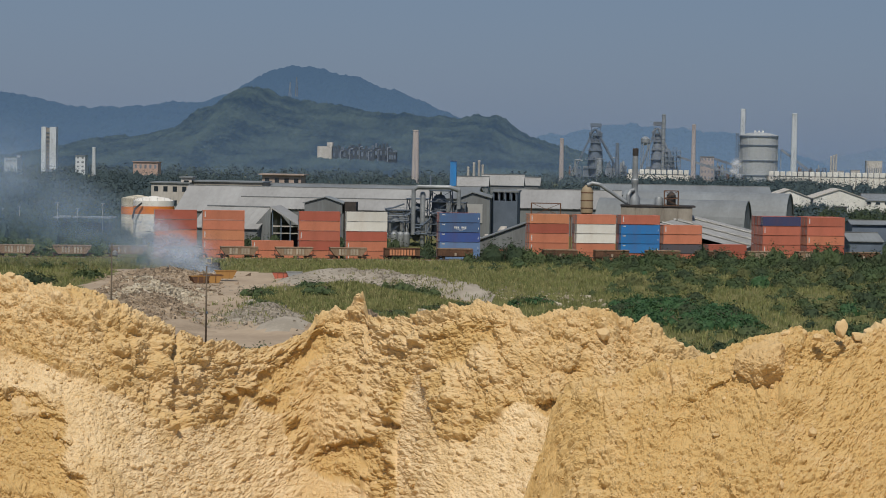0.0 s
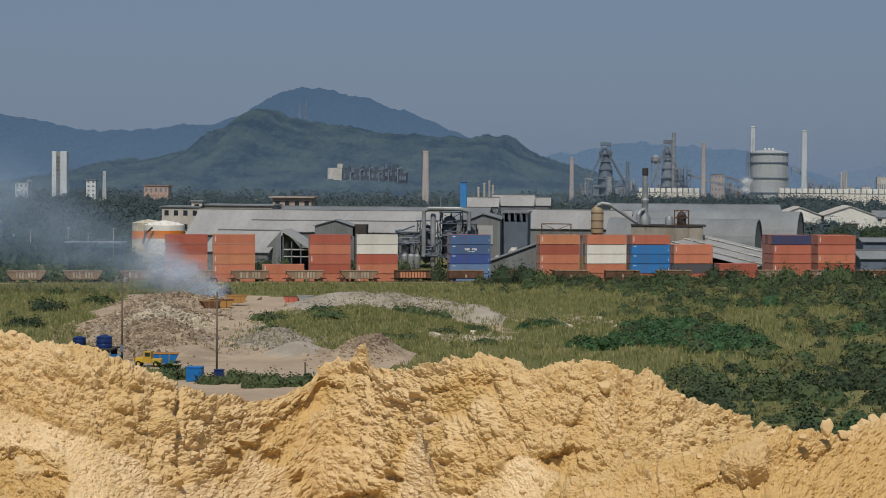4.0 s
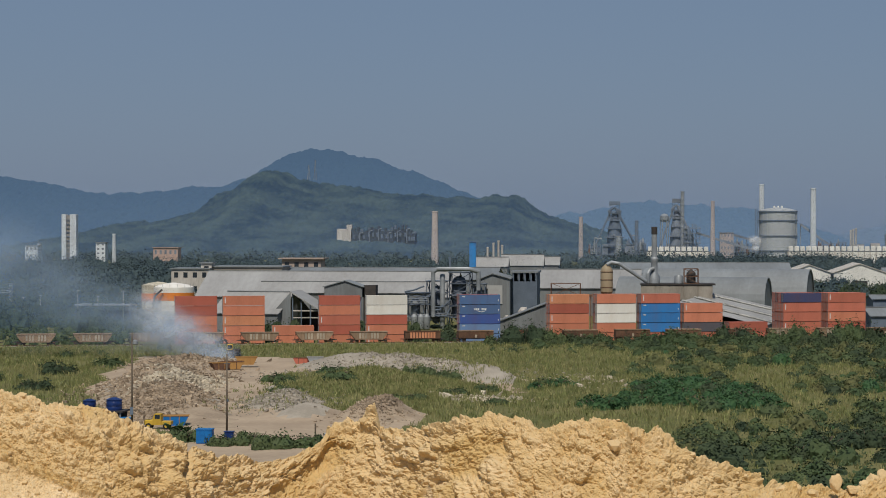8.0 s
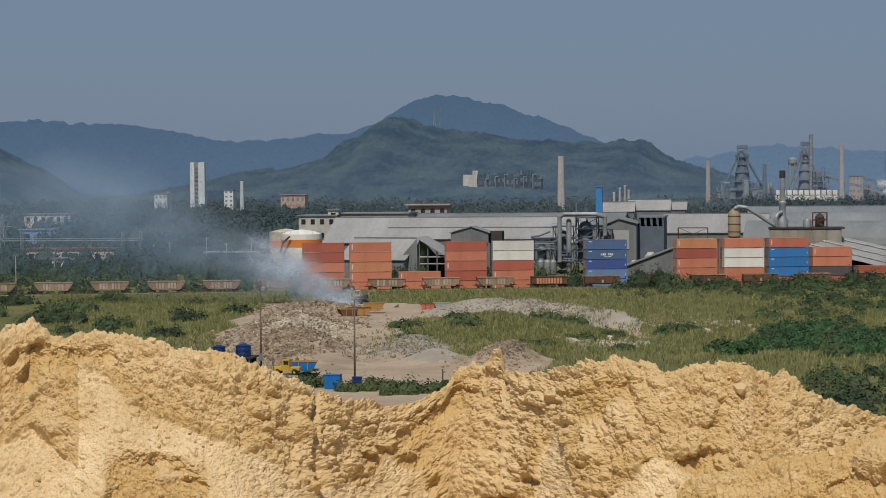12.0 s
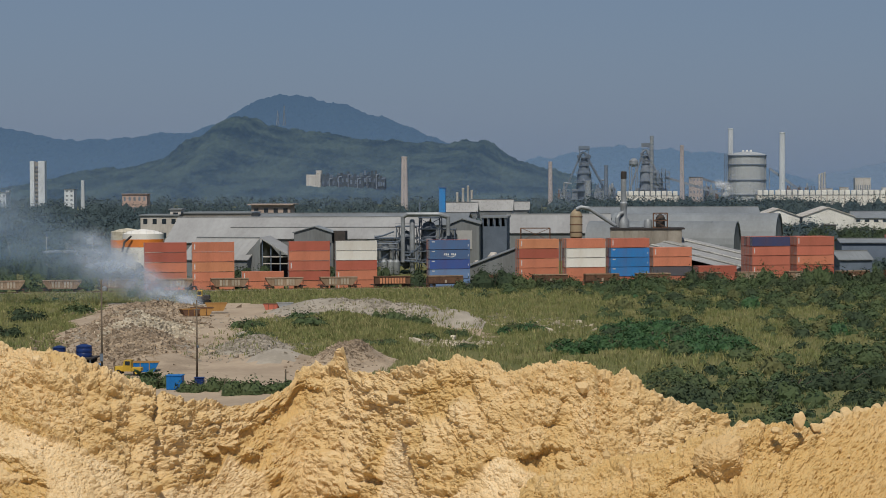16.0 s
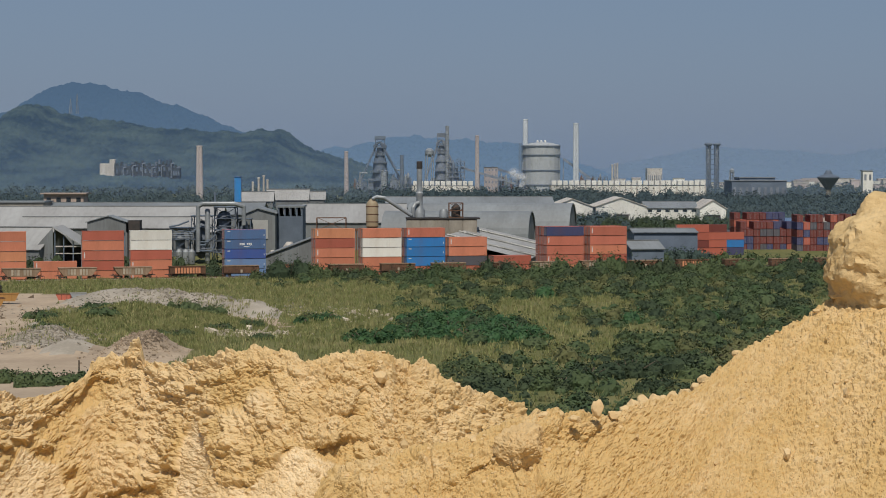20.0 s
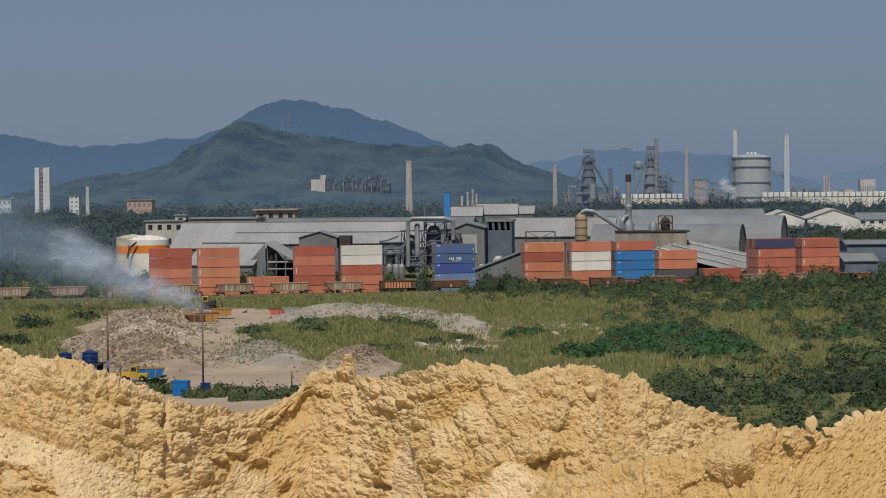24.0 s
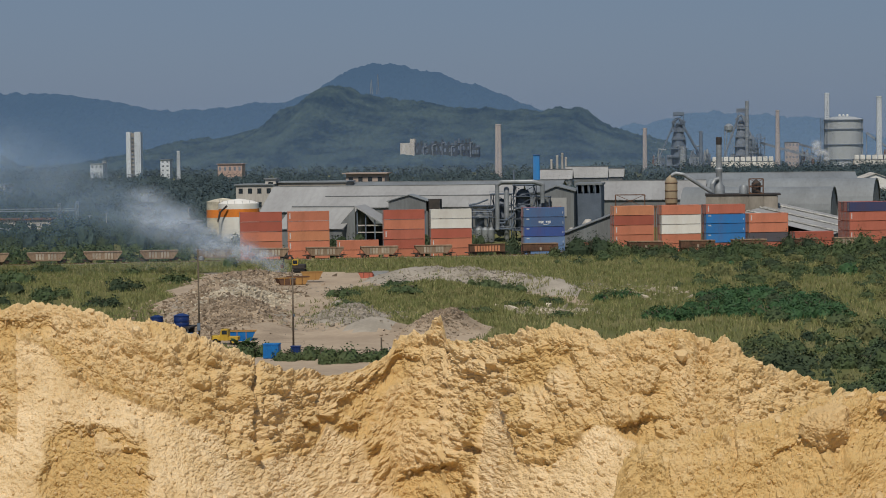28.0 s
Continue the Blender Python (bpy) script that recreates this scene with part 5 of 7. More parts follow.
def banded_tank():
    t = thing("storage_tank", None, "white storage tank with a broad orange band", "storage tank")
    bm = B()
    lathe(bm, -165, 762, ((7.2, -1.2), (7.2, 7.6)), 32)
    part("lower_shell", bm, WHITE, t)
    bm = B()
    lathe(bm, -165, 762, ((7.22, 7.6), (7.22, 10.4)), 32)
    part("band", bm, TANKORANGE, t, "orange band")
    bm = B()
    lathe(bm, -165, 762, ((7.2, 10.4), (7.2, 12.3), (5, 13.2), (0.5, 13.9)), 32)
    part("top_shell", bm, WHITE, t)
    bm = B()
    for i in range(16):
        beam(bm, (-165 + 7 * math.cos(i * math.pi / 8), 762 + 7 * math.sin(i * math.pi / 8), 12.3), (-165 + 7 * math.cos(i * math.pi / 8), 762 + 7 * math.sin(i * math.pi / 8), 13.4), 0.05, 4)
    part("railing", bm, STEELLT, t)
    bm = B()
    pipe(bm, [(-171, 754.4, 6), (-170, 754.2, 9.5), (-167.5, 754, 11.6)], 0.35)
    part("pipe", bm, BLACK, t)
    t2 = thing("storage_tank", None, "pale yellow storage tank with an orange band beside the white one", "storage tank")
    bm = B()
    lathe(bm, -174.5, 779, ((6.0, -1.2), (6.0, 12.6), (3, 13.4), (0.4, 13.8)), 28)
    part("shell", bm, surface("cream_paint", (0.62, 0.56, 0.43), rough=0.6, scale=0.3, fine=2), t2)
    bm = B()
    lathe(bm, -174.5, 779, ((6.04, 6.8), (6.04, 9.6)), 28)
    part("band", bm, TANKORANGE, t2)


banded_tank()


def office_block(name, x0, x1, y, depth, z1, wall, label, floors, bays, roofm=ROOFDK, over=0.6):
    t = thing(name, None, label, "building")
    bm = B()
    box(bm, x0, x1, y, y + depth, -1.2, z1)
    part("wall", bm, wall, t)
    bm = B()
    box(bm, x0 - over, x1 + over, y - over, y + depth + over, z1, z1 + 0.5)
    part("roof", bm, roofm, t)
    fh = (z1 + 1.2) / floors
    for f in range(floors):
        for b in range(bays):
            xa = x0 + (x1 - x0) * (b + 0.28) / bays
            bm = B()
            box(bm, xa, xa + 0.45 * (x1 - x0) / bays, y - 0.05, y - 0.003, -1.2 + fh * (f + 0.4), -1.2 + fh * (f + 0.78))
            # far panes get pale blue-grey, their loss of contrast to haze painted in
            part("window", bm, GLASS if y < 1500 else STEEL, t)
    return t


office_block("concrete_block", -196, -180, 900, 18, 16.2, PALECONC, "stained pale concrete works building with windows", 3, 4)
office_block("concrete_block", -180, -150, 905, 22, 17.0, CONC, "weathered concrete building with a flat roof", 3, 7)
office_block("stair_tower", -184, -179.5, 903, 8, 18.6, PALECONC, "small concrete stair tower on the works roof", 4, 1)
office_block("peach_block", -164, -146, 990, 14, 19.4, PEACH, "peach-walled block with an overhanging red-brown roof", 3, 4, PEACH, 1.5)
office_block("low_store", -281, -246, 800, 12, 5.6, PALECONC, "low store with a patched rusty roof", 1, 8, RUST)
office_block("roadside_block", -422, -395, 1200, 15, 12.5, PALECONC, "pale two-storey block among trees", 2, 6)
office_block("blue_shed", -372, -350, 1050, 12, 7.2, PALEBLUE, "small blue shed among trees", 1, 3)
office_block("gate_house", -252, -243, 745, 6, 4.0, WHITEWALL, "small white hut beside the line", 1, 2)


def white_sheds():
    for x0, x1, y, e, r, lab in ((77, 99, 1150, 10.5, 14.6, "white gabled shed with a grey roof"), (101, 128, 1156, 10.5, 15.2, "white gabled shed with a grey roof"), (155, 169, 1146, 9.5, 14.0, "white gabled shed with a dark doorway")):
        t = thing("white_shed", None, lab, "shed", "white sheds")
        bm = B()
        m = (x0 + x1) / 2
        prism(bm, ((x0, -1), (x0, e), (m, r), (x1, e), (x1, -1)), y, y + 40)
        part("wall", bm, WHITEWALL, t)
        for a, b in ((x0 - 0.6, m), (x1 + 0.6, m)):
            bm = B()
            prism(bm, ((a, e - 0.1), (b, r + 0.05), (b, r + 0.45), (a, e + 0.3)), y - 0.6, y + 40.6)
            part("roof_slope", bm, PALECONC, t)
        bm = B()
        box(bm, m - 4, m + 4, y - 0.1, y - 0.005, -1, 6.5)
        part("doorway", bm, BLACK, t)
    hall("white_hall", 128, 156, 1160, 1190, 9.8, 13.0, ROOFDK, WHITEWALL, "white hall with a long grey roof", seams=12, windows=6)


white_sheds()

# right-hand container yard
rnd = random.Random(12)
for k, (x0, y0, cols, rows_, high, turn) in enumerate(((97, 792, 3, 1, 2, 90), (100.5, 806, 3, 1, 4, 4), (110, 812, 3, 2, 3, 90), (131, 850, 8, 1, 4, 90), (133, 880, 8, 1, 5, 90), (151, 838, 7, 1, 5, 90), (172, 850, 7, 1, 5, 90), (120, 838, 3, 1, 3, 90))):
    for c in range(cols):
        for r in range(rows_):
            lim = high - (rnd.random() < 0.3)
            for h in range(lim):
                key = rnd.choice("mmmmumdus" if k > 2 else "ddmmmdub")
                if turn == 90:
                    m = Matrix.Translation((x0 + 2.44 + c * 2.6, y0 + r * 13 + (0.3 * rnd.random()), -1.2 + h * 2.912)) @ Matrix.Rotation(math.pi / 2, 4, "Z")
                else:
                    m = Matrix.Translation((x0 + c * 12.6 * 0.55, y0 + c * 2.7, -1.2 + h * 2.912)) @ Matrix.Rotation(radians(turn), 4, "Z")
                container(key, m, None, "in the crowded depot beyond the scrub")
for i in range(9):
    for h in range(2 if i % 3 else 1):
        container(rnd.choice("wwwrwop"), Matrix.Translation((170 + i * 12.6, 1150 + 1.5 * i, -1 + 5.6 + h * 2.912 - 5.6)), None, "in a far row behind trees")


# ---- steel works on the horizon ----
def chimney(x, y, z1, r0, r1, material, label, bands=0, tip=None):
    t = thing("chimney", None, label, "chimney", "works chimneys")
    bm = B()
    lathe(bm, x, y, ((r0, -1), (r0 * 0.97, 4), (r1, z1 - 1.2), (r1 * 1.12, z1 - 1.1), (r1 * 1.12, z1 - 0.2), (r1 * 0.8, z1)), 16)
    sh = part("shaft", bm, material, t)
    for i in range(bands):
        z = z1 * (0.25 + 0.7 * i / bands)
        r = (r0 + (r1 - r0) * z / z1) * 1.06
        bm = B()
        lathe(bm, x, y, ((r, z), (r, z + 0.8)), 16)
        part("band", bm, STEELLT if material is not STEELLT else STEEL, sh)
    bm = B()
    for d in (-0.5, 0.5):
        beam(bm, (x + d, y - r0 - 0.15, 0), (x + d, y - r1 - 0.15, z1 - 1), 0.12, 4)
    part("ladder", bm, STEEL, t)
    return t


chimney(-188.8, 2000, 51, 3.6, 2.6, BRICKISH, "old pale brick chimney standing before the hill", 0)
chimney(-59.8, 2200, 47.3, 2.5, 1.9, BRICKISH, "brick chimney at the edge of the steel works")
chimney(73.8, 2250, 63.9, 2.6, 1.9, BRICKISH, "brown brick chimney of the steel works")
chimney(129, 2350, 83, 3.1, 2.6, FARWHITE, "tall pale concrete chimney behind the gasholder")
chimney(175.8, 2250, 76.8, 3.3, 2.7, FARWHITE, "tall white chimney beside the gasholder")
chimney(43.9, 2300, 74.7, 2.1, 1.9, STEELLT, "silver flare stack with ring bands", 9)
chimney(-4, 2290, 44, 2.4, 1.8, STEELDK, "dark short chimney of the steel works")
chimney(-31, 2330, 34, 2.4, 1.6, STEELDK, "dark stub chimney of the steel works")
chimney(-22, 2210, 28, 3.3, 3.0, STEELLT, "fat silver stack at the works front")
for i in range(3):
    chimney(213.6 + 2.6 * i, 2250, 34 + i, 1.1, 1.0, PALECONC, "slim pale flue in a row of three")


def gasholder():
    t = thing("gasholder", None, "huge grey steel gasholder with ring walkways", "gasholder")
    x, y, r = 143.2, 2300, 19.6
    bm = B()
    lathe(bm, x, y, ((r, 0), (r, 53.5)), 40)
    part("shell", bm, HOLDER, t)
    bm = B()
    lathe(bm, x, y, ((r + 0.3, 53.5), (r + 0.3, 54.4), (r * 0.6, 56.6), (2, 57.8)), 40)
    part("roof", bm, HOLDER, t)
    for z in (12, 27.5, 43.5, 52.8):
        bm = B()
        lathe(bm, x, y, ((r + 0.1, z), (r + 1.0, z), (r + 1.0, z + 0.9), (r + 0.1, z + 0.9)), 40)
        part("walkway", bm, STEELDK, t)
    for i in range(20):
        a = 2 * math.pi * i / 20
        bm = B()
        beam(bm, (x + (r + 0.25) * math.cos(a), y + (r + 0.25) * math.sin(a), 0), (x + (r + 0.25) * math.cos(a), y + (r + 0.25) * math.sin(a), 53), 0.25, 4)
        part("upright", bm, HOLDER, t)
    for dx in (-4, 0, 4):
        bm = B()
        lathe(bm, x + dx, y, ((1.1, 57), (1.1, 58.8), (0.6, 59.4)), 10)
        part("roof_vent", bm, WHITEWALL, t)
    bm = B()
    lattice(bm, x - r - 4.2, x - r - 1.6, y - 8, y - 5, 0, 56, 12, 0.35)
    part("stair_tower", bm, STEELDK, t)


gasholder()


def furnace(x, y, z1, w, label, seed, material):
    """A blast furnace: stepped tower of decks with a head frame, skip bridge, downcomer and stoves."""
    rnd = random.Random(seed)
    t = thing("blast_furnace", None, label, "blast furnace", "blast furnaces")
    bm = B()
    lathe(bm, x, y, ((w * 0.30, 2), (w * 0.36, z1 * 0.25), (w * 0.30, z1 * 0.55), (w * 0.16, z1 * 0.75), (w * 0.12, z1 * 0.82)), 16)
    part("furnace_shell", bm, material, t)
    for k, (f, hw) in enumerate(((0.12, 0.55), (0.26, 0.5), (0.4, 0.42), (0.55, 0.33), (0.68, 0.27), (0.8, 0.24))):
        bm = B()
        z = z1 * f
        box(bm, x - w * hw, x + w * hw, y - w * hw, y + w * hw, z, z + 0.8)
        deck = part("deck", bm, material, t)
        bm = B()
        for i in range(9):
            xx = x - w * hw + 2 * w * hw * i / 8
            beam(bm, (xx, y - w * hw, z), (xx, y - w * hw, z + 2.2), 0.16, 4)
        beam(bm, (x - w * hw, y - w * hw, z + 2.2), (x + w * hw, y - w * hw, z + 2.2), 0.16, 4)
        part("railing", bm, STEEL, deck)
    bm = B()
    lattice(bm, x - w * 0.2, x + w * 0.2, y - w * 0.2, y + w * 0.2, z1 * 0.2, z1 * 0.95, 7, 0.45)
    part("head_frame", bm, material, t)
    bm = B()
    box(bm, x - w * 0.24, x + w * 0.24, y - w * 0.2, y + w * 0.2, z1 * 0.94, z1)
    part("head_house", bm, material, t)
    for s in (-1, 1):
        bm = B()
        pipe(bm, [(x + s * w * 0.12, y - 3, z1 * 0.6), (x + s * w * 0.26, y - 3, z1 * 0.84), (x, y - 3, z1 * 0.9)], 1.0)
        part("uptake_pipe", bm, material, t)
    bm = B()
    pipe(bm, [(x + 1, y - 4, z1 * 0.88), (x + w * 0.75, y - 4, z1 * 0.4), (x + w * 0.95, y - 4, z1 * 0.2)], 1.3)
    part("downcomer", bm, material, t)
    bm = B()
    beam(bm, (x - w * 0.1, y + 4, z1 * 0.9), (x - w * 1.1, y + 8, 4), 1.2, 4)
    part("skip_bridge", bm, material, t)
    for i in range(8):
        bm = B()
        xa, zz = x + rnd.uniform(-w, w), rnd.uniform(4, z1 * 0.3)
        box(bm, xa, xa + rnd.uniform(3, 9), y - rnd.uniform(4, 12), y - 2, 0, zz)
        part("annex", bm, rnd.choice((material, STEEL, STEELDK)), t)
    for i in range(10):
        bm = B()
        xa, zz = x + rnd.uniform(-w, w), rnd.uniform(6, z1 * 0.45)
        pipe(bm, [(xa, y - 9, 2), (xa, y - 9, zz), (xa + rnd.uniform(-8, 8), y - 9, zz + rnd.uniform(-1, 3))], rnd.uniform(0.4, 0.9), 8)
        part("pipe", bm, rnd.choice((STEEL, STEELLT, material)), t)
    return t


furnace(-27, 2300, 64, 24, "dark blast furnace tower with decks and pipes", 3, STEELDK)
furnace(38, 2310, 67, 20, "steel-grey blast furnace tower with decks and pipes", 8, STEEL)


def process_frame(x0, x1, y, z1, nx, nz, seed, label):
    rnd = random.Random(seed)
    t = thing("process_tower", None, label, "industrial plant")
    for i in range(nx):
        a, b = x0 + (x1 - x0) * i / nx, x0 + (x1 - x0) * (i + 1) / nx
        bm = B()
        lattice(bm, a, b, y, y + 8, 0, z1 * rnd.uniform(0.75, 1), nz, 0.35)
        part("frame", bm, STEEL, t)
    for k in range(1, nz + 1):
        bm = B()
        box(bm, x0 - 0.8, x1 + 0.8, y - 0.8, y + 9, z1 * 0.75 * k / nz, z1 * 0.75 * k / nz + 0.5)
        part("deck", bm, STEEL, t)
    for i in range(nx * 3):
        bm = B()
        xa = rnd.uniform(x0, x1)
        za = rnd.uniform(2, z1 * 0.6)
        lathe(bm, xa, y + rnd.uniform(0, 4), ((1.0, za), (1.5, za + 1), (1.5, za + rnd.uniform(4, 11)), (0.5, za + 12)), 10)
        part("vessel", bm, rnd.choice((STEEL, STEELLT, STEELDK, RUST)), t)
    return t


process_frame(46, 62, 2290, 47, 4, 7, 4, "tall open steel frame full of vessels and decks")
process_frame(-14, 6, 2330, 24, 4, 4, 6, "low dark frame plant between the furnaces")
process_frame(-54, -42, 2300, 20, 3, 3, 7, "low dark frame plant beside the furnace")
process_frame(86, 120, 2320, 22, 5, 3, 11, "low pipework plant before the gasholder")
process_frame(180, 210, 2260, 22, 4, 3, 13, "low pipework plant beside the white chimney")


def ball_tower(x, y, z1, r, label):
    t = thing("water_tower", None, label, "water tower")
    bm = B()
    lathe(bm, x, y, ((r * 0.5, z1 - 2 * r), (r, z1 - 1.4 * r), (r, z1 - 0.6 * r), (r * 0.55, z1 - 0.15 * r), (0.3, z1)), 16)
    part("tank", bm, STEELLT, t)
    for i in range(6):
        a = i * math.pi / 3
        bm = B()
        beam(bm, (x + r * 0.95 * math.cos(a), y + r * 0.95 * math.sin(a), -1), (x + r * 0.9 * math.cos(a), y + r * 0.9 * math.sin(a), z1 - 1.4 * r), 0.4, 6)
        part("leg", bm, STEELLT, t)
    return t


ball_tower(24.5, 2250, 51, 4.6, "silver water tower on tall legs")
ball_tower(330, 2200, 30, 2.4, "small pale water tower on thin legs")


def belt(x0, z0, x1, z1, y, label):
    t = thing("conveyor_bridge", None, label, "conveyor")
    bm = B()
    a, b = Vector((x0, y, z0)), Vector((x1, y, z1))
    beam(bm, a, b, 1.7, 4)
    part("gallery", bm, STEEL, t)
    for k in (0.0, 0.33, 0.66, 1.0):
        p = a.lerp(b, k)
        bm = B()
        beam(bm, (p.x - 0.8, y, -1), (p.x, y, p.z), 0.35, 4)
        beam(bm, (p.x + 0.8, y, -1), (p.x, y, p.z), 0.35, 4)
        part("trestle", bm, STEEL, t)


belt(58, 31, 118, 13, 2295, "inclined conveyor gallery of the steel works")
belt(92, 31, 122, 22, 2330, "inclined conveyor gallery beside the gasholder")
belt(165, 40, 198, 16, 2280, "inclined conveyor gallery behind the gasholder")
office_block("transfer_house", 83.5, 97.8, 2315, 12, 31, BRICKISH, "brick-brown transfer house in the steel works", 5, 4)
office_block("filter_house", 249.5, 265.3, 2250, 14, 29.5, PALECONC, "pale ribbed filter house", 1, 7, PALECONC, 0.2)
office_block("dark_mill", 255, 298, 1700, 40, 20.5, STEELDK, "long dark mill building with a raised roof", 1, 9)
office_block("dark_mill", 262, 290, 1706, 28, 23.0, STEELDK, "dark raised roof lantern of the mill", 1, 7)
office_block("white_cabin", 421, 430, 2000, 10, 27.8, WHITEWALL, "small white block on the far skyline", 2, 2)


def long_white_wall(x0, x1, y, z0, z1, n, label):
    t = thing("white_works_wall", None, label, "industrial hall")
    bm = B()
    box(bm, x0, x1, y + 0.8, y + 30, -1, z1 - 4.4)
    part("wall", bm, WHITEWALL, t)
    bm = B()
    box(bm, x0, x1, y + 6, y + 24, z1 - 4.4, z1 - 3.6)
    part("roof", bm, STEELDK, t)
    for i in range(n + 1):
        x = x0 + (x1 - x0) * i / n
        bm = B()
        box(bm, x - 0.55, x + 0.55, y, y + 0.8, -1, z1 - 4.4)
        part("pilaster", bm, PALECONC, t)
        if i < n:
            w = (x1 - x0) / n
            bm = B()
            box(bm, x + 0.12 * w, x + 0.9 * w, y + 0.2, y + 4, z1 - 4.0, z1, 0.2)
            part("roof_unit", bm, WHITEWALL, t, "white roof ventilator box")
            bm = B()
            box(bm, x + 0.7, x + w - 0.7, y + 0.74, y + 0.797, 2.5, 4.5)
            part("louvre", bm, SHEET, t)


long_white_wall(127, 262, 1900, 0, 19.6, 27, "very long white works hall with pilasters and roof ventilators")
long_white_wall(6, 59, 1900, 0, 19.2, 11, "white works hall with roof ventilators")


def stalk_tower(x, y, z1, r):
    t = thing("water_tower", None, "dark mushroom-shaped concrete water tower", "water tower")
    bm = B()
    lathe(bm, x, y, ((2.4, -1), (2.2, z1 * 0.45)), 14)
    part("stalk", bm, CONC, t)
    bm = B()
    lathe(bm, x, y, ((2.2, z1 * 0.42), (r, z1 * 0.78), (r, z1 * 0.82), (r * 0.4, z1 * 0.9), (2.5, z1), (2.0, z1 * 1.02)), 24)
    part("bowl", bm, STEELDK, t)


stalk_tower(369.5, 1900, 27.9, 9.6)


def twin_lattice():
    t = thing("lattice_tower", None, "pair of dark braced towers with wide platforms", "lattice tower")
    for x in (306.5, 314.8):
        bm = B()
        lattice(bm, x - 2.1, x + 2.1, 2200, 2204.2, -1, 53.5, 11, 0.5)
        leg = part("tower_leg", bm, STEELDK, t)
        bm = B()
        tube(bm, x, 2202, -1, 54, 1.2, n=10)
        part("riser", bm, STEELLT, leg)
        bm = B()
        lathe(bm, x, 2202, ((3.0, 53), (4.4, 54), (4.4, 54.8), (2.4, 55.8)), 12)
        part("platform", bm, STEELDK, leg)
    for k in range(10):
        bm = B()
        box(bm, 308.6, 312.7, 2201, 2203, 3 + 5.1 * k, 3.6 + 5.1 * k)
        part("cross_walk", bm, STEELDK, t)


twin_lattice()


def slab_tower(x0, x1, y, z1, label):
    t = thing("twin_tower", None, label, "tower")
    w = x1 - x0
    for a, b in ((0, 0.30), (0.56, 1.0)):
        bm = B()
        box(bm, x0 + a * w, x0 + b * w, y, y + 8, -1, z1, 0.2)
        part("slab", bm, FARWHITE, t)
    bm = B()
    box(bm, x0 + 0.3 * w, x0 + 0.56 * w, y + 1.5, y + 7, -1, z1 - 1)
    part("core", bm, CONC, t)
    for k in range(11):
        bm = B()
        box(bm, x0 + 0.31 * w, x0 + 0.55 * w, y + 0.6, y + 1.5, 2 + k * z1 / 12, 3.0 + k * z1 / 12)
        part("landing", bm, STEELDK, t)


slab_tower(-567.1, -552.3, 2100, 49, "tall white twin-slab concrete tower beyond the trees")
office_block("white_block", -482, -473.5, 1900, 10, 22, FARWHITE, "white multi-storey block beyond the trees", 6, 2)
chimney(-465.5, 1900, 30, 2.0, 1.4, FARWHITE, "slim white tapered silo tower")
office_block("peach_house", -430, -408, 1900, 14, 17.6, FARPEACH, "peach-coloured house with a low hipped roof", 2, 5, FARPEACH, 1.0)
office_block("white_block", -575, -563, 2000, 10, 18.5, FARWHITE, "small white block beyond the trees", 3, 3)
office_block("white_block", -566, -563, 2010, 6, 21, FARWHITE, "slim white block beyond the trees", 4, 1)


def old_works():
    rnd = random.Random(21)
    y, z0, f = 2632, 4.0, 0.98
    t = thing("old_works", None, "dark derelict works at the foot of the wooded hill", "industrial plant")
    bm = B()
    box(bm, -376 * f, -358 * f, y, y + 12, z0, 35.5, 0.3)
    part("white_block", bm, PALECONC, t, "pale block at its end")
    bm = B()
    box(bm, -364 * f, -357 * f, y + 1, y + 10, 35.5, 40.5, 0.3)
    part("stair_head", bm, PALECONC, t)
    for x0, x1, h in ((-357, -338, 32), (-338, -322, 35), (-322, -305, 33), (-305, -287, 35), (-287, -278, 30)):
        x0, x1 = x0 * f, x1 * f
        bm = B()
        box(bm, x0, x1, y + rnd.uniform(0, 5), y + 20, z0, h, 0.3)
        bay = part("bay", bm, HAZYDARK, t)
        for i in range(4):
            bm = B()
            x = x0 + (x1 - x0) * (i + 0.15) / 4
            box(bm, x, x + rnd.uniform(2, 3.6), y + 3, y + 8, h, h + rnd.uniform(1, 5.5))
            part("roof_unit", bm, rnd.choice((STEELDK, HAZYDARK)), bay)
        for i in range(3):
            bm = B()
            x = x0 + (x1 - x0) * (i + 0.2) / 3
            box(bm, x, x + 2.2, y - 0.25, y + 0.4, h - 9, h - 4)
            part("opening", bm, STEELDK, bay)
    for i in range(6):
        bm = B()
        x = -340 + i * 11.5
        pipe(bm, [(x, y - 1, 18), (x, y - 1, 30 + 2.5 * (i % 3)), (x + 4, y - 1, 31 + 2.5 * (i % 3))], 0.7, 8)
        part("pipe", bm, STEEL, t)


old_works()


def blue_tower():
    t = thing("blue_tower", None, "bright blue clad tower with light roofs round it", "tower")
    bm = B()
    box(bm, -86.3, -83, 1100, 1103.3, -1, 26.6, 0.1)
    part("shaft", bm, SKYBLUE, t)
    bm = B()
    box(bm, -86.6, -82.7, 1099.7, 1103.6, 26.6, 27)
    part("cap", bm, BLUE, t)


blue_tower()
for x0, x1, y, e, r in ((-88, -70, 1150, 13.6, 18.6), (-74, -52, 1165, 14.0, 19.8), (-60, -44, 1185, 14.0, 18.4)):
    hall("white_works_roof", x0, x1, y, y + 14, e, r, ROOF, SHEET, "low works building with a pale dusty roof", seams=6)
for i, (x, h) in enumerate(((-101, 24.5), (-97.5, 26), (-95, 23), (-105, 21.5))):
    chimney(x, 1500, h, 1.0, 0.8, PALECONC, "short pale process column")


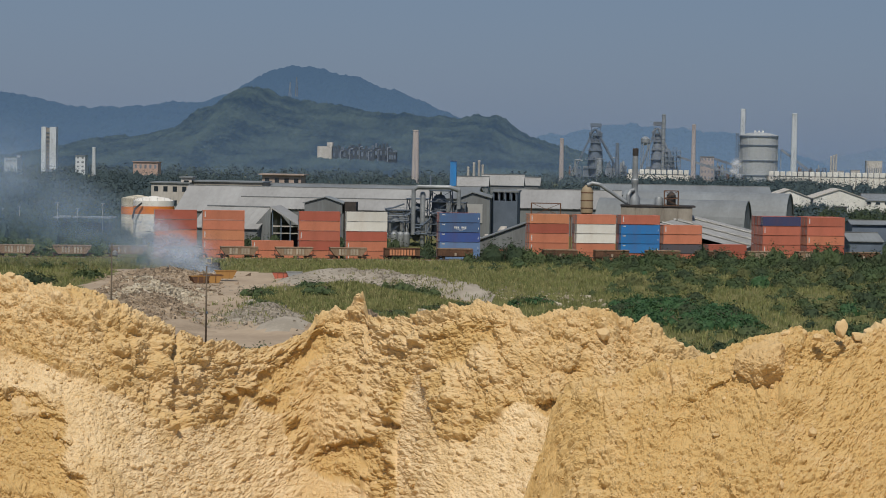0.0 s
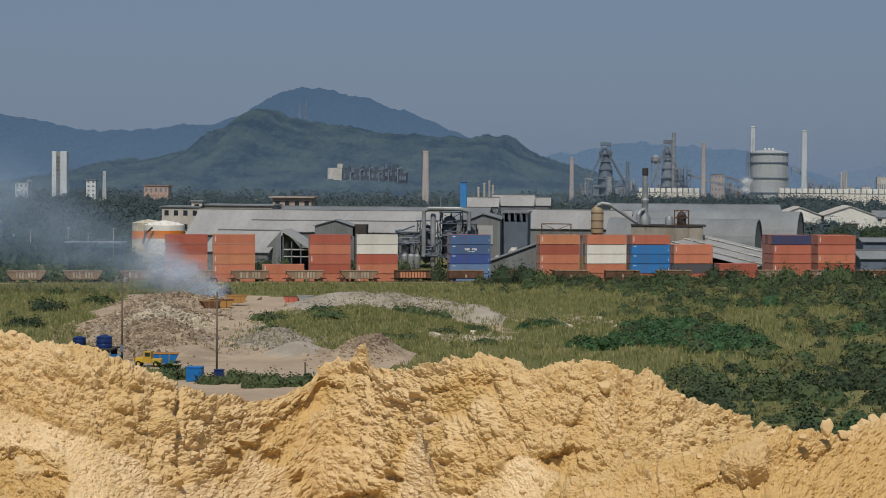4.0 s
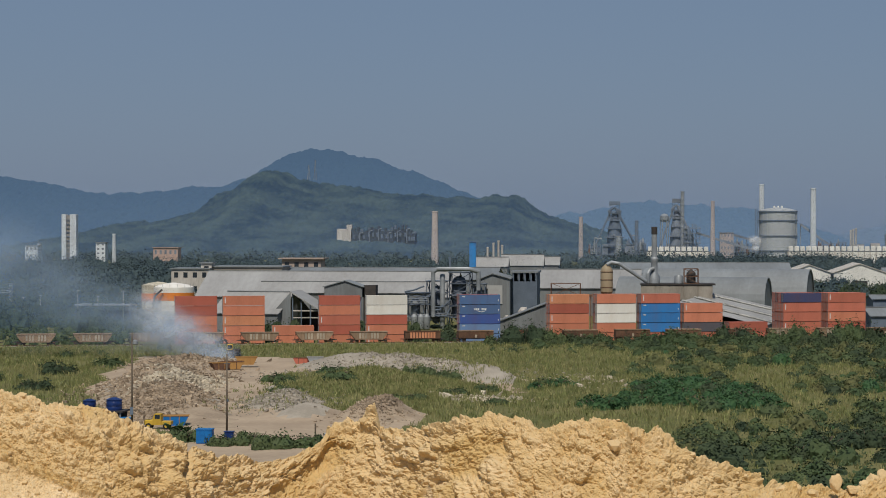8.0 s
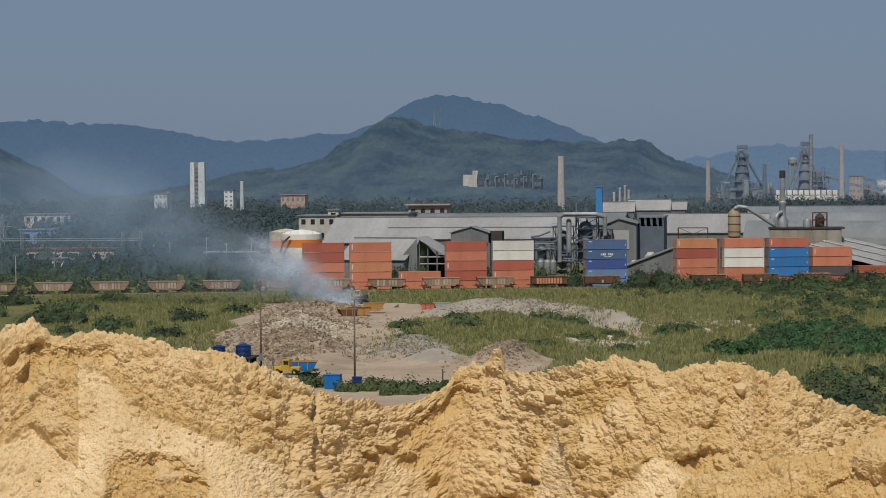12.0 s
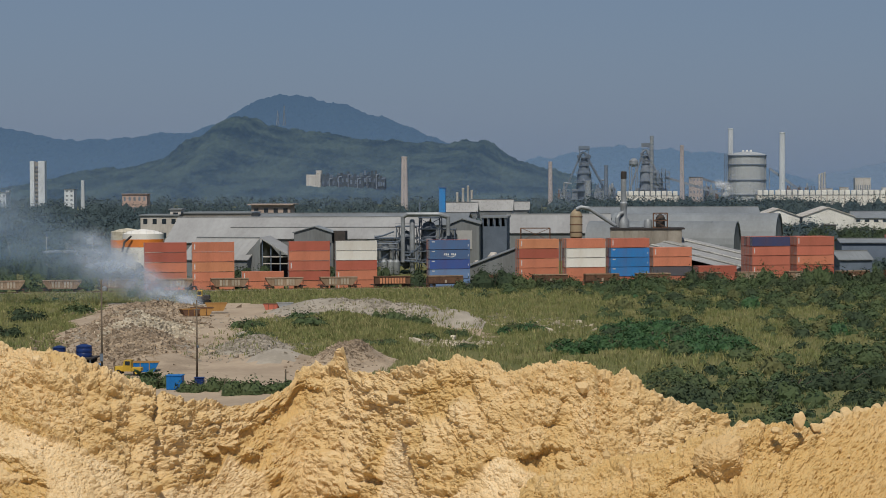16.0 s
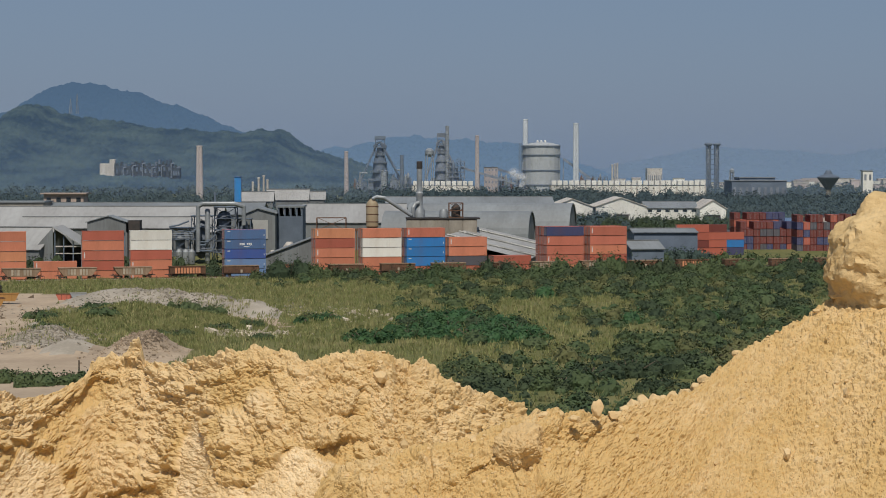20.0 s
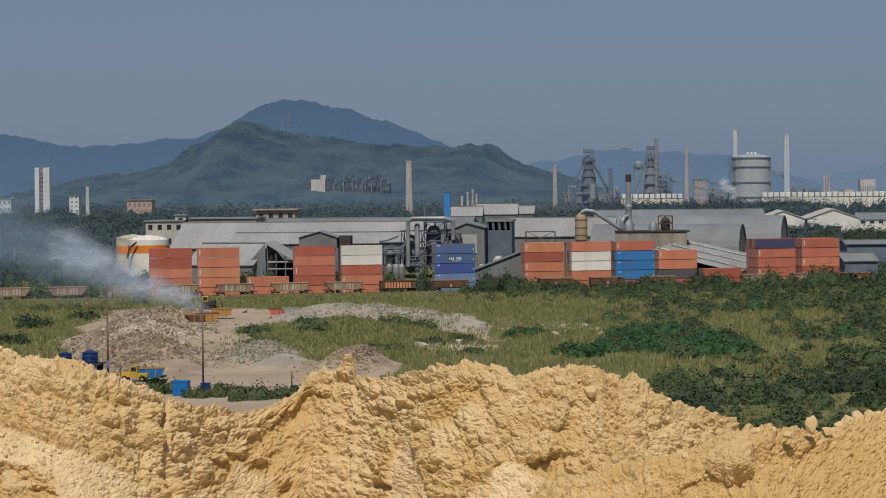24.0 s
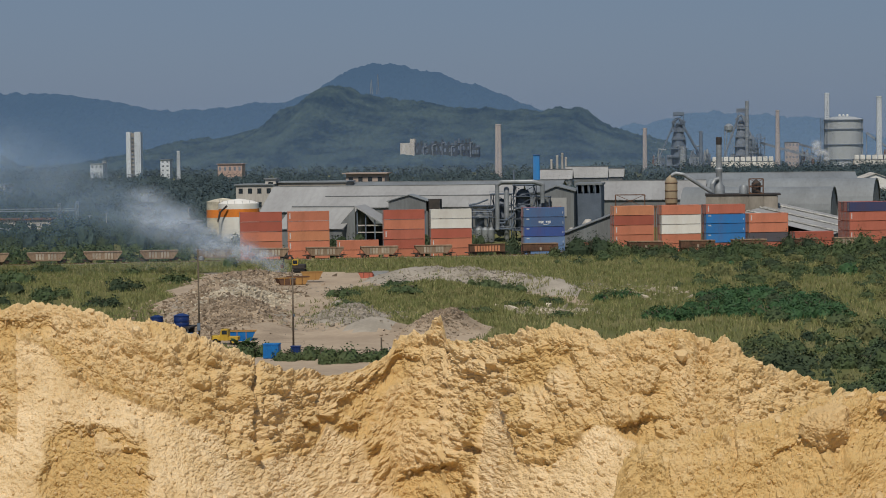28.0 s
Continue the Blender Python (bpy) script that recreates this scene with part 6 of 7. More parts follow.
def mast(x, y, z0, z1, w, label, arms=True):
    t = thing("lattice_mast", None, label, "mast")
    bm = B()
    for k in range(4):
        sx, sy = (-1, 1)[k % 2] * w, (-1, 1)[k // 2] * w
        beam(bm, (x + sx, y + sy, z0), (x + sx * 0.15, y + sy * 0.15, z1), w * 0.09, 4)
    n = 8
    for k in range(n):
        f = 1 - 0.85 * k / n
        z = z0 + (z1 - z0) * k / n
        g = 1 - 0.85 * (k + 1) / n
        zz = z0 + (z1 - z0) * (k + 1) / n
        beam(bm, (x - w * f, y - w * f, z), (x + w * g, y - w * g, zz), w * 0.06, 4)
        beam(bm, (x + w * f, y - w * f, z), (x - w * g, y - w * g, zz), w * 0.06, 4)
        beam(bm, (x - w * f, y - w * f, z), (x + w * f, y - w * f, z), w * 0.06, 4)
    part("tower_body", bm, STEELLT, t)
    if arms:
        for f, r in ((0.72, 2.0), (0.85, 1.7), (0.96, 1.3)):
            z = z0 + (z1 - z0) * f
            bm = B()
            beam(bm, (x - r * w, y, z), (x + r * w, y, z), w * 0.08, 4)
            part("cross_arm", bm, STEELLT, t)


mast(-326.5, 900, -1, 17.5, 2.0, "grey lattice power pylon beyond the line")
for x, z in ((-457, 124), (-448, 131)):
    mast(x, 2985, 104, z, 1.8, "pale radio mast on the wooded hilltop", False)


def substation():
    t = thing("substation_gantry", None, "grey steel substation gantry with tall posts", "gantry")
    for x, h in ((-292, 12), (-283, 12.4), (-275, 7.5), (-256, 7.5), (-243, 12), (-236, 12.5)):
        bm = B()
        lattice(bm, x, x + 0.9, 800, 800.9, -1, h, 8, 0.1)
        part("post", bm, STEELLT, t)
    for z in (9.0, 9.8):
        bm = B()
        beam(bm, (-292, 800.4, z), (-236, 800.4, z), 0.22, 4)
        part("cross_beam", bm, STEELLT, t)


substation()
for i, (x, y, h) in enumerate(((-213, 760, 9), (-222, 770, 8), (-198, 755, 11), (-190, 752, 9), (-180, 748, 11), (-236, 700, 9), (-228, 640, 9))):
    t = thing("light_pole", None, "slim pale pole beside the line", "pole", "poles along the line")
    bm = B()
    tube(bm, x, y, -1.4, h, 0.16, 0.1, 8)
    part("pole", bm, PALECONC, t)
    bm = B()
    box(bm, x - 0.7, x + 0.7, y - 0.2, y + 0.2, h, h + 0.3)
    part("lamp_head", bm, STEELLT, t)
# platform canopy by the tanks
t = thing("loading_canopy", None, "dark loading canopy on posts beside the tanks", "canopy")
bm = B()
box(bm, -196, -176, 742, 752, 6.2, 6.7)
part("canopy_roof", bm, STEELLT, t)
for x in (-195.5, -189, -182.5, -176.5):
    bm = B()
    box(bm, x, x + 0.3, 742.3, 742.6, -1.2, 6.2)
    part("post", bm, STEELDK, t)
bm = B()
box(bm, -195, -177, 750, 751.5, -1.2, 4.5)
part("back_wall", bm, BLACK, t)
# far town: small pale roofs on the plain
rnd = random.Random(33)
for i in range(70):
    x = rnd.uniform(250, 760)
    y = rnd.uniform(2500, 3600)
    w = rnd.uniform(10, 30)
    t = thing("town_building", None, "small pale building of the far town", "building", "far town")
    bm = B()
    h = rnd.uniform(6, 14)
    box(bm, x, x + w, y, y + 12, -1, h)
    part("wall", bm, rnd.choice((PALECONC, WHITEWALL, BRICKISH, PALECONC)), t)
    bm = B()
    box(bm, x - 0.5, x + w + 0.5, y - 0.5, y + 12.5, h, h + 0.6)
    part("roof", bm, rnd.choice((ROOF, BRICKISH, PALECONC)), t)


# ---- vegetation ----
def leaves(centres, sizes, gen, out):
    """Four-cornered leaf clumps at the centres, spread flat over the crown: they face roughly along out."""
    n = len(centres)
    face = out + gen.normal(0, 0.45, (n, 3))
    face /= np.linalg.norm(face, axis=1)[:, None] + 1e-9
    a = gen.normal(size=(n, 3))
    a -= (a * face).sum(1)[:, None] * face
    a /= np.linalg.norm(a, axis=1)[:, None] + 1e-9
    b = np.cross(face, a)
    s = sizes[:, None]
    w = gen.uniform(0.5, 0.9, (n, 1))
    v = np.stack([centres - a * s, centres + b * s * w, centres + a * s, centres - b * s * w * gen.uniform(0.6, 1.1, (n, 1))], 1)
    return v.reshape(-1, 3), np.arange(4 * n).reshape(n, 4)


def crown_points(gen, x, y, z, r, h, n):
    """Points of many crowns at once and the way outward at each: n per crown, near the skin of lumpy domes."""
    m = len(x)
    d = gen.normal(size=(m, n, 3))
    d /= np.linalg.norm(d, axis=2)[:, :, None]
    d[:, :, 2] = np.abs(d[:, :, 2]) * 1.15 - 0.15
    rad = gen.uniform(0.55, 1.0, (m, n, 1)) ** 0.5
    ph = x[:, None, None] * 1.7
    lump = 1 + 0.26 * np.sin(d[:, :, :1] * 5 + ph) * np.cos(d[:, :, 1:2] * 4 + y[:, None, None]) + 0.14 * np.sin(d[:, :, :1] * 11 - ph) * np.cos(d[:, :, 2:3] * 10 + ph)
    p = d * rad * lump * np.stack([r, r, h], 1)[:, None, :]
    return (p + np.stack([x, y, z], 1)[:, None, :]).reshape(-1, 3), (d + np.array([0, 0, 0.25])).reshape(-1, 3)


def hearts(gen, x, y, z, r, h, rows=4, cols=9):
    """A low lumpy dome inside each crown, so that no light shows through: corners and four-cornered faces."""
    m = len(x)
    a, b = np.linspace(0, 1, rows + 1) * math.pi / 2, np.arange(cols) * 2 * math.pi / cols
    T, Q = np.meshgrid(a, b, indexing="ij")
    k = gen.uniform(0.72, 1.0, (m, rows + 1, cols))
    v = np.stack([np.cos(T) * np.cos(Q) * k * r[:, None, None], np.cos(T) * np.sin(Q) * k * r[:, None, None], np.sin(T) * k * h[:, None, None]], -1) * 0.80
    v = v + np.stack([x, y, z], 1)[:, None, None, :]
    i = (np.arange(rows)[:, None] * cols + np.arange(cols)[None]).ravel()
    j = (np.arange(rows)[:, None] * cols + (np.arange(cols)[None] + 1) % cols).ravel()
    f = np.stack([i, j, j + cols, i + cols], 1)
    n = (rows + 1) * cols
    return v.reshape(-1, 3), (np.arange(m)[:, None, None] * n + f[None]).reshape(-1, 4), len(f)


def thicket(name, x, y, r, h, n, leaf, mats, pick, label, seed, lift=0.0, kind="stuff", category="bushes"):
    gen = np.random.default_rng(seed)
    z = ground_z(x, y) + lift
    p, out = crown_points(gen, x, y, z, r, h, n)
    s = np.repeat(leaf, n) * gen.uniform(0.6, 1.25, len(p))
    v, f = leaves(p, s, gen, out)
    hv, hf, k = hearts(gen, x, y, z, r, h)
    ob = raw(name, np.concatenate([v, hv]), np.concatenate([f, hf + len(v)]), mats, np.concatenate([np.repeat(pick, n), np.repeat(pick, k)]))
    return tagged(ob, label, category, kind=kind)


def scatter(seed, n, x0, x1, y0, y1, keep):
    gen = np.random.default_rng(seed)
    x, y = gen.uniform(x0, x1, n), gen.uniform(y0, y1, n)
    ok = keep(x, y, gen)
    return x[ok], y[ok], gen


def bank_green(x, y):
    """The grassy bank between the yard's road and the gravel bank."""
    return np.exp(-((x + 49) / 17) ** 2 - ((y - 432) / 40) ** 2)


def dense(x, y):
    """How thickly bushes grow: more to the right, towards the railway and on the left beyond the yard."""
    right = smooth(-14, 28, x) * 0.98 + 0.55 * smooth(-95, -35, y - rail_y(x)) * smooth(-70, -20, x)
    left = smooth(-118, -135, x) * 0.5
    near = 0.25 * (1 - smooth(300, 360, y)) * smooth(0, 40, x)
    near = near + 0.9 * smooth(4, 20, x) * (1 - smooth(330, 352, y)) + 0.7 * smooth(16, 32, x) * (1 - smooth(345, 385, y)) + 0.35 * smooth(34, 50, x)
    glade = 0 * x
    for cx, cy, rx, ry in GLADES:
        glade = np.maximum(glade, np.exp(-((x - cx) / rx) ** 4 - ((y - cy) / ry) ** 4))
    wild = smooth(-0.16, 0.10, fbm(x / 24.0, y / 42.0, 61, 3) + 0.55 * (right + near - 0.6))
    return np.clip((right + left + near) * (0.12 + 0.95 * wild), 0, 1) * (1 - 0.94 * np.clip(glade * (1.25 + 0.9 * fbm(x / 7.0, y / 14.0, 63, 2)), 0, 1))


# grassy clearings in the scrub: centre, half-widths
GLADES = ((30, 395, 9, 22), (10, 372, 17, 15), (20, 500, 11, 22), (42, 512, 12, 16), (-13, 427, 8, 24), (31, 425, 7, 12), (-14, 560, 14, 20), (28, 560, 10, 10))


def field_bush(x, y, gen):
    open_ = yard(x, y) < 0.3
    track_ = np.abs(y - rail_y(x)) > 5.0
    wedge = (np.abs(x) < 0.40 * y) & ((x > -30) | (y < rail_y(x) - 24))
    return open_ & wedge & track_ & (y < rail_y(x) - 4) & (gen.random(len(x)) < dense(x, y) * (1 - 0.75 * bank_green(x, y)))


x, y, gen = scatter(1, 9000, -240, 160, 236, 660, field_bush)
r = gen.uniform(0.6, 1.5, len(x))
h = r * gen.uniform(0.6, 1.2, len(x))
pick = gen.choice(4, len(x), p=(0.5, 0.28, 0.2, 0.02))
thicket("scrub_bushes", x, y, r, h, 46, 0.125 + 0.04 * r, [LEAF_A, LEAF_D, LEAF_C, LEAF_B], pick, "low tangled green scrub covering the plain", 2)
x, y, gen = scatter(21, 2600, -240, 160, 240, 640, field_bush)
r = gen.uniform(1.6, 3.6, len(x))
h = r * gen.uniform(0.7, 1.1, len(x))
pick = gen.choice(4, len(x), p=(0.56, 0.30, 0.12, 0.02))
thicket("tall_scrub", x, y, r, h, 200, 0.15 + 0.04 * r, [LEAF_A, LEAF_D, LEAF_C, LEAF_B], pick, "rounded green bushes standing over the scrub", 22)


def grassland(seed, n, x0, x1, y0, y1, keep, height, name, label, mats):
    x, y, gen = scatter(seed, n, x0, x1, y0, y1, keep)
    k = 7
    m = len(x)
    bx = np.repeat(x, k) + gen.normal(0, 0.35, m * k)
    by = np.repeat(y, k) + gen.normal(0, 0.35, m * k)
    bz = ground_z(bx, by) - 0.05
    hh = gen.uniform(0.5, 1.25, m * k) * height
    lean = gen.normal(0, 0.32, (m * k, 2))
    w = gen.uniform(0.035, 0.085, m * k)
    ang = gen.uniform(0, math.pi, m * k)
    dx, dy = np.cos(ang) * w, np.sin(ang) * w
    base = np.stack([bx, by, bz], 1)
    mid = base + np.stack([lean[:, 0] * hh * 0.4, lean[:, 1] * hh * 0.4, hh * 0.6], 1)
    tip = base + np.stack([lean[:, 0] * hh, lean[:, 1] * hh, hh], 1)
    side = np.stack([dx, dy, 0 * dx], 1)
    v = np.stack([base - side, base + side, mid + side * 0.8, tip, mid - side * 0.8], 1).reshape(-1, 3)
    i = np.arange(m * k) * 5
    f = np.concatenate([np.stack([i, i + 1, i + 2, i + 4], 1), np.stack([i + 4, i + 2, i + 3, i + 3], 1)[:, :4]])
    quad, tri = f[:m * k], f[m * k:, :3]
    pick = np.repeat((gen.random(m) < 0.55).astype(int), k)
    faces = np.concatenate([quad[:, [0, 1, 2]], quad[:, [0, 2, 3]], tri])
    ob = raw(name, v, faces, mats, np.concatenate([pick, pick, pick]))
    return tagged(ob, label, "grass", kind="stuff")


GRASS_B = surface("green_grass", (0.15, 0.17, 0.065), (0.19, 0.20, 0.078), rough=0.9, scale=0.06, fine=0.5, bump=0, vary=0, island=0.3, coords="World", spec=0.1)
grassland(3, 48000, -220, 130, 240, 655, lambda x, y, g: (yard(x, y) < 0.4) & (np.abs(x) < 0.34 * y) & (y < rail_y(x) - 3) & (g.random(len(x)) < 1.2 - dense(x, y)), 1.0, "field_grass", "tall yellow-green grass between the bushes", [GRASS, GRASS_B])
grassland(4, 9000, -80, -15, 375, 500, lambda x, y, g: g.random(len(x)) < bank_green(x, y) * 1.1, 0.8, "bank_grass", "rough grass on the low bank beside the yard", [GRASS, GRASS_B])


def shrub(name, x, y, r, h, n, leaf, material, label, seed, stems=5):
    """One bush: bent stems and a crown of many leaf clumps."""
    gen = np.random.default_rng(seed)
    z = float(ground_z(np.array([x]), np.array([y]))[0])
    t = thing(name, None, label, "bush", "single bushes")
    m = 7
    lx, ly = x + gen.normal(0, r * 0.5, m), y + gen.normal(0, r * 0.4, m)
    lr = r * gen.uniform(0.45, 0.75, m)
    lh = h * gen.uniform(0.45, 0.9, m)
    p, out = crown_points(gen, lx, ly, np.full(m, z), lr, lh, n // m)
    v, f = leaves(p, gen.uniform(0.6, 1.3, len(p)) * leaf, gen, out)
    hv, hf, k = hearts(gen, lx, ly, np.full(m, z), lr, lh, 4, 10)
    crown = raw("crown", np.concatenate([v, hv]), np.concatenate([f, hf + len(v)]), [material])
    crown.parent = t
    for i in range(stems):
        bm = B()
        q = Vector((x + gen.normal(0, r * 0.35), y + gen.normal(0, r * 0.3), z + h * 0.55))
        beam(bm, (x + gen.normal(0, 0.3), y + gen.normal(0, 0.3), z - 0.1), q, 0.07, 5)
        part("stem", bm, WOOD, t)
    return t


rnd = random.Random(44)
for i, (x, y, r, h) in enumerate(((1, 404, 3.4, 3.4), (0, 418, 3.4, 3.2), (7, 407, 3.8, 3.6), (13, 402, 4.0, 3.5), (19, 401, 3.8, 3.3), (24, 402, 3.2, 2.8), (8, 422, 4.4, 3.8), (15, 418, 4.6, 3.8), (21, 416, 4.2, 3.4), (12, 438, 4.8, 3.9), (19, 436, 4.4, 3.4), (5, 437, 4.2, 3.6), (10, 453, 4.4, 3.6), (3, 450, 3.6, 3.2), (-7, 393, 3.0, 3.6), (-4, 396, 2.4, 2.9), (-9, 398, 2.2, 2.6), (-17, 452, 2.4, 2.2), (-21, 440, 1.8, 1.8))):
    shrub("broadleaf_shrub", x, y, r, h, 1500, 0.22, LEAF_B, "bright green broad-leaved shrub in the scrub", 60 + i)
for i, (x, y, r, h) in enumerate(((34, 330, 5.5, 4.6), (41, 338, 4.6, 3.6), (28, 326, 4.2, 3.0), (48, 352, 4.5, 3.4), (22, 312, 3.6, 2.6), (36, 308, 4, 2.6))):
    shrub("thorn_bush", x, y, r, h, 1900, 0.20, LEAF_D, "large dark tangled thorn bush", 80 + i)
for i, (x, y, r, h) in enumerate(((51, 352, 4, 3), (56, 362, 4.5, 3.4), (61, 376, 4, 3), (66, 392, 4, 3))):
    shrub("dry_bush", x, y, r, h, 700, 0.26, LEAF_C, "brownish half-dry bush at the field edge", 240 + i)
rl = random.Random(8)
for i in range(34):
    x = -40 + i * 5.6 + rl.uniform(-2, 2)
    shrub("lineside_bush", x, rail_y(x) - rl.uniform(7, 22), rl.uniform(2.5, 4.6), rl.uniform(2.4, 4.6), 900, 0.25, (LEAF_A, LEAF_D, LEAF_A)[i % 3], "dense green bush growing up beside the railway", 300 + i, 3)
for i, (x, y, r, h) in enumerate(((-33, 621, 6.5, 6.2), (-27, 624, 5, 4.6), (11, 628, 4, 4.6), (27, 632, 5.2, 6.4), (44, 628, 5.5, 6.5), (57, 634, 6, 7.2), (66, 636, 4.5, 6.2), (36, 620, 5, 4.2), (5, 618, 4, 3.8), (75, 640, 5.5, 5), (88, 642, 6, 4.8), (103, 646, 6.5, 5.2), (119, 650, 7, 6), (135, 652, 7, 6.4), (-16, 618, 4, 3), (51, 618, 5, 4))):
    shrub("lineside_bush", x, y, r, h * 1.35, 1500, 0.30, LEAF_A if i % 3 else LEAF_D, "dense green bush growing up beside the railway", 100 + i)
for i, (x, y, r, h) in enumerate(((-61, 455, 4, 3.4), (-66, 462, 4.2, 3.4), (-45, 452, 3.4, 3.6), (-41, 458, 3, 3), (-72, 440, 3.4, 2.6), (-75, 452, 3, 2.2), (-58, 425, 3.4, 2.2), (-53, 462, 2.4, 2.2), (-68, 415, 2.4, 1.8), (-31, 432, 2.4, 2.0), (-36, 420, 2.4, 1.6), (-43, 405, 3, 1.6), (-26, 402, 2.8, 1.6), (-20, 452, 2, 2.2))):
    shrub("bank_bush", x, y, r, h, 800, 0.2, LEAF_A, "low green bush on the bank beside the yard", 140 + i)
for i, (x, y, r, h) in enumerate(((-158, 470, 6, 4.5), (-168, 505, 6, 4), (-150, 430, 4, 3.4), (-142, 455, 4, 3), (-178, 450, 7, 5), (-185, 490, 6, 5), (-130, 480, 4, 3), (-126, 505, 4, 3.4), (-193, 540, 6, 4), (-172, 552, 5, 3.5), (-205, 520, 6, 5), (-160, 415, 4, 3), (-122, 430, 3.5, 2.6))):
    shrub("field_bush", x, y, r, h, 1200, 0.28, LEAF_A if i % 2 else LEAF_D, "rounded bush in the meadow beyond the yard", 160 + i)
for i, (x, y, r, h) in enumerate(((-58, 322, 2.6, 3.0), (-54, 318, 3.2, 3.4), (-50, 320, 2.8, 2.8), (-46, 317, 2.4, 2.2), (-69, 326, 2.2, 3.0), (-71, 332, 1.6, 2.4), (-62, 320, 2.0, 2.4))):
    shrub("yard_weed", x, y, r, h, 500, 0.22, LEAF_A, "clump of long green weeds at the yard's edge", 190 + i)


# ---- woods beyond the railway ----
def wood(name, seed, n, x0, x1, y0, y1, keep, r0, r1, leaf, material, label, per=46):
    x, y, gen = scatter(seed, n, x0, x1, y0, y1, keep)
    r = gen.uniform(r0, r1, len(x))
    h = r * gen.uniform(0.8, 1.15, len(x))
    per = int(per * 0.5)
    p, o1 = crown_points(gen, x, y, ground_z(x, y) + r * 0.7, r, h, per)
    q, o2 = crown_points(gen, x, y, ground_z(x, y), r * 0.8, r * 0.8, per // 3)
    p = np.concatenate([p, q])
    v, f = leaves(p, gen.uniform(0.6, 1.3, len(p)) * leaf * 0.9, gen, np.concatenate([o1, o2]))
    hv, hf, k = hearts(gen, x, y, ground_z(x, y) - 0.5, r * 0.95, h + r * 0.7 + 0.5)
    ob = raw(name, np.concatenate([v, hv]), np.concatenate([f, hf + len(v)]), [material])
    return tagged(ob, label, "trees", kind="stuff")


inside = lambda x, y, g: (np.abs(x + 0.03 * y) < 0.38 * y)
# scrub just behind the containers
wood("yard_trees", 11, 420, -260, -60, 690, 790, lambda x, y, g: (y > rail_y(x) + 45) & (y < 700 + 70 * (x < -185)), 2.0, 4.0, 0.36, LEAF_D, "dark trees between the sheds and the line", 100)
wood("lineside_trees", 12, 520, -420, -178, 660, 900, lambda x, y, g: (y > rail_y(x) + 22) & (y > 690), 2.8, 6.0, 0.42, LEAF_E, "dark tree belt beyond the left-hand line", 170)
wood("meadow_scrub", 13, 700, -330, -150, 560, 700, lambda x, y, g: (y > rail_y(x) + 8) & (x < -0.0 - 0.2 * y), 0.9, 2.4, 0.45, LEAF_A, "low scrub behind the goods train")
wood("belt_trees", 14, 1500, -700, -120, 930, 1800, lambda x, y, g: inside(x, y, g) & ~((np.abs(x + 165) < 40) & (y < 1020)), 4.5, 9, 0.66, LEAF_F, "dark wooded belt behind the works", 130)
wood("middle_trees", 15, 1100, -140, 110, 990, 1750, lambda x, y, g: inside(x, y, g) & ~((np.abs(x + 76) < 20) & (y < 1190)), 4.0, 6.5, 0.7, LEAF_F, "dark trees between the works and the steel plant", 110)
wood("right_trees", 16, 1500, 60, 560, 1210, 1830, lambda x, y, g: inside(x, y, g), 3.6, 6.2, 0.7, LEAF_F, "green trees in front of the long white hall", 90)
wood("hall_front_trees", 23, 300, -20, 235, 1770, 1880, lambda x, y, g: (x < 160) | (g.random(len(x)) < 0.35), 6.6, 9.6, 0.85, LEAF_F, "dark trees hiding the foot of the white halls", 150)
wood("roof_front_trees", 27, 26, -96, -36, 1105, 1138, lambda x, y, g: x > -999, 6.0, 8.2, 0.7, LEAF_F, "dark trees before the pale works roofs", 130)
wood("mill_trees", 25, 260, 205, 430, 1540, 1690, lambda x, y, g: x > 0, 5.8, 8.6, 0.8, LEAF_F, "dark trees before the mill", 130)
wood("stack_scrub", 26, 420, -128, -30, 630, 690, lambda x, y, g: (y > 660 + 0.29 * x + 6) & (y < 660 + 0.29 * x + 26), 1.2, 2.8, 0.30, LEAF_D, "dark scrub growing behind the container stacks", 110)
wood("tank_trees", 24, 46, -186, -142, 690, 742, lambda x, y, g: (y > rail_y(x) + 50) & (x + 0.26 * (y - 700) < -150), 2.2, 3.6, 0.36, LEAF_D, "dark trees in front of the storage tanks", 170)
wood("depot_trees", 17, 190, 84, 190, 930, 1120, lambda x, y, g: (x < 136) | (y > 1060), 3.6, 6.0, 0.6, LEAF_D, "dark round trees by the depot", 110)
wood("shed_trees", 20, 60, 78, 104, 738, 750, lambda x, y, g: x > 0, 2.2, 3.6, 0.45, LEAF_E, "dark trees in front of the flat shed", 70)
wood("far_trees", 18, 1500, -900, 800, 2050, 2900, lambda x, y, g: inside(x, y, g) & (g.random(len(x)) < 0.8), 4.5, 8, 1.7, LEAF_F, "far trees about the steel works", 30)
wood("depot_scrub", 19, 260, 80, 200, 660, 790, lambda x, y, g: (y > rail_y(x) + 4) & (g.random(len(x)) < 0.6), 1.0, 2.4, 0.5, LEAF_A, "scrub in front of the container depot")


# ---- the yard ----
def gz(x, y):
    return float(ground_z(np.array([float(x)]), np.array([float(y)]))[0])


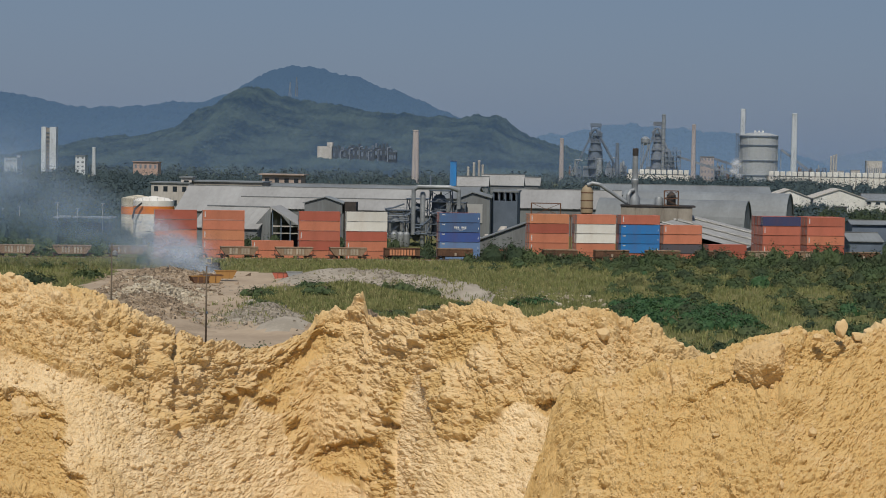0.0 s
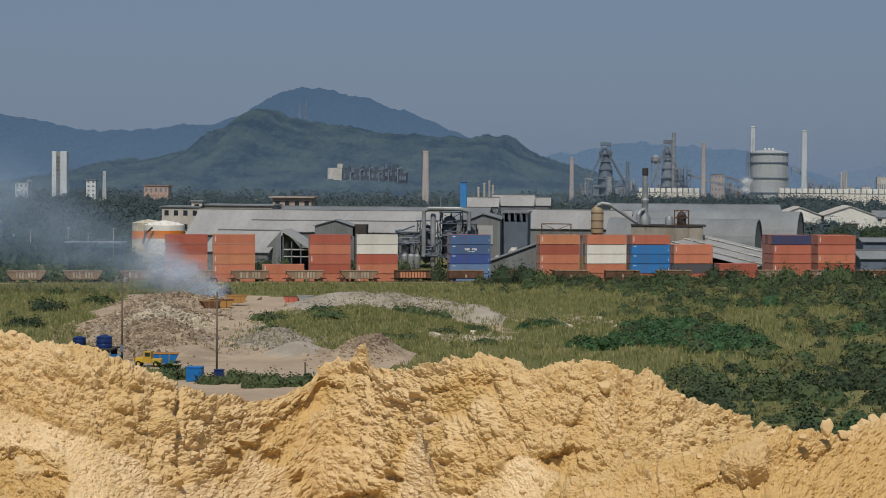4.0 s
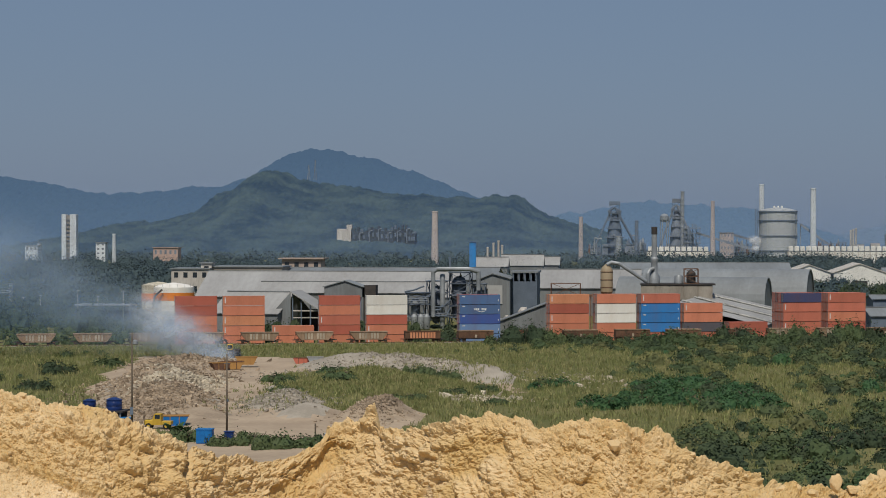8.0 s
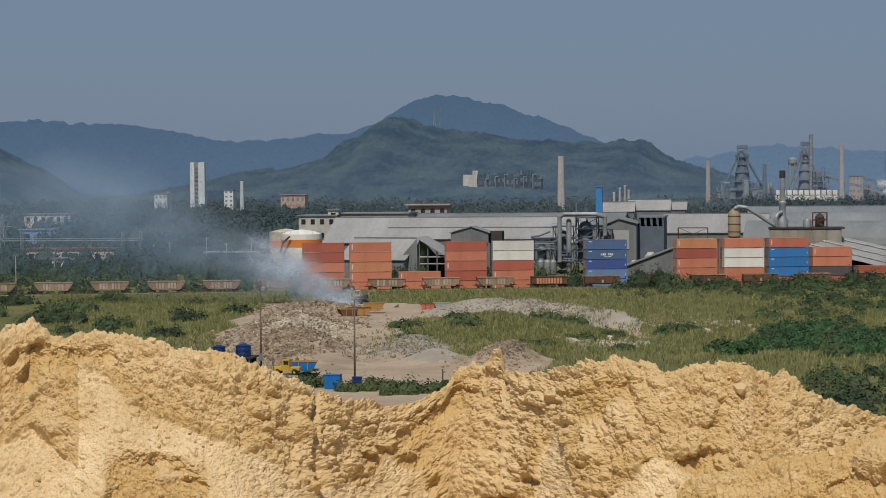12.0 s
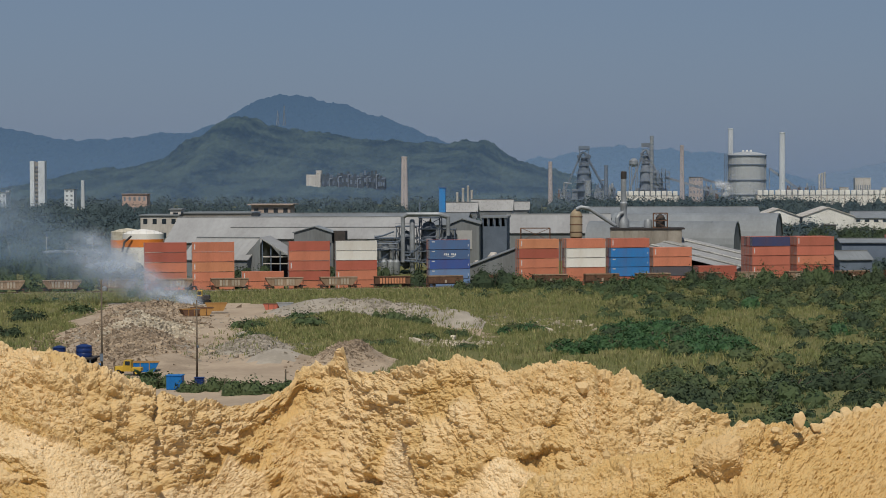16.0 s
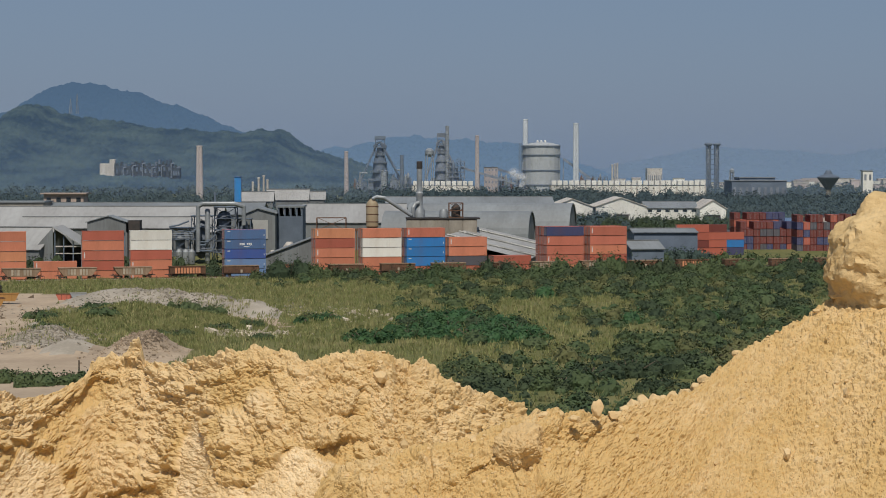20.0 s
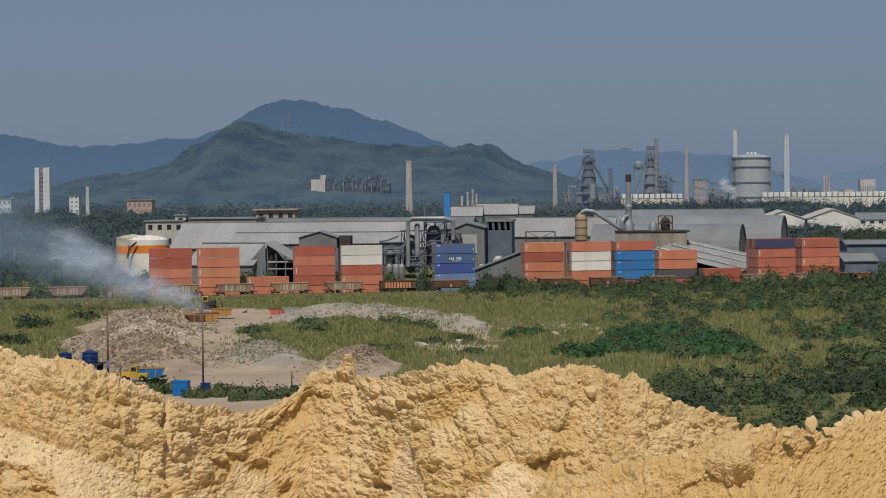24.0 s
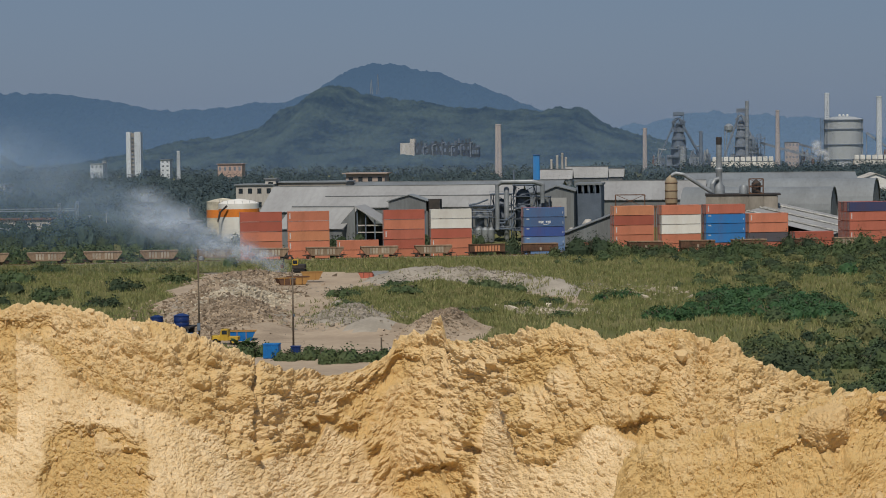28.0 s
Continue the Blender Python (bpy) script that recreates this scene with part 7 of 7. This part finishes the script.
def rubble_field(name, seed, n, cx, cy, sx, sy, size, material, label):
    """Loose broken stones and bricks strewn on a heap."""
    gen = np.random.default_rng(seed)
    x, y = cx + gen.normal(0, sx, n), cy + gen.normal(0, sy, n)
    z = ground_z(x, y)
    s = size * gen.uniform(0.3, 1.1, n) * gen.choice([1, 1, 1.8], n)
    corner = np.array([(a, b, c) for a in (-1, 1) for b in (-1, 1) for c in (-1, 1)], dtype=float)
    p = corner[None] * gen.uniform(0.5, 1.1, (n, 8, 3)) * np.stack([s, s * gen.uniform(0.5, 1, n), s * gen.uniform(0.3, 0.8, n)], 1)[:, None]
    a = gen.uniform(0, 6.28, n)
    c, d = np.cos(a)[:, None], np.sin(a)[:, None]
    tilt = gen.normal(0, 0.4, n)[:, None]
    px_ = p[:, :, 0] * c - p[:, :, 1] * d
    py_ = p[:, :, 0] * d + p[:, :, 1] * c
    pz_ = p[:, :, 2] + px_ * tilt
    v = np.stack([px_ + x[:, None], py_ + y[:, None], pz_ + z[:, None] + 0.1 * s[:, None]], 2).reshape(-1, 3)
    q = np.array([(0, 1, 3, 2), (4, 6, 7, 5), (0, 4, 5, 1), (2, 3, 7, 6), (0, 2, 6, 4), (1, 5, 7, 3)])
    f = (np.arange(n)[:, None, None] * 8 + q[None]).reshape(-1, 4)
    ob = raw(name, v, f, [material])
    return tagged(ob, label, "rubble", kind="stuff")


PALEROCK = surface("pale_broken_stone", (0.54, 0.475, 0.365), (0.41, 0.355, 0.27), rough=0.95, scale=0.3, fine=2, bump=0.3, vary=0, island=0.25, coords="World", spec=0.1)
rubble_field("brick_rubble", 1, 2600, -86, 385, 4.5, 14, 0.30, RUBBLE, "slope of broken bricks and stones beside the road")
rubble_field("brick_rubble", 2, 2600, -99, 440, 5.5, 24, 0.34, RUBBLE, "heap of mixed broken bricks and stones")
rubble_field("pale_stone_heap", 3, 1900, -91, 428, 3.2, 14, 0.36, PALEROCK, "heap of pale broken stone")
rubble_field("grey_gravel_heap", 4, 1500, -65, 391, 4.5, 8, 0.24, GRAVEL, "grey gravel heap at the foot of the grassy bank")
rubble_field("gravel_bank_stones", 5, 1800, -52, 488, 14, 9, 0.24, GRAVEL, "loose grey stones on the long gravel bank")
rubble_field("brown_rubble", 9, 900, -45, 366, 3.2, 4.5, 0.2, RUBBLE, "brown stony heap at the yard's edge")
rubble_field("pale_boulders", 6, 240, -30, 412, 4, 4, 0.5, PALEROCK, "scatter of pale stones in the grass")
rubble_field("pale_boulders", 7, 70, -12, 470, 6, 12, 0.5, PALEROCK, "pale stones showing through the grass")
rubble_field("far_rubble", 8, 900, -110, 520, 6, 12, 0.4, RUBBLE, "rubble by the smouldering fire")


def lamp_pole(x, y, h, label, lamp):
    t = thing("utility_pole", Matrix.Translation((x, y, gz(x, y) - 0.3)), label, "pole", "yard poles")
    bm = B()
    tube(bm, 0, 0, 0, h, 0.17, 0.11, 10)
    part("pole", bm, WOOD, t)
    bm = B()
    beam(bm, (-0.5, 0, h - 1.5), (0.5, 0, h - 1.5), 0.05, 4)
    part("cross_arm", bm, STEELDK, t)
    if lamp:
        bm = B()
        lathe(bm, 0.55, -0.2, ((0.15, h - 1.9), (0.45, h - 1.75), (0.4, h - 1.3), (0.12, h - 1.1)), 12)
        part("floodlight", bm, STEELLT, t, "round grey floodlight")
        bm = B()
        box(bm, -0.25, 0.25, -0.35, -0.15, 3.4, 4.6)
        part("switch_box", bm, STEELDK, t)
    else:
        bm = B()
        box(bm, 0.05, 0.3, -0.3, -0.1, h * 0.45, h * 0.45 + 0.35)
        part("junction_box", bm, STEELDK, t)
    return t


lamp_pole(-80.4, 340, 16.4, "tall weathered pole with a round floodlight", True)
lamp_pole(-63.6, 332, 13.4, "tall leaning weathered utility pole", False)


def water_tanks():
    g = gz(-88, 354)
    t = thing("tank_stand", None, "grimy steel stand carrying two water tanks", "stand")
    for x in (-92.4, -88.9, -85.6):
        for y in (353, 357.4):
            bm = B()
            box(bm, x, x + 0.22, y, y + 0.22, g - 0.2, 2.1)
            part("leg", bm, STEELLT, t)
    bm = B()
    box(bm, -92.7, -85.0, 352.7, 357.9, 2.1, 2.35)
    part("deck", bm, BLACK, t)
    bm = B()
    box(bm, -92.4, -85.3, 357.2, 357.4, g, 2.1)
    part("back_panel", bm, BLACK, t)
    s_ = thing("lean_to_shelter", None, "small lean-to with a dirty white roof beside the tanks", "shelter")
    bm = B()
    prism(bm, ((-90.6, 1.55), (-90.6, 1.7), (-85.9, 1.9), (-85.9, 1.75)), 348.5, 352.3)
    part("roof", bm, GRIMEWHITE, s_)
    for x in (-90.4, -88.2, -86.2):
        for y in (348.7, 352):
            bm = B()
            box(bm, x, x + 0.14, y, y + 0.14, g - 0.3, 1.6)
            part("post", bm, GRIMEWHITE, s_)
    bm = B()
    box(bm, -90.4, -86.1, 351.6, 351.7, g - 0.2, 1.5)
    part("back_sheet", bm, SHEET, s_)
    for x, r, h in ((-91.2, 1.08, 1.75), (-87.0, 1.3, 2.0)):
        w = thing("water_tank", Matrix.Translation((x, 355.2, 2.35)), "dark blue plastic water tank with a ribbed lid", "water tank", "water tanks")
        bm = B()
        lathe(bm, 0, 0, ((r * 0.97, 0), (r, 0.1), (r, h * 0.3), (r * 0.97, h * 0.33), (r, h * 0.36), (r, h * 0.66), (r * 0.97, h * 0.7), (r, h * 0.73), (r * 0.98, h * 0.86), (r * 0.8, h * 0.96)), 24)
        part("body", bm, PLASTIC, w)
        bm = B()
        lathe(bm, 0, 0, ((r * 1.03, h * 0.86), (r * 1.03, h * 0.9), (r * 0.55, h), (r * 0.3, h * 1.06)), 24)
        part("lid", bm, PLASTIC, w)


water_tanks()


def truck(x, y):
    z = gz(x, y)
    t = thing("loader_truck", Matrix.Translation((x, y, z)), "small yellow works truck parked in the yard", "truck")
    bm = B()
    box(bm, 0, 1.5, 0, 1.9, 0.7, 1.5, 0.08)
    part("bonnet", bm, YELLOW, t)
    bm = B()
    prism(bm, ((1.4, 0.7), (1.4, 1.7), (1.65, 2.5), (2.7, 2.5), (2.8, 0.7)), 0, 1.9)
    cab = part("cab", bm, YELLOW, t)
    bm = B()
    box(bm, 1.75, 2.6, -0.02, -0.003, 1.7, 2.35)
    part("side_window", bm, GLASS, cab)
    bm = B()
    box(bm, 2.8, 4.4, 0.05, 1.85, 0.7, 1.3, 0.05)
    part("rear_body", bm, YELLOW, t)
    for wx in (0.7, 3.6):
        for wy in (-0.05, 1.65):
            bm = B()
            bmesh.ops.create_cone(bm, cap_ends=True, segments=16, radius1=0.5, radius2=0.5, depth=0.3, matrix=pose(wx, wy + 0.15, 0.5, 90))
            wheel = part("wheel", bm, RUBBER, t)
            bm = B()
            bmesh.ops.create_cone(bm, cap_ends=True, segments=12, radius1=0.24, radius2=0.24, depth=0.34, matrix=pose(wx, wy + 0.15, 0.5, 90))
            part("rim", bm, YELLOW, wheel)


truck(-80.3, 348)


def skip(x, y, turn, colours, label, s=1.0, lift=0.0):
    m = Matrix.Translation((x, y, gz(x, y) + lift)) @ Matrix.Rotation(radians(turn), 4, "Z") @ Matrix.Diagonal((s, s, s, 1))
    t = thing("skip", m, label, "skip", "skips")
    bm = B()
    o = ((0.5, 0.0), (-0.3, 1.6), (4.3, 1.6), (3.5, 0.0))
    for y0, y1 in ((0, 0.08), (1.92, 2.0)):
        prism(bm, o, y0, y1)
    box(bm, 0.5, 3.5, 0.08, 1.92, 0, 0.08)
    for a, b in (((0.5, 0.0), (-0.3, 1.6)), ((3.5, 0.0), (4.3, 1.6))):
        v = [bm.verts.new(p) for p in ((a[0], 0.08, a[1]), (a[0], 1.92, a[1]), (b[0], 1.92, b[1]), (b[0], 0.08, b[1]))]
        bm.faces.new(v)
    part("tub", bm, colours[0], t)
    bm = B()
    box(bm, -0.4, 4.4, -0.08, 0.1, 1.55, 1.7)
    box(bm, -0.4, 4.4, 1.9, 2.08, 1.55, 1.7)
    part("rim", bm, colours[1], t)
    for x_ in (1.2, 2.7):
        bm = B()
        box(bm, x_, x_ + 0.12, -0.1, -0.002, 0.1, 1.55)
        part("rib", bm, colours[1], t)


skip(-78.6, 354, 8, (BRIGHTBLUE, AMBER), "blue skip with an orange rim")
skip(-96, 497, 20, (AMBER, RUST), "rusty orange steel skip beside the stone heap", 1.1)
skip(-94.5, 506, 12, (AMBER, AMBER), "rusty orange steel skip behind the other", 1.1, 0.6)
skip(-97.5, 493, 35, (RUST, AMBER), "battered orange skip lying by the stones", 1.0)
skip(-83.2, 520, -6, (DKRED, RUST), "dark red skip at the far end of the yard", 0.9)
skip(-79.6, 519, 10, (STEELLT, ROOF), "pale grey skip at the far end of the yard", 0.85)


def blue_bin(x, y, w, h, material, label):
    z = gz(x, y)
    t = thing("plastic_bin", Matrix.Translation((x, y, z)), label, "bin", "bins")
    bm = B()
    box(bm, 0, w, 0, w * 0.8, 0, h, 0.08)
    part("body", bm, material, t)
    bm = B()
    box(bm, -0.06, w + 0.06, -0.06, w * 0.8 + 0.06, h, h + 0.14, 0.03)
    part("lid", bm, material, t)
    for k in range(3):
        bm = B()
        box(bm, w * (0.2 + 0.3 * k), w * (0.26 + 0.3 * k), -0.05, -0.002, 0.1, h - 0.1)
        part("rib", bm, material, t)


blue_bin(-66.6, 323, 2.4, 2.1, BRIGHTBLUE, "bright blue plastic container at the yard's edge")
blue_bin(-62.9, 326, 1.4, 1.5, PLASTIC, "dark blue bin at the foot of the pole")
blue_bin(-85.2, 352, 1.7, 1.3, BRIGHTBLUE, "blue crate beside the tank stand")


def excavator(x, y):
    z = gz(x, y)
    t = thing("excavator", Matrix.Translation((x, y, z)), "dark sooty excavator working beside the fire", "excavator")
    for yy in (0, 2.0):
        bm = B()
        box(bm, -0.2, 3.4, yy, yy + 0.6, 0, 0.9, 0.25)
        part("track", bm, RUBBER, t)
    bm = B()
    box(bm, 0, 3.2, 0.2, 2.4, 1.0, 2.2, 0.12)
    part("engine_house", bm, BLACK, t)
    bm = B()
    box(bm, 0.1, 1.5, 0.1, 1.2, 1.9, 3.4, 0.1)
    cab = part("cab", bm, YELLOW, t)
    bm = B()
    box(bm, 0.25, 1.35, 0.05, 0.098, 2.3, 3.2)
    part("cab_window", bm, GLASS, cab)
    bm = B()
    pipe(bm, [(1.0, 1.6, 2.0), (-0.6, 1.6, 4.4), (-2.2, 1.6, 4.0)], 0.22, 6)
    part("boom", bm, BLACK, t)
    bm = B()
    pipe(bm, [(-2.2, 1.6, 4.0), (-2.9, 1.6, 2.0)], 0.16, 6)
    part("stick", bm, BLACK, t)
    bm = B()
    prism(bm, ((-3.4, 1.2), (-3.2, 2.1), (-2.4, 2.0), (-2.5, 1.1)), 1.0, 2.2)
    part("bucket", bm, RUST, t)


excavator(-104.5, 545)


def low_hut(x, y):
    z = gz(x, y)
    t = thing("yard_hut", None, "small white hut with a rusty frame at the yard's edge", "hut")
    bm = B()
    box(bm, x, x + 1.6, y, y + 1.4, z, z + 1.3)
    part("wall", bm, WHITEWALL, t)
    bm = B()
    box(bm, x - 0.2, x + 1.8, y - 0.2, y + 1.6, z + 1.3, z + 1.45)
    part("roof", bm, STEELLT, t)
    bm = B()
    box(bm, x + 0.5, x + 1.1, y - 0.03, y - 0.003, z, z + 0.9)
    part("door", bm, BLACK, t)
    bm = B()
    tube(bm, x - 1.4, y, z, z + 3.0, 0.12, n=8)
    part("post", bm, WOOD, t)


low_hut(-47.5, 326)


def banana_plant(x, y, s, seed):
    """A plant of long arching leaves at the yard's edge."""
    rnd = random.Random(seed)
    z = gz(x, y)
    t = thing("banana_plant", None, "broad-leaved banana plant at the yard's edge", "plant", "banana plants")
    for i in range(8):
        a, l = rnd.uniform(0, 6.28), s * rnd.uniform(0.8, 1.2)
        bm = B()
        prev = None
        for k in range(6):
            f = k / 5
            w = 0.22 * s * math.sin(math.pi * (0.12 + 0.85 * f)) * 0.8
            p = Vector((x + math.cos(a) * l * 0.6 * f, y + math.sin(a) * l * 0.6 * f, z + l * (f * 1.25 - 0.65 * f * f)))
            side = Vector((-math.sin(a), math.cos(a), 0)) * w
            cur = (bm.verts.new(p - side), bm.verts.new(p + Vector((0, 0, -0.1 * w))), bm.verts.new(p + side))
            if prev:
                bm.faces.new((prev[0], prev[1], cur[1], cur[0]))
                bm.faces.new((prev[1], prev[2], cur[2], cur[1]))
            prev = cur
        part("leaf", bm, LEAF_B, t)


banana_plant(-72.5, 335, 3.2, 1)
banana_plant(-70.6, 333, 2.8, 2)
banana_plant(-43.2, 330, 3.6, 3)


def boundary_wires():
    t = thing("fence", None, "thin wire fence with posts along the railway", "fence")
    for i in range(40):
        x = -120 + i * 5
        y = rail_y(x) - 9
        bm = B()
        z = gz(x, y)
        tube(bm, x, y, z, z + 1.3, 0.07, n=6)
        part("post", bm, WOOD, t)


boundary_wires()


# ---- smoke ----
scene.cycles.transparent_max_bounces = 48


def vapour(name, colour, dense, wisp):
    """Thin smoke: thickest in the middle of its puff, torn by noise."""
    m = bpy.data.materials.new(name)
    m.use_nodes = True
    nt = m.node_tree
    nt.nodes.clear()
    N, L = nt.nodes.new, nt.links.new
    out, mix, clear = N("ShaderNodeOutputMaterial"), N("ShaderNodeMixShader"), N("ShaderNodeBsdfTransparent")
    d, tr, both = N("ShaderNodeBsdfDiffuse"), N("ShaderNodeBsdfTranslucent"), N("ShaderNodeMixShader")
    for s in (d, tr):
        s.inputs[0].default_value = (*colour, 1)
    both.inputs[0].default_value = 0.5
    L(d.outputs[0], both.inputs[1]), L(tr.outputs[0], both.inputs[2])
    tc, sep = N("ShaderNodeTexCoord"), N("ShaderNodeSeparateXYZ")
    L(tc.outputs["Object"], sep.inputs[0])

    def math_(op, a, b):
        n = N("ShaderNodeMath")
        n.operation = op
        for i, v in enumerate((a, b)):
            if isinstance(v, (int, float)):
                n.inputs[i].default_value = v
            else:
                L(v, n.inputs[i])
        return n.outputs[0]
    rr = math_("ADD", math_("MULTIPLY", sep.outputs[0], sep.outputs[0]), math_("MULTIPLY", sep.outputs[2], sep.outputs[2]))
    core = math_("POWER", math_("MAXIMUM", math_("SUBTRACT", 1.0, rr), 0.0), 1.5)
    no = N("ShaderNodeTexNoise")
    no.noise_dimensions = "4D"
    no.inputs["Scale"].default_value, no.inputs["Detail"].default_value, no.inputs["Distortion"].default_value = wisp, 5, 0.5
    L(tc.outputs["Object"], no.inputs["Vector"])
    L(math_("MULTIPLY", N("ShaderNodeObjectInfo").outputs["Random"], 40.0), no.inputs["W"])
    rg = N("ShaderNodeMapRange")
    rg.inputs[1].default_value, rg.inputs[2].default_value = 0.3, 0.72
    L(no.outputs[0], rg.inputs[0])
    L(math_("MULTIPLY", math_("MULTIPLY", core, rg.outputs[0]), dense), mix.inputs[0])
    L(clear.outputs[0], mix.inputs[1]), L(both.outputs[0], mix.inputs[2]), L(mix.outputs[0], out.inputs[0])
    return m


def puff_mesh(name, material, seed):
    """A lumpy flattened body of radius one."""
    bm = B()
    bmesh.ops.create_icosphere(bm, subdivisions=4, radius=1)
    o = Vector((seed * 3.1, seed * 1.3, 0))
    for v in bm.verts:
        v.co = Vector((v.co.x, v.co.y * (0.45 + 0.2 * noise.noise(v.co * 1.8 + o)), v.co.z))
    for f in bm.faces:
        f.smooth = True
    ob = part(name, bm, material)
    me = ob.data
    bpy.data.objects.remove(ob)
    return me


SMOKE_THICK = vapour("thick_smoke", (0.68, 0.75, 0.84), 0.60, 2.0)
SMOKE_THIN = vapour("thin_smoke", (0.48, 0.61, 0.77), 0.145, 1.9)
SMOKE_VEIL = vapour("smoke_veil", (0.31, 0.46, 0.66), 0.085, 1.5)
STEAM = vapour("white_steam", (0.9, 0.91, 0.93), 0.8, 1.6)
PUFFS = []


def puff(me, scale, label, path):
    ob = new("smoke_puff", me)
    ob.scale = scale
    tagged(ob, label, "smoke", "drifting smoke")
    PUFFS.append((ob, path))


def plume(s):
    """The smoke's way from the fire: hidden in the heap at first, then up and away to the left with the wind."""
    if s < 0:
        return Vector((-105.5 - 0.05 * s, 541, 0.5 + 0.35 * s))
    return Vector((-106 - 0.93 * s, 541 - 0.05 * s, 1.2 + 0.50 * s - 3.0 * (1 - math.exp(-s / 12)) - 0.0021 * s * s + 0.7 * math.sin(s / 9.0)))


meshes = {k: [puff_mesh("smoke_puff", m, i + 3 * j) for i in range(3)] for j, (k, m) in enumerate((("a", SMOKE_THICK), ("b", SMOKE_THIN), ("c", SMOKE_VEIL), ("d", STEAM)))}
WIND = 0.95
rnd = random.Random(77)
for i in range(15):
    s0 = -24 + i * 2.5
    mid = max(0, s0 + WIND * 14)
    r = 2.9 + 0.14 * mid
    off = Vector((0, rnd.uniform(-2, 2), rnd.uniform(-0.4, 0.6) * r))
    puff(meshes["a"][i % 3], (r * 1.45, r, r), "dense pale smoke puff rising from the smouldering heap", [(t, plume(s0 + WIND * t) + off, rnd.uniform(-8, 8)) for t in (0, 4, 8, 12, 16, 20, 24, 28)])
for i in range(18):
    s0 = -14 + i * 5
    mid = max(0, s0 + WIND * 14)
    r = 4.2 + 0.15 * mid
    off = Vector((0, rnd.uniform(-6, 6), rnd.uniform(-0.1, 0.55) * r))
    puff(meshes["b"][i % 3], (r * 1.5, r, r), "thin blue smoke drifting over the meadow", [(t, plume(s0 + WIND * t) + off, rnd.uniform(-10, 10)) for t in (0, 7, 14, 21, 28)])
for i in range(9):
    s0 = 15 + i * 14
    r = 13 + 0.07 * s0
    off = Vector((0, rnd.uniform(5, 25), rnd.uniform(-8, -2)))
    puff(meshes["c"][i % 3], (r * 1.8, r, r), "faint blue smoke haze hanging over the line", [(t, plume(s0 + 0.7 * WIND * t) + off, rnd.uniform(-6, 6)) for t in (0, 14, 28)])
# thin haze that hangs over the plain, before the far trees and before the steel works
for y, gap, wide, high, dense_ in ((1000, 230, 330, 46, 0.028), (1990, 420, 640, 105, 0.075)):
    haze = [puff_mesh("haze_bank", vapour("plain_haze", (0.46, 0.60, 0.82), dense_, 0.8), 20 + i) for i in range(2)]
    for i in range(7):
        ob = new("haze_bank", haze[i % 2])
        ob.matrix_basis = Matrix.Translation(((i - 3.3) * gap, y + 6 * i, 6)) @ Matrix.Diagonal((wide, 30, high, 1))
        tagged(ob, "thin blue haze hanging over the plain", "haze", kind="stuff")
for i in range(6):
    base = Vector((122 - 1.2 * i, 2276, 12 + 2.4 * i))
    r = 3.2 + 0.5 * i
    puff(meshes["d"][i % 3], (r * 1.3, r, r), "white steam puff beside the gasholder", [(t, base + Vector((-3.4 * math.sin(t / 7 + i), 0, 2.2 * math.sin(t / 5 + 1.7 * i) + 0.1 * t)), 20 * math.sin(t / 4 + i)) for t in (0, 4, 8, 12, 16, 20, 24, 28)])


def motions():
    for ob, path in PUFFS:
        walk(ob, [(t, pose(p.x, p.y, p.z, 0, turn, 0)) for t, p, turn in path])


motions()
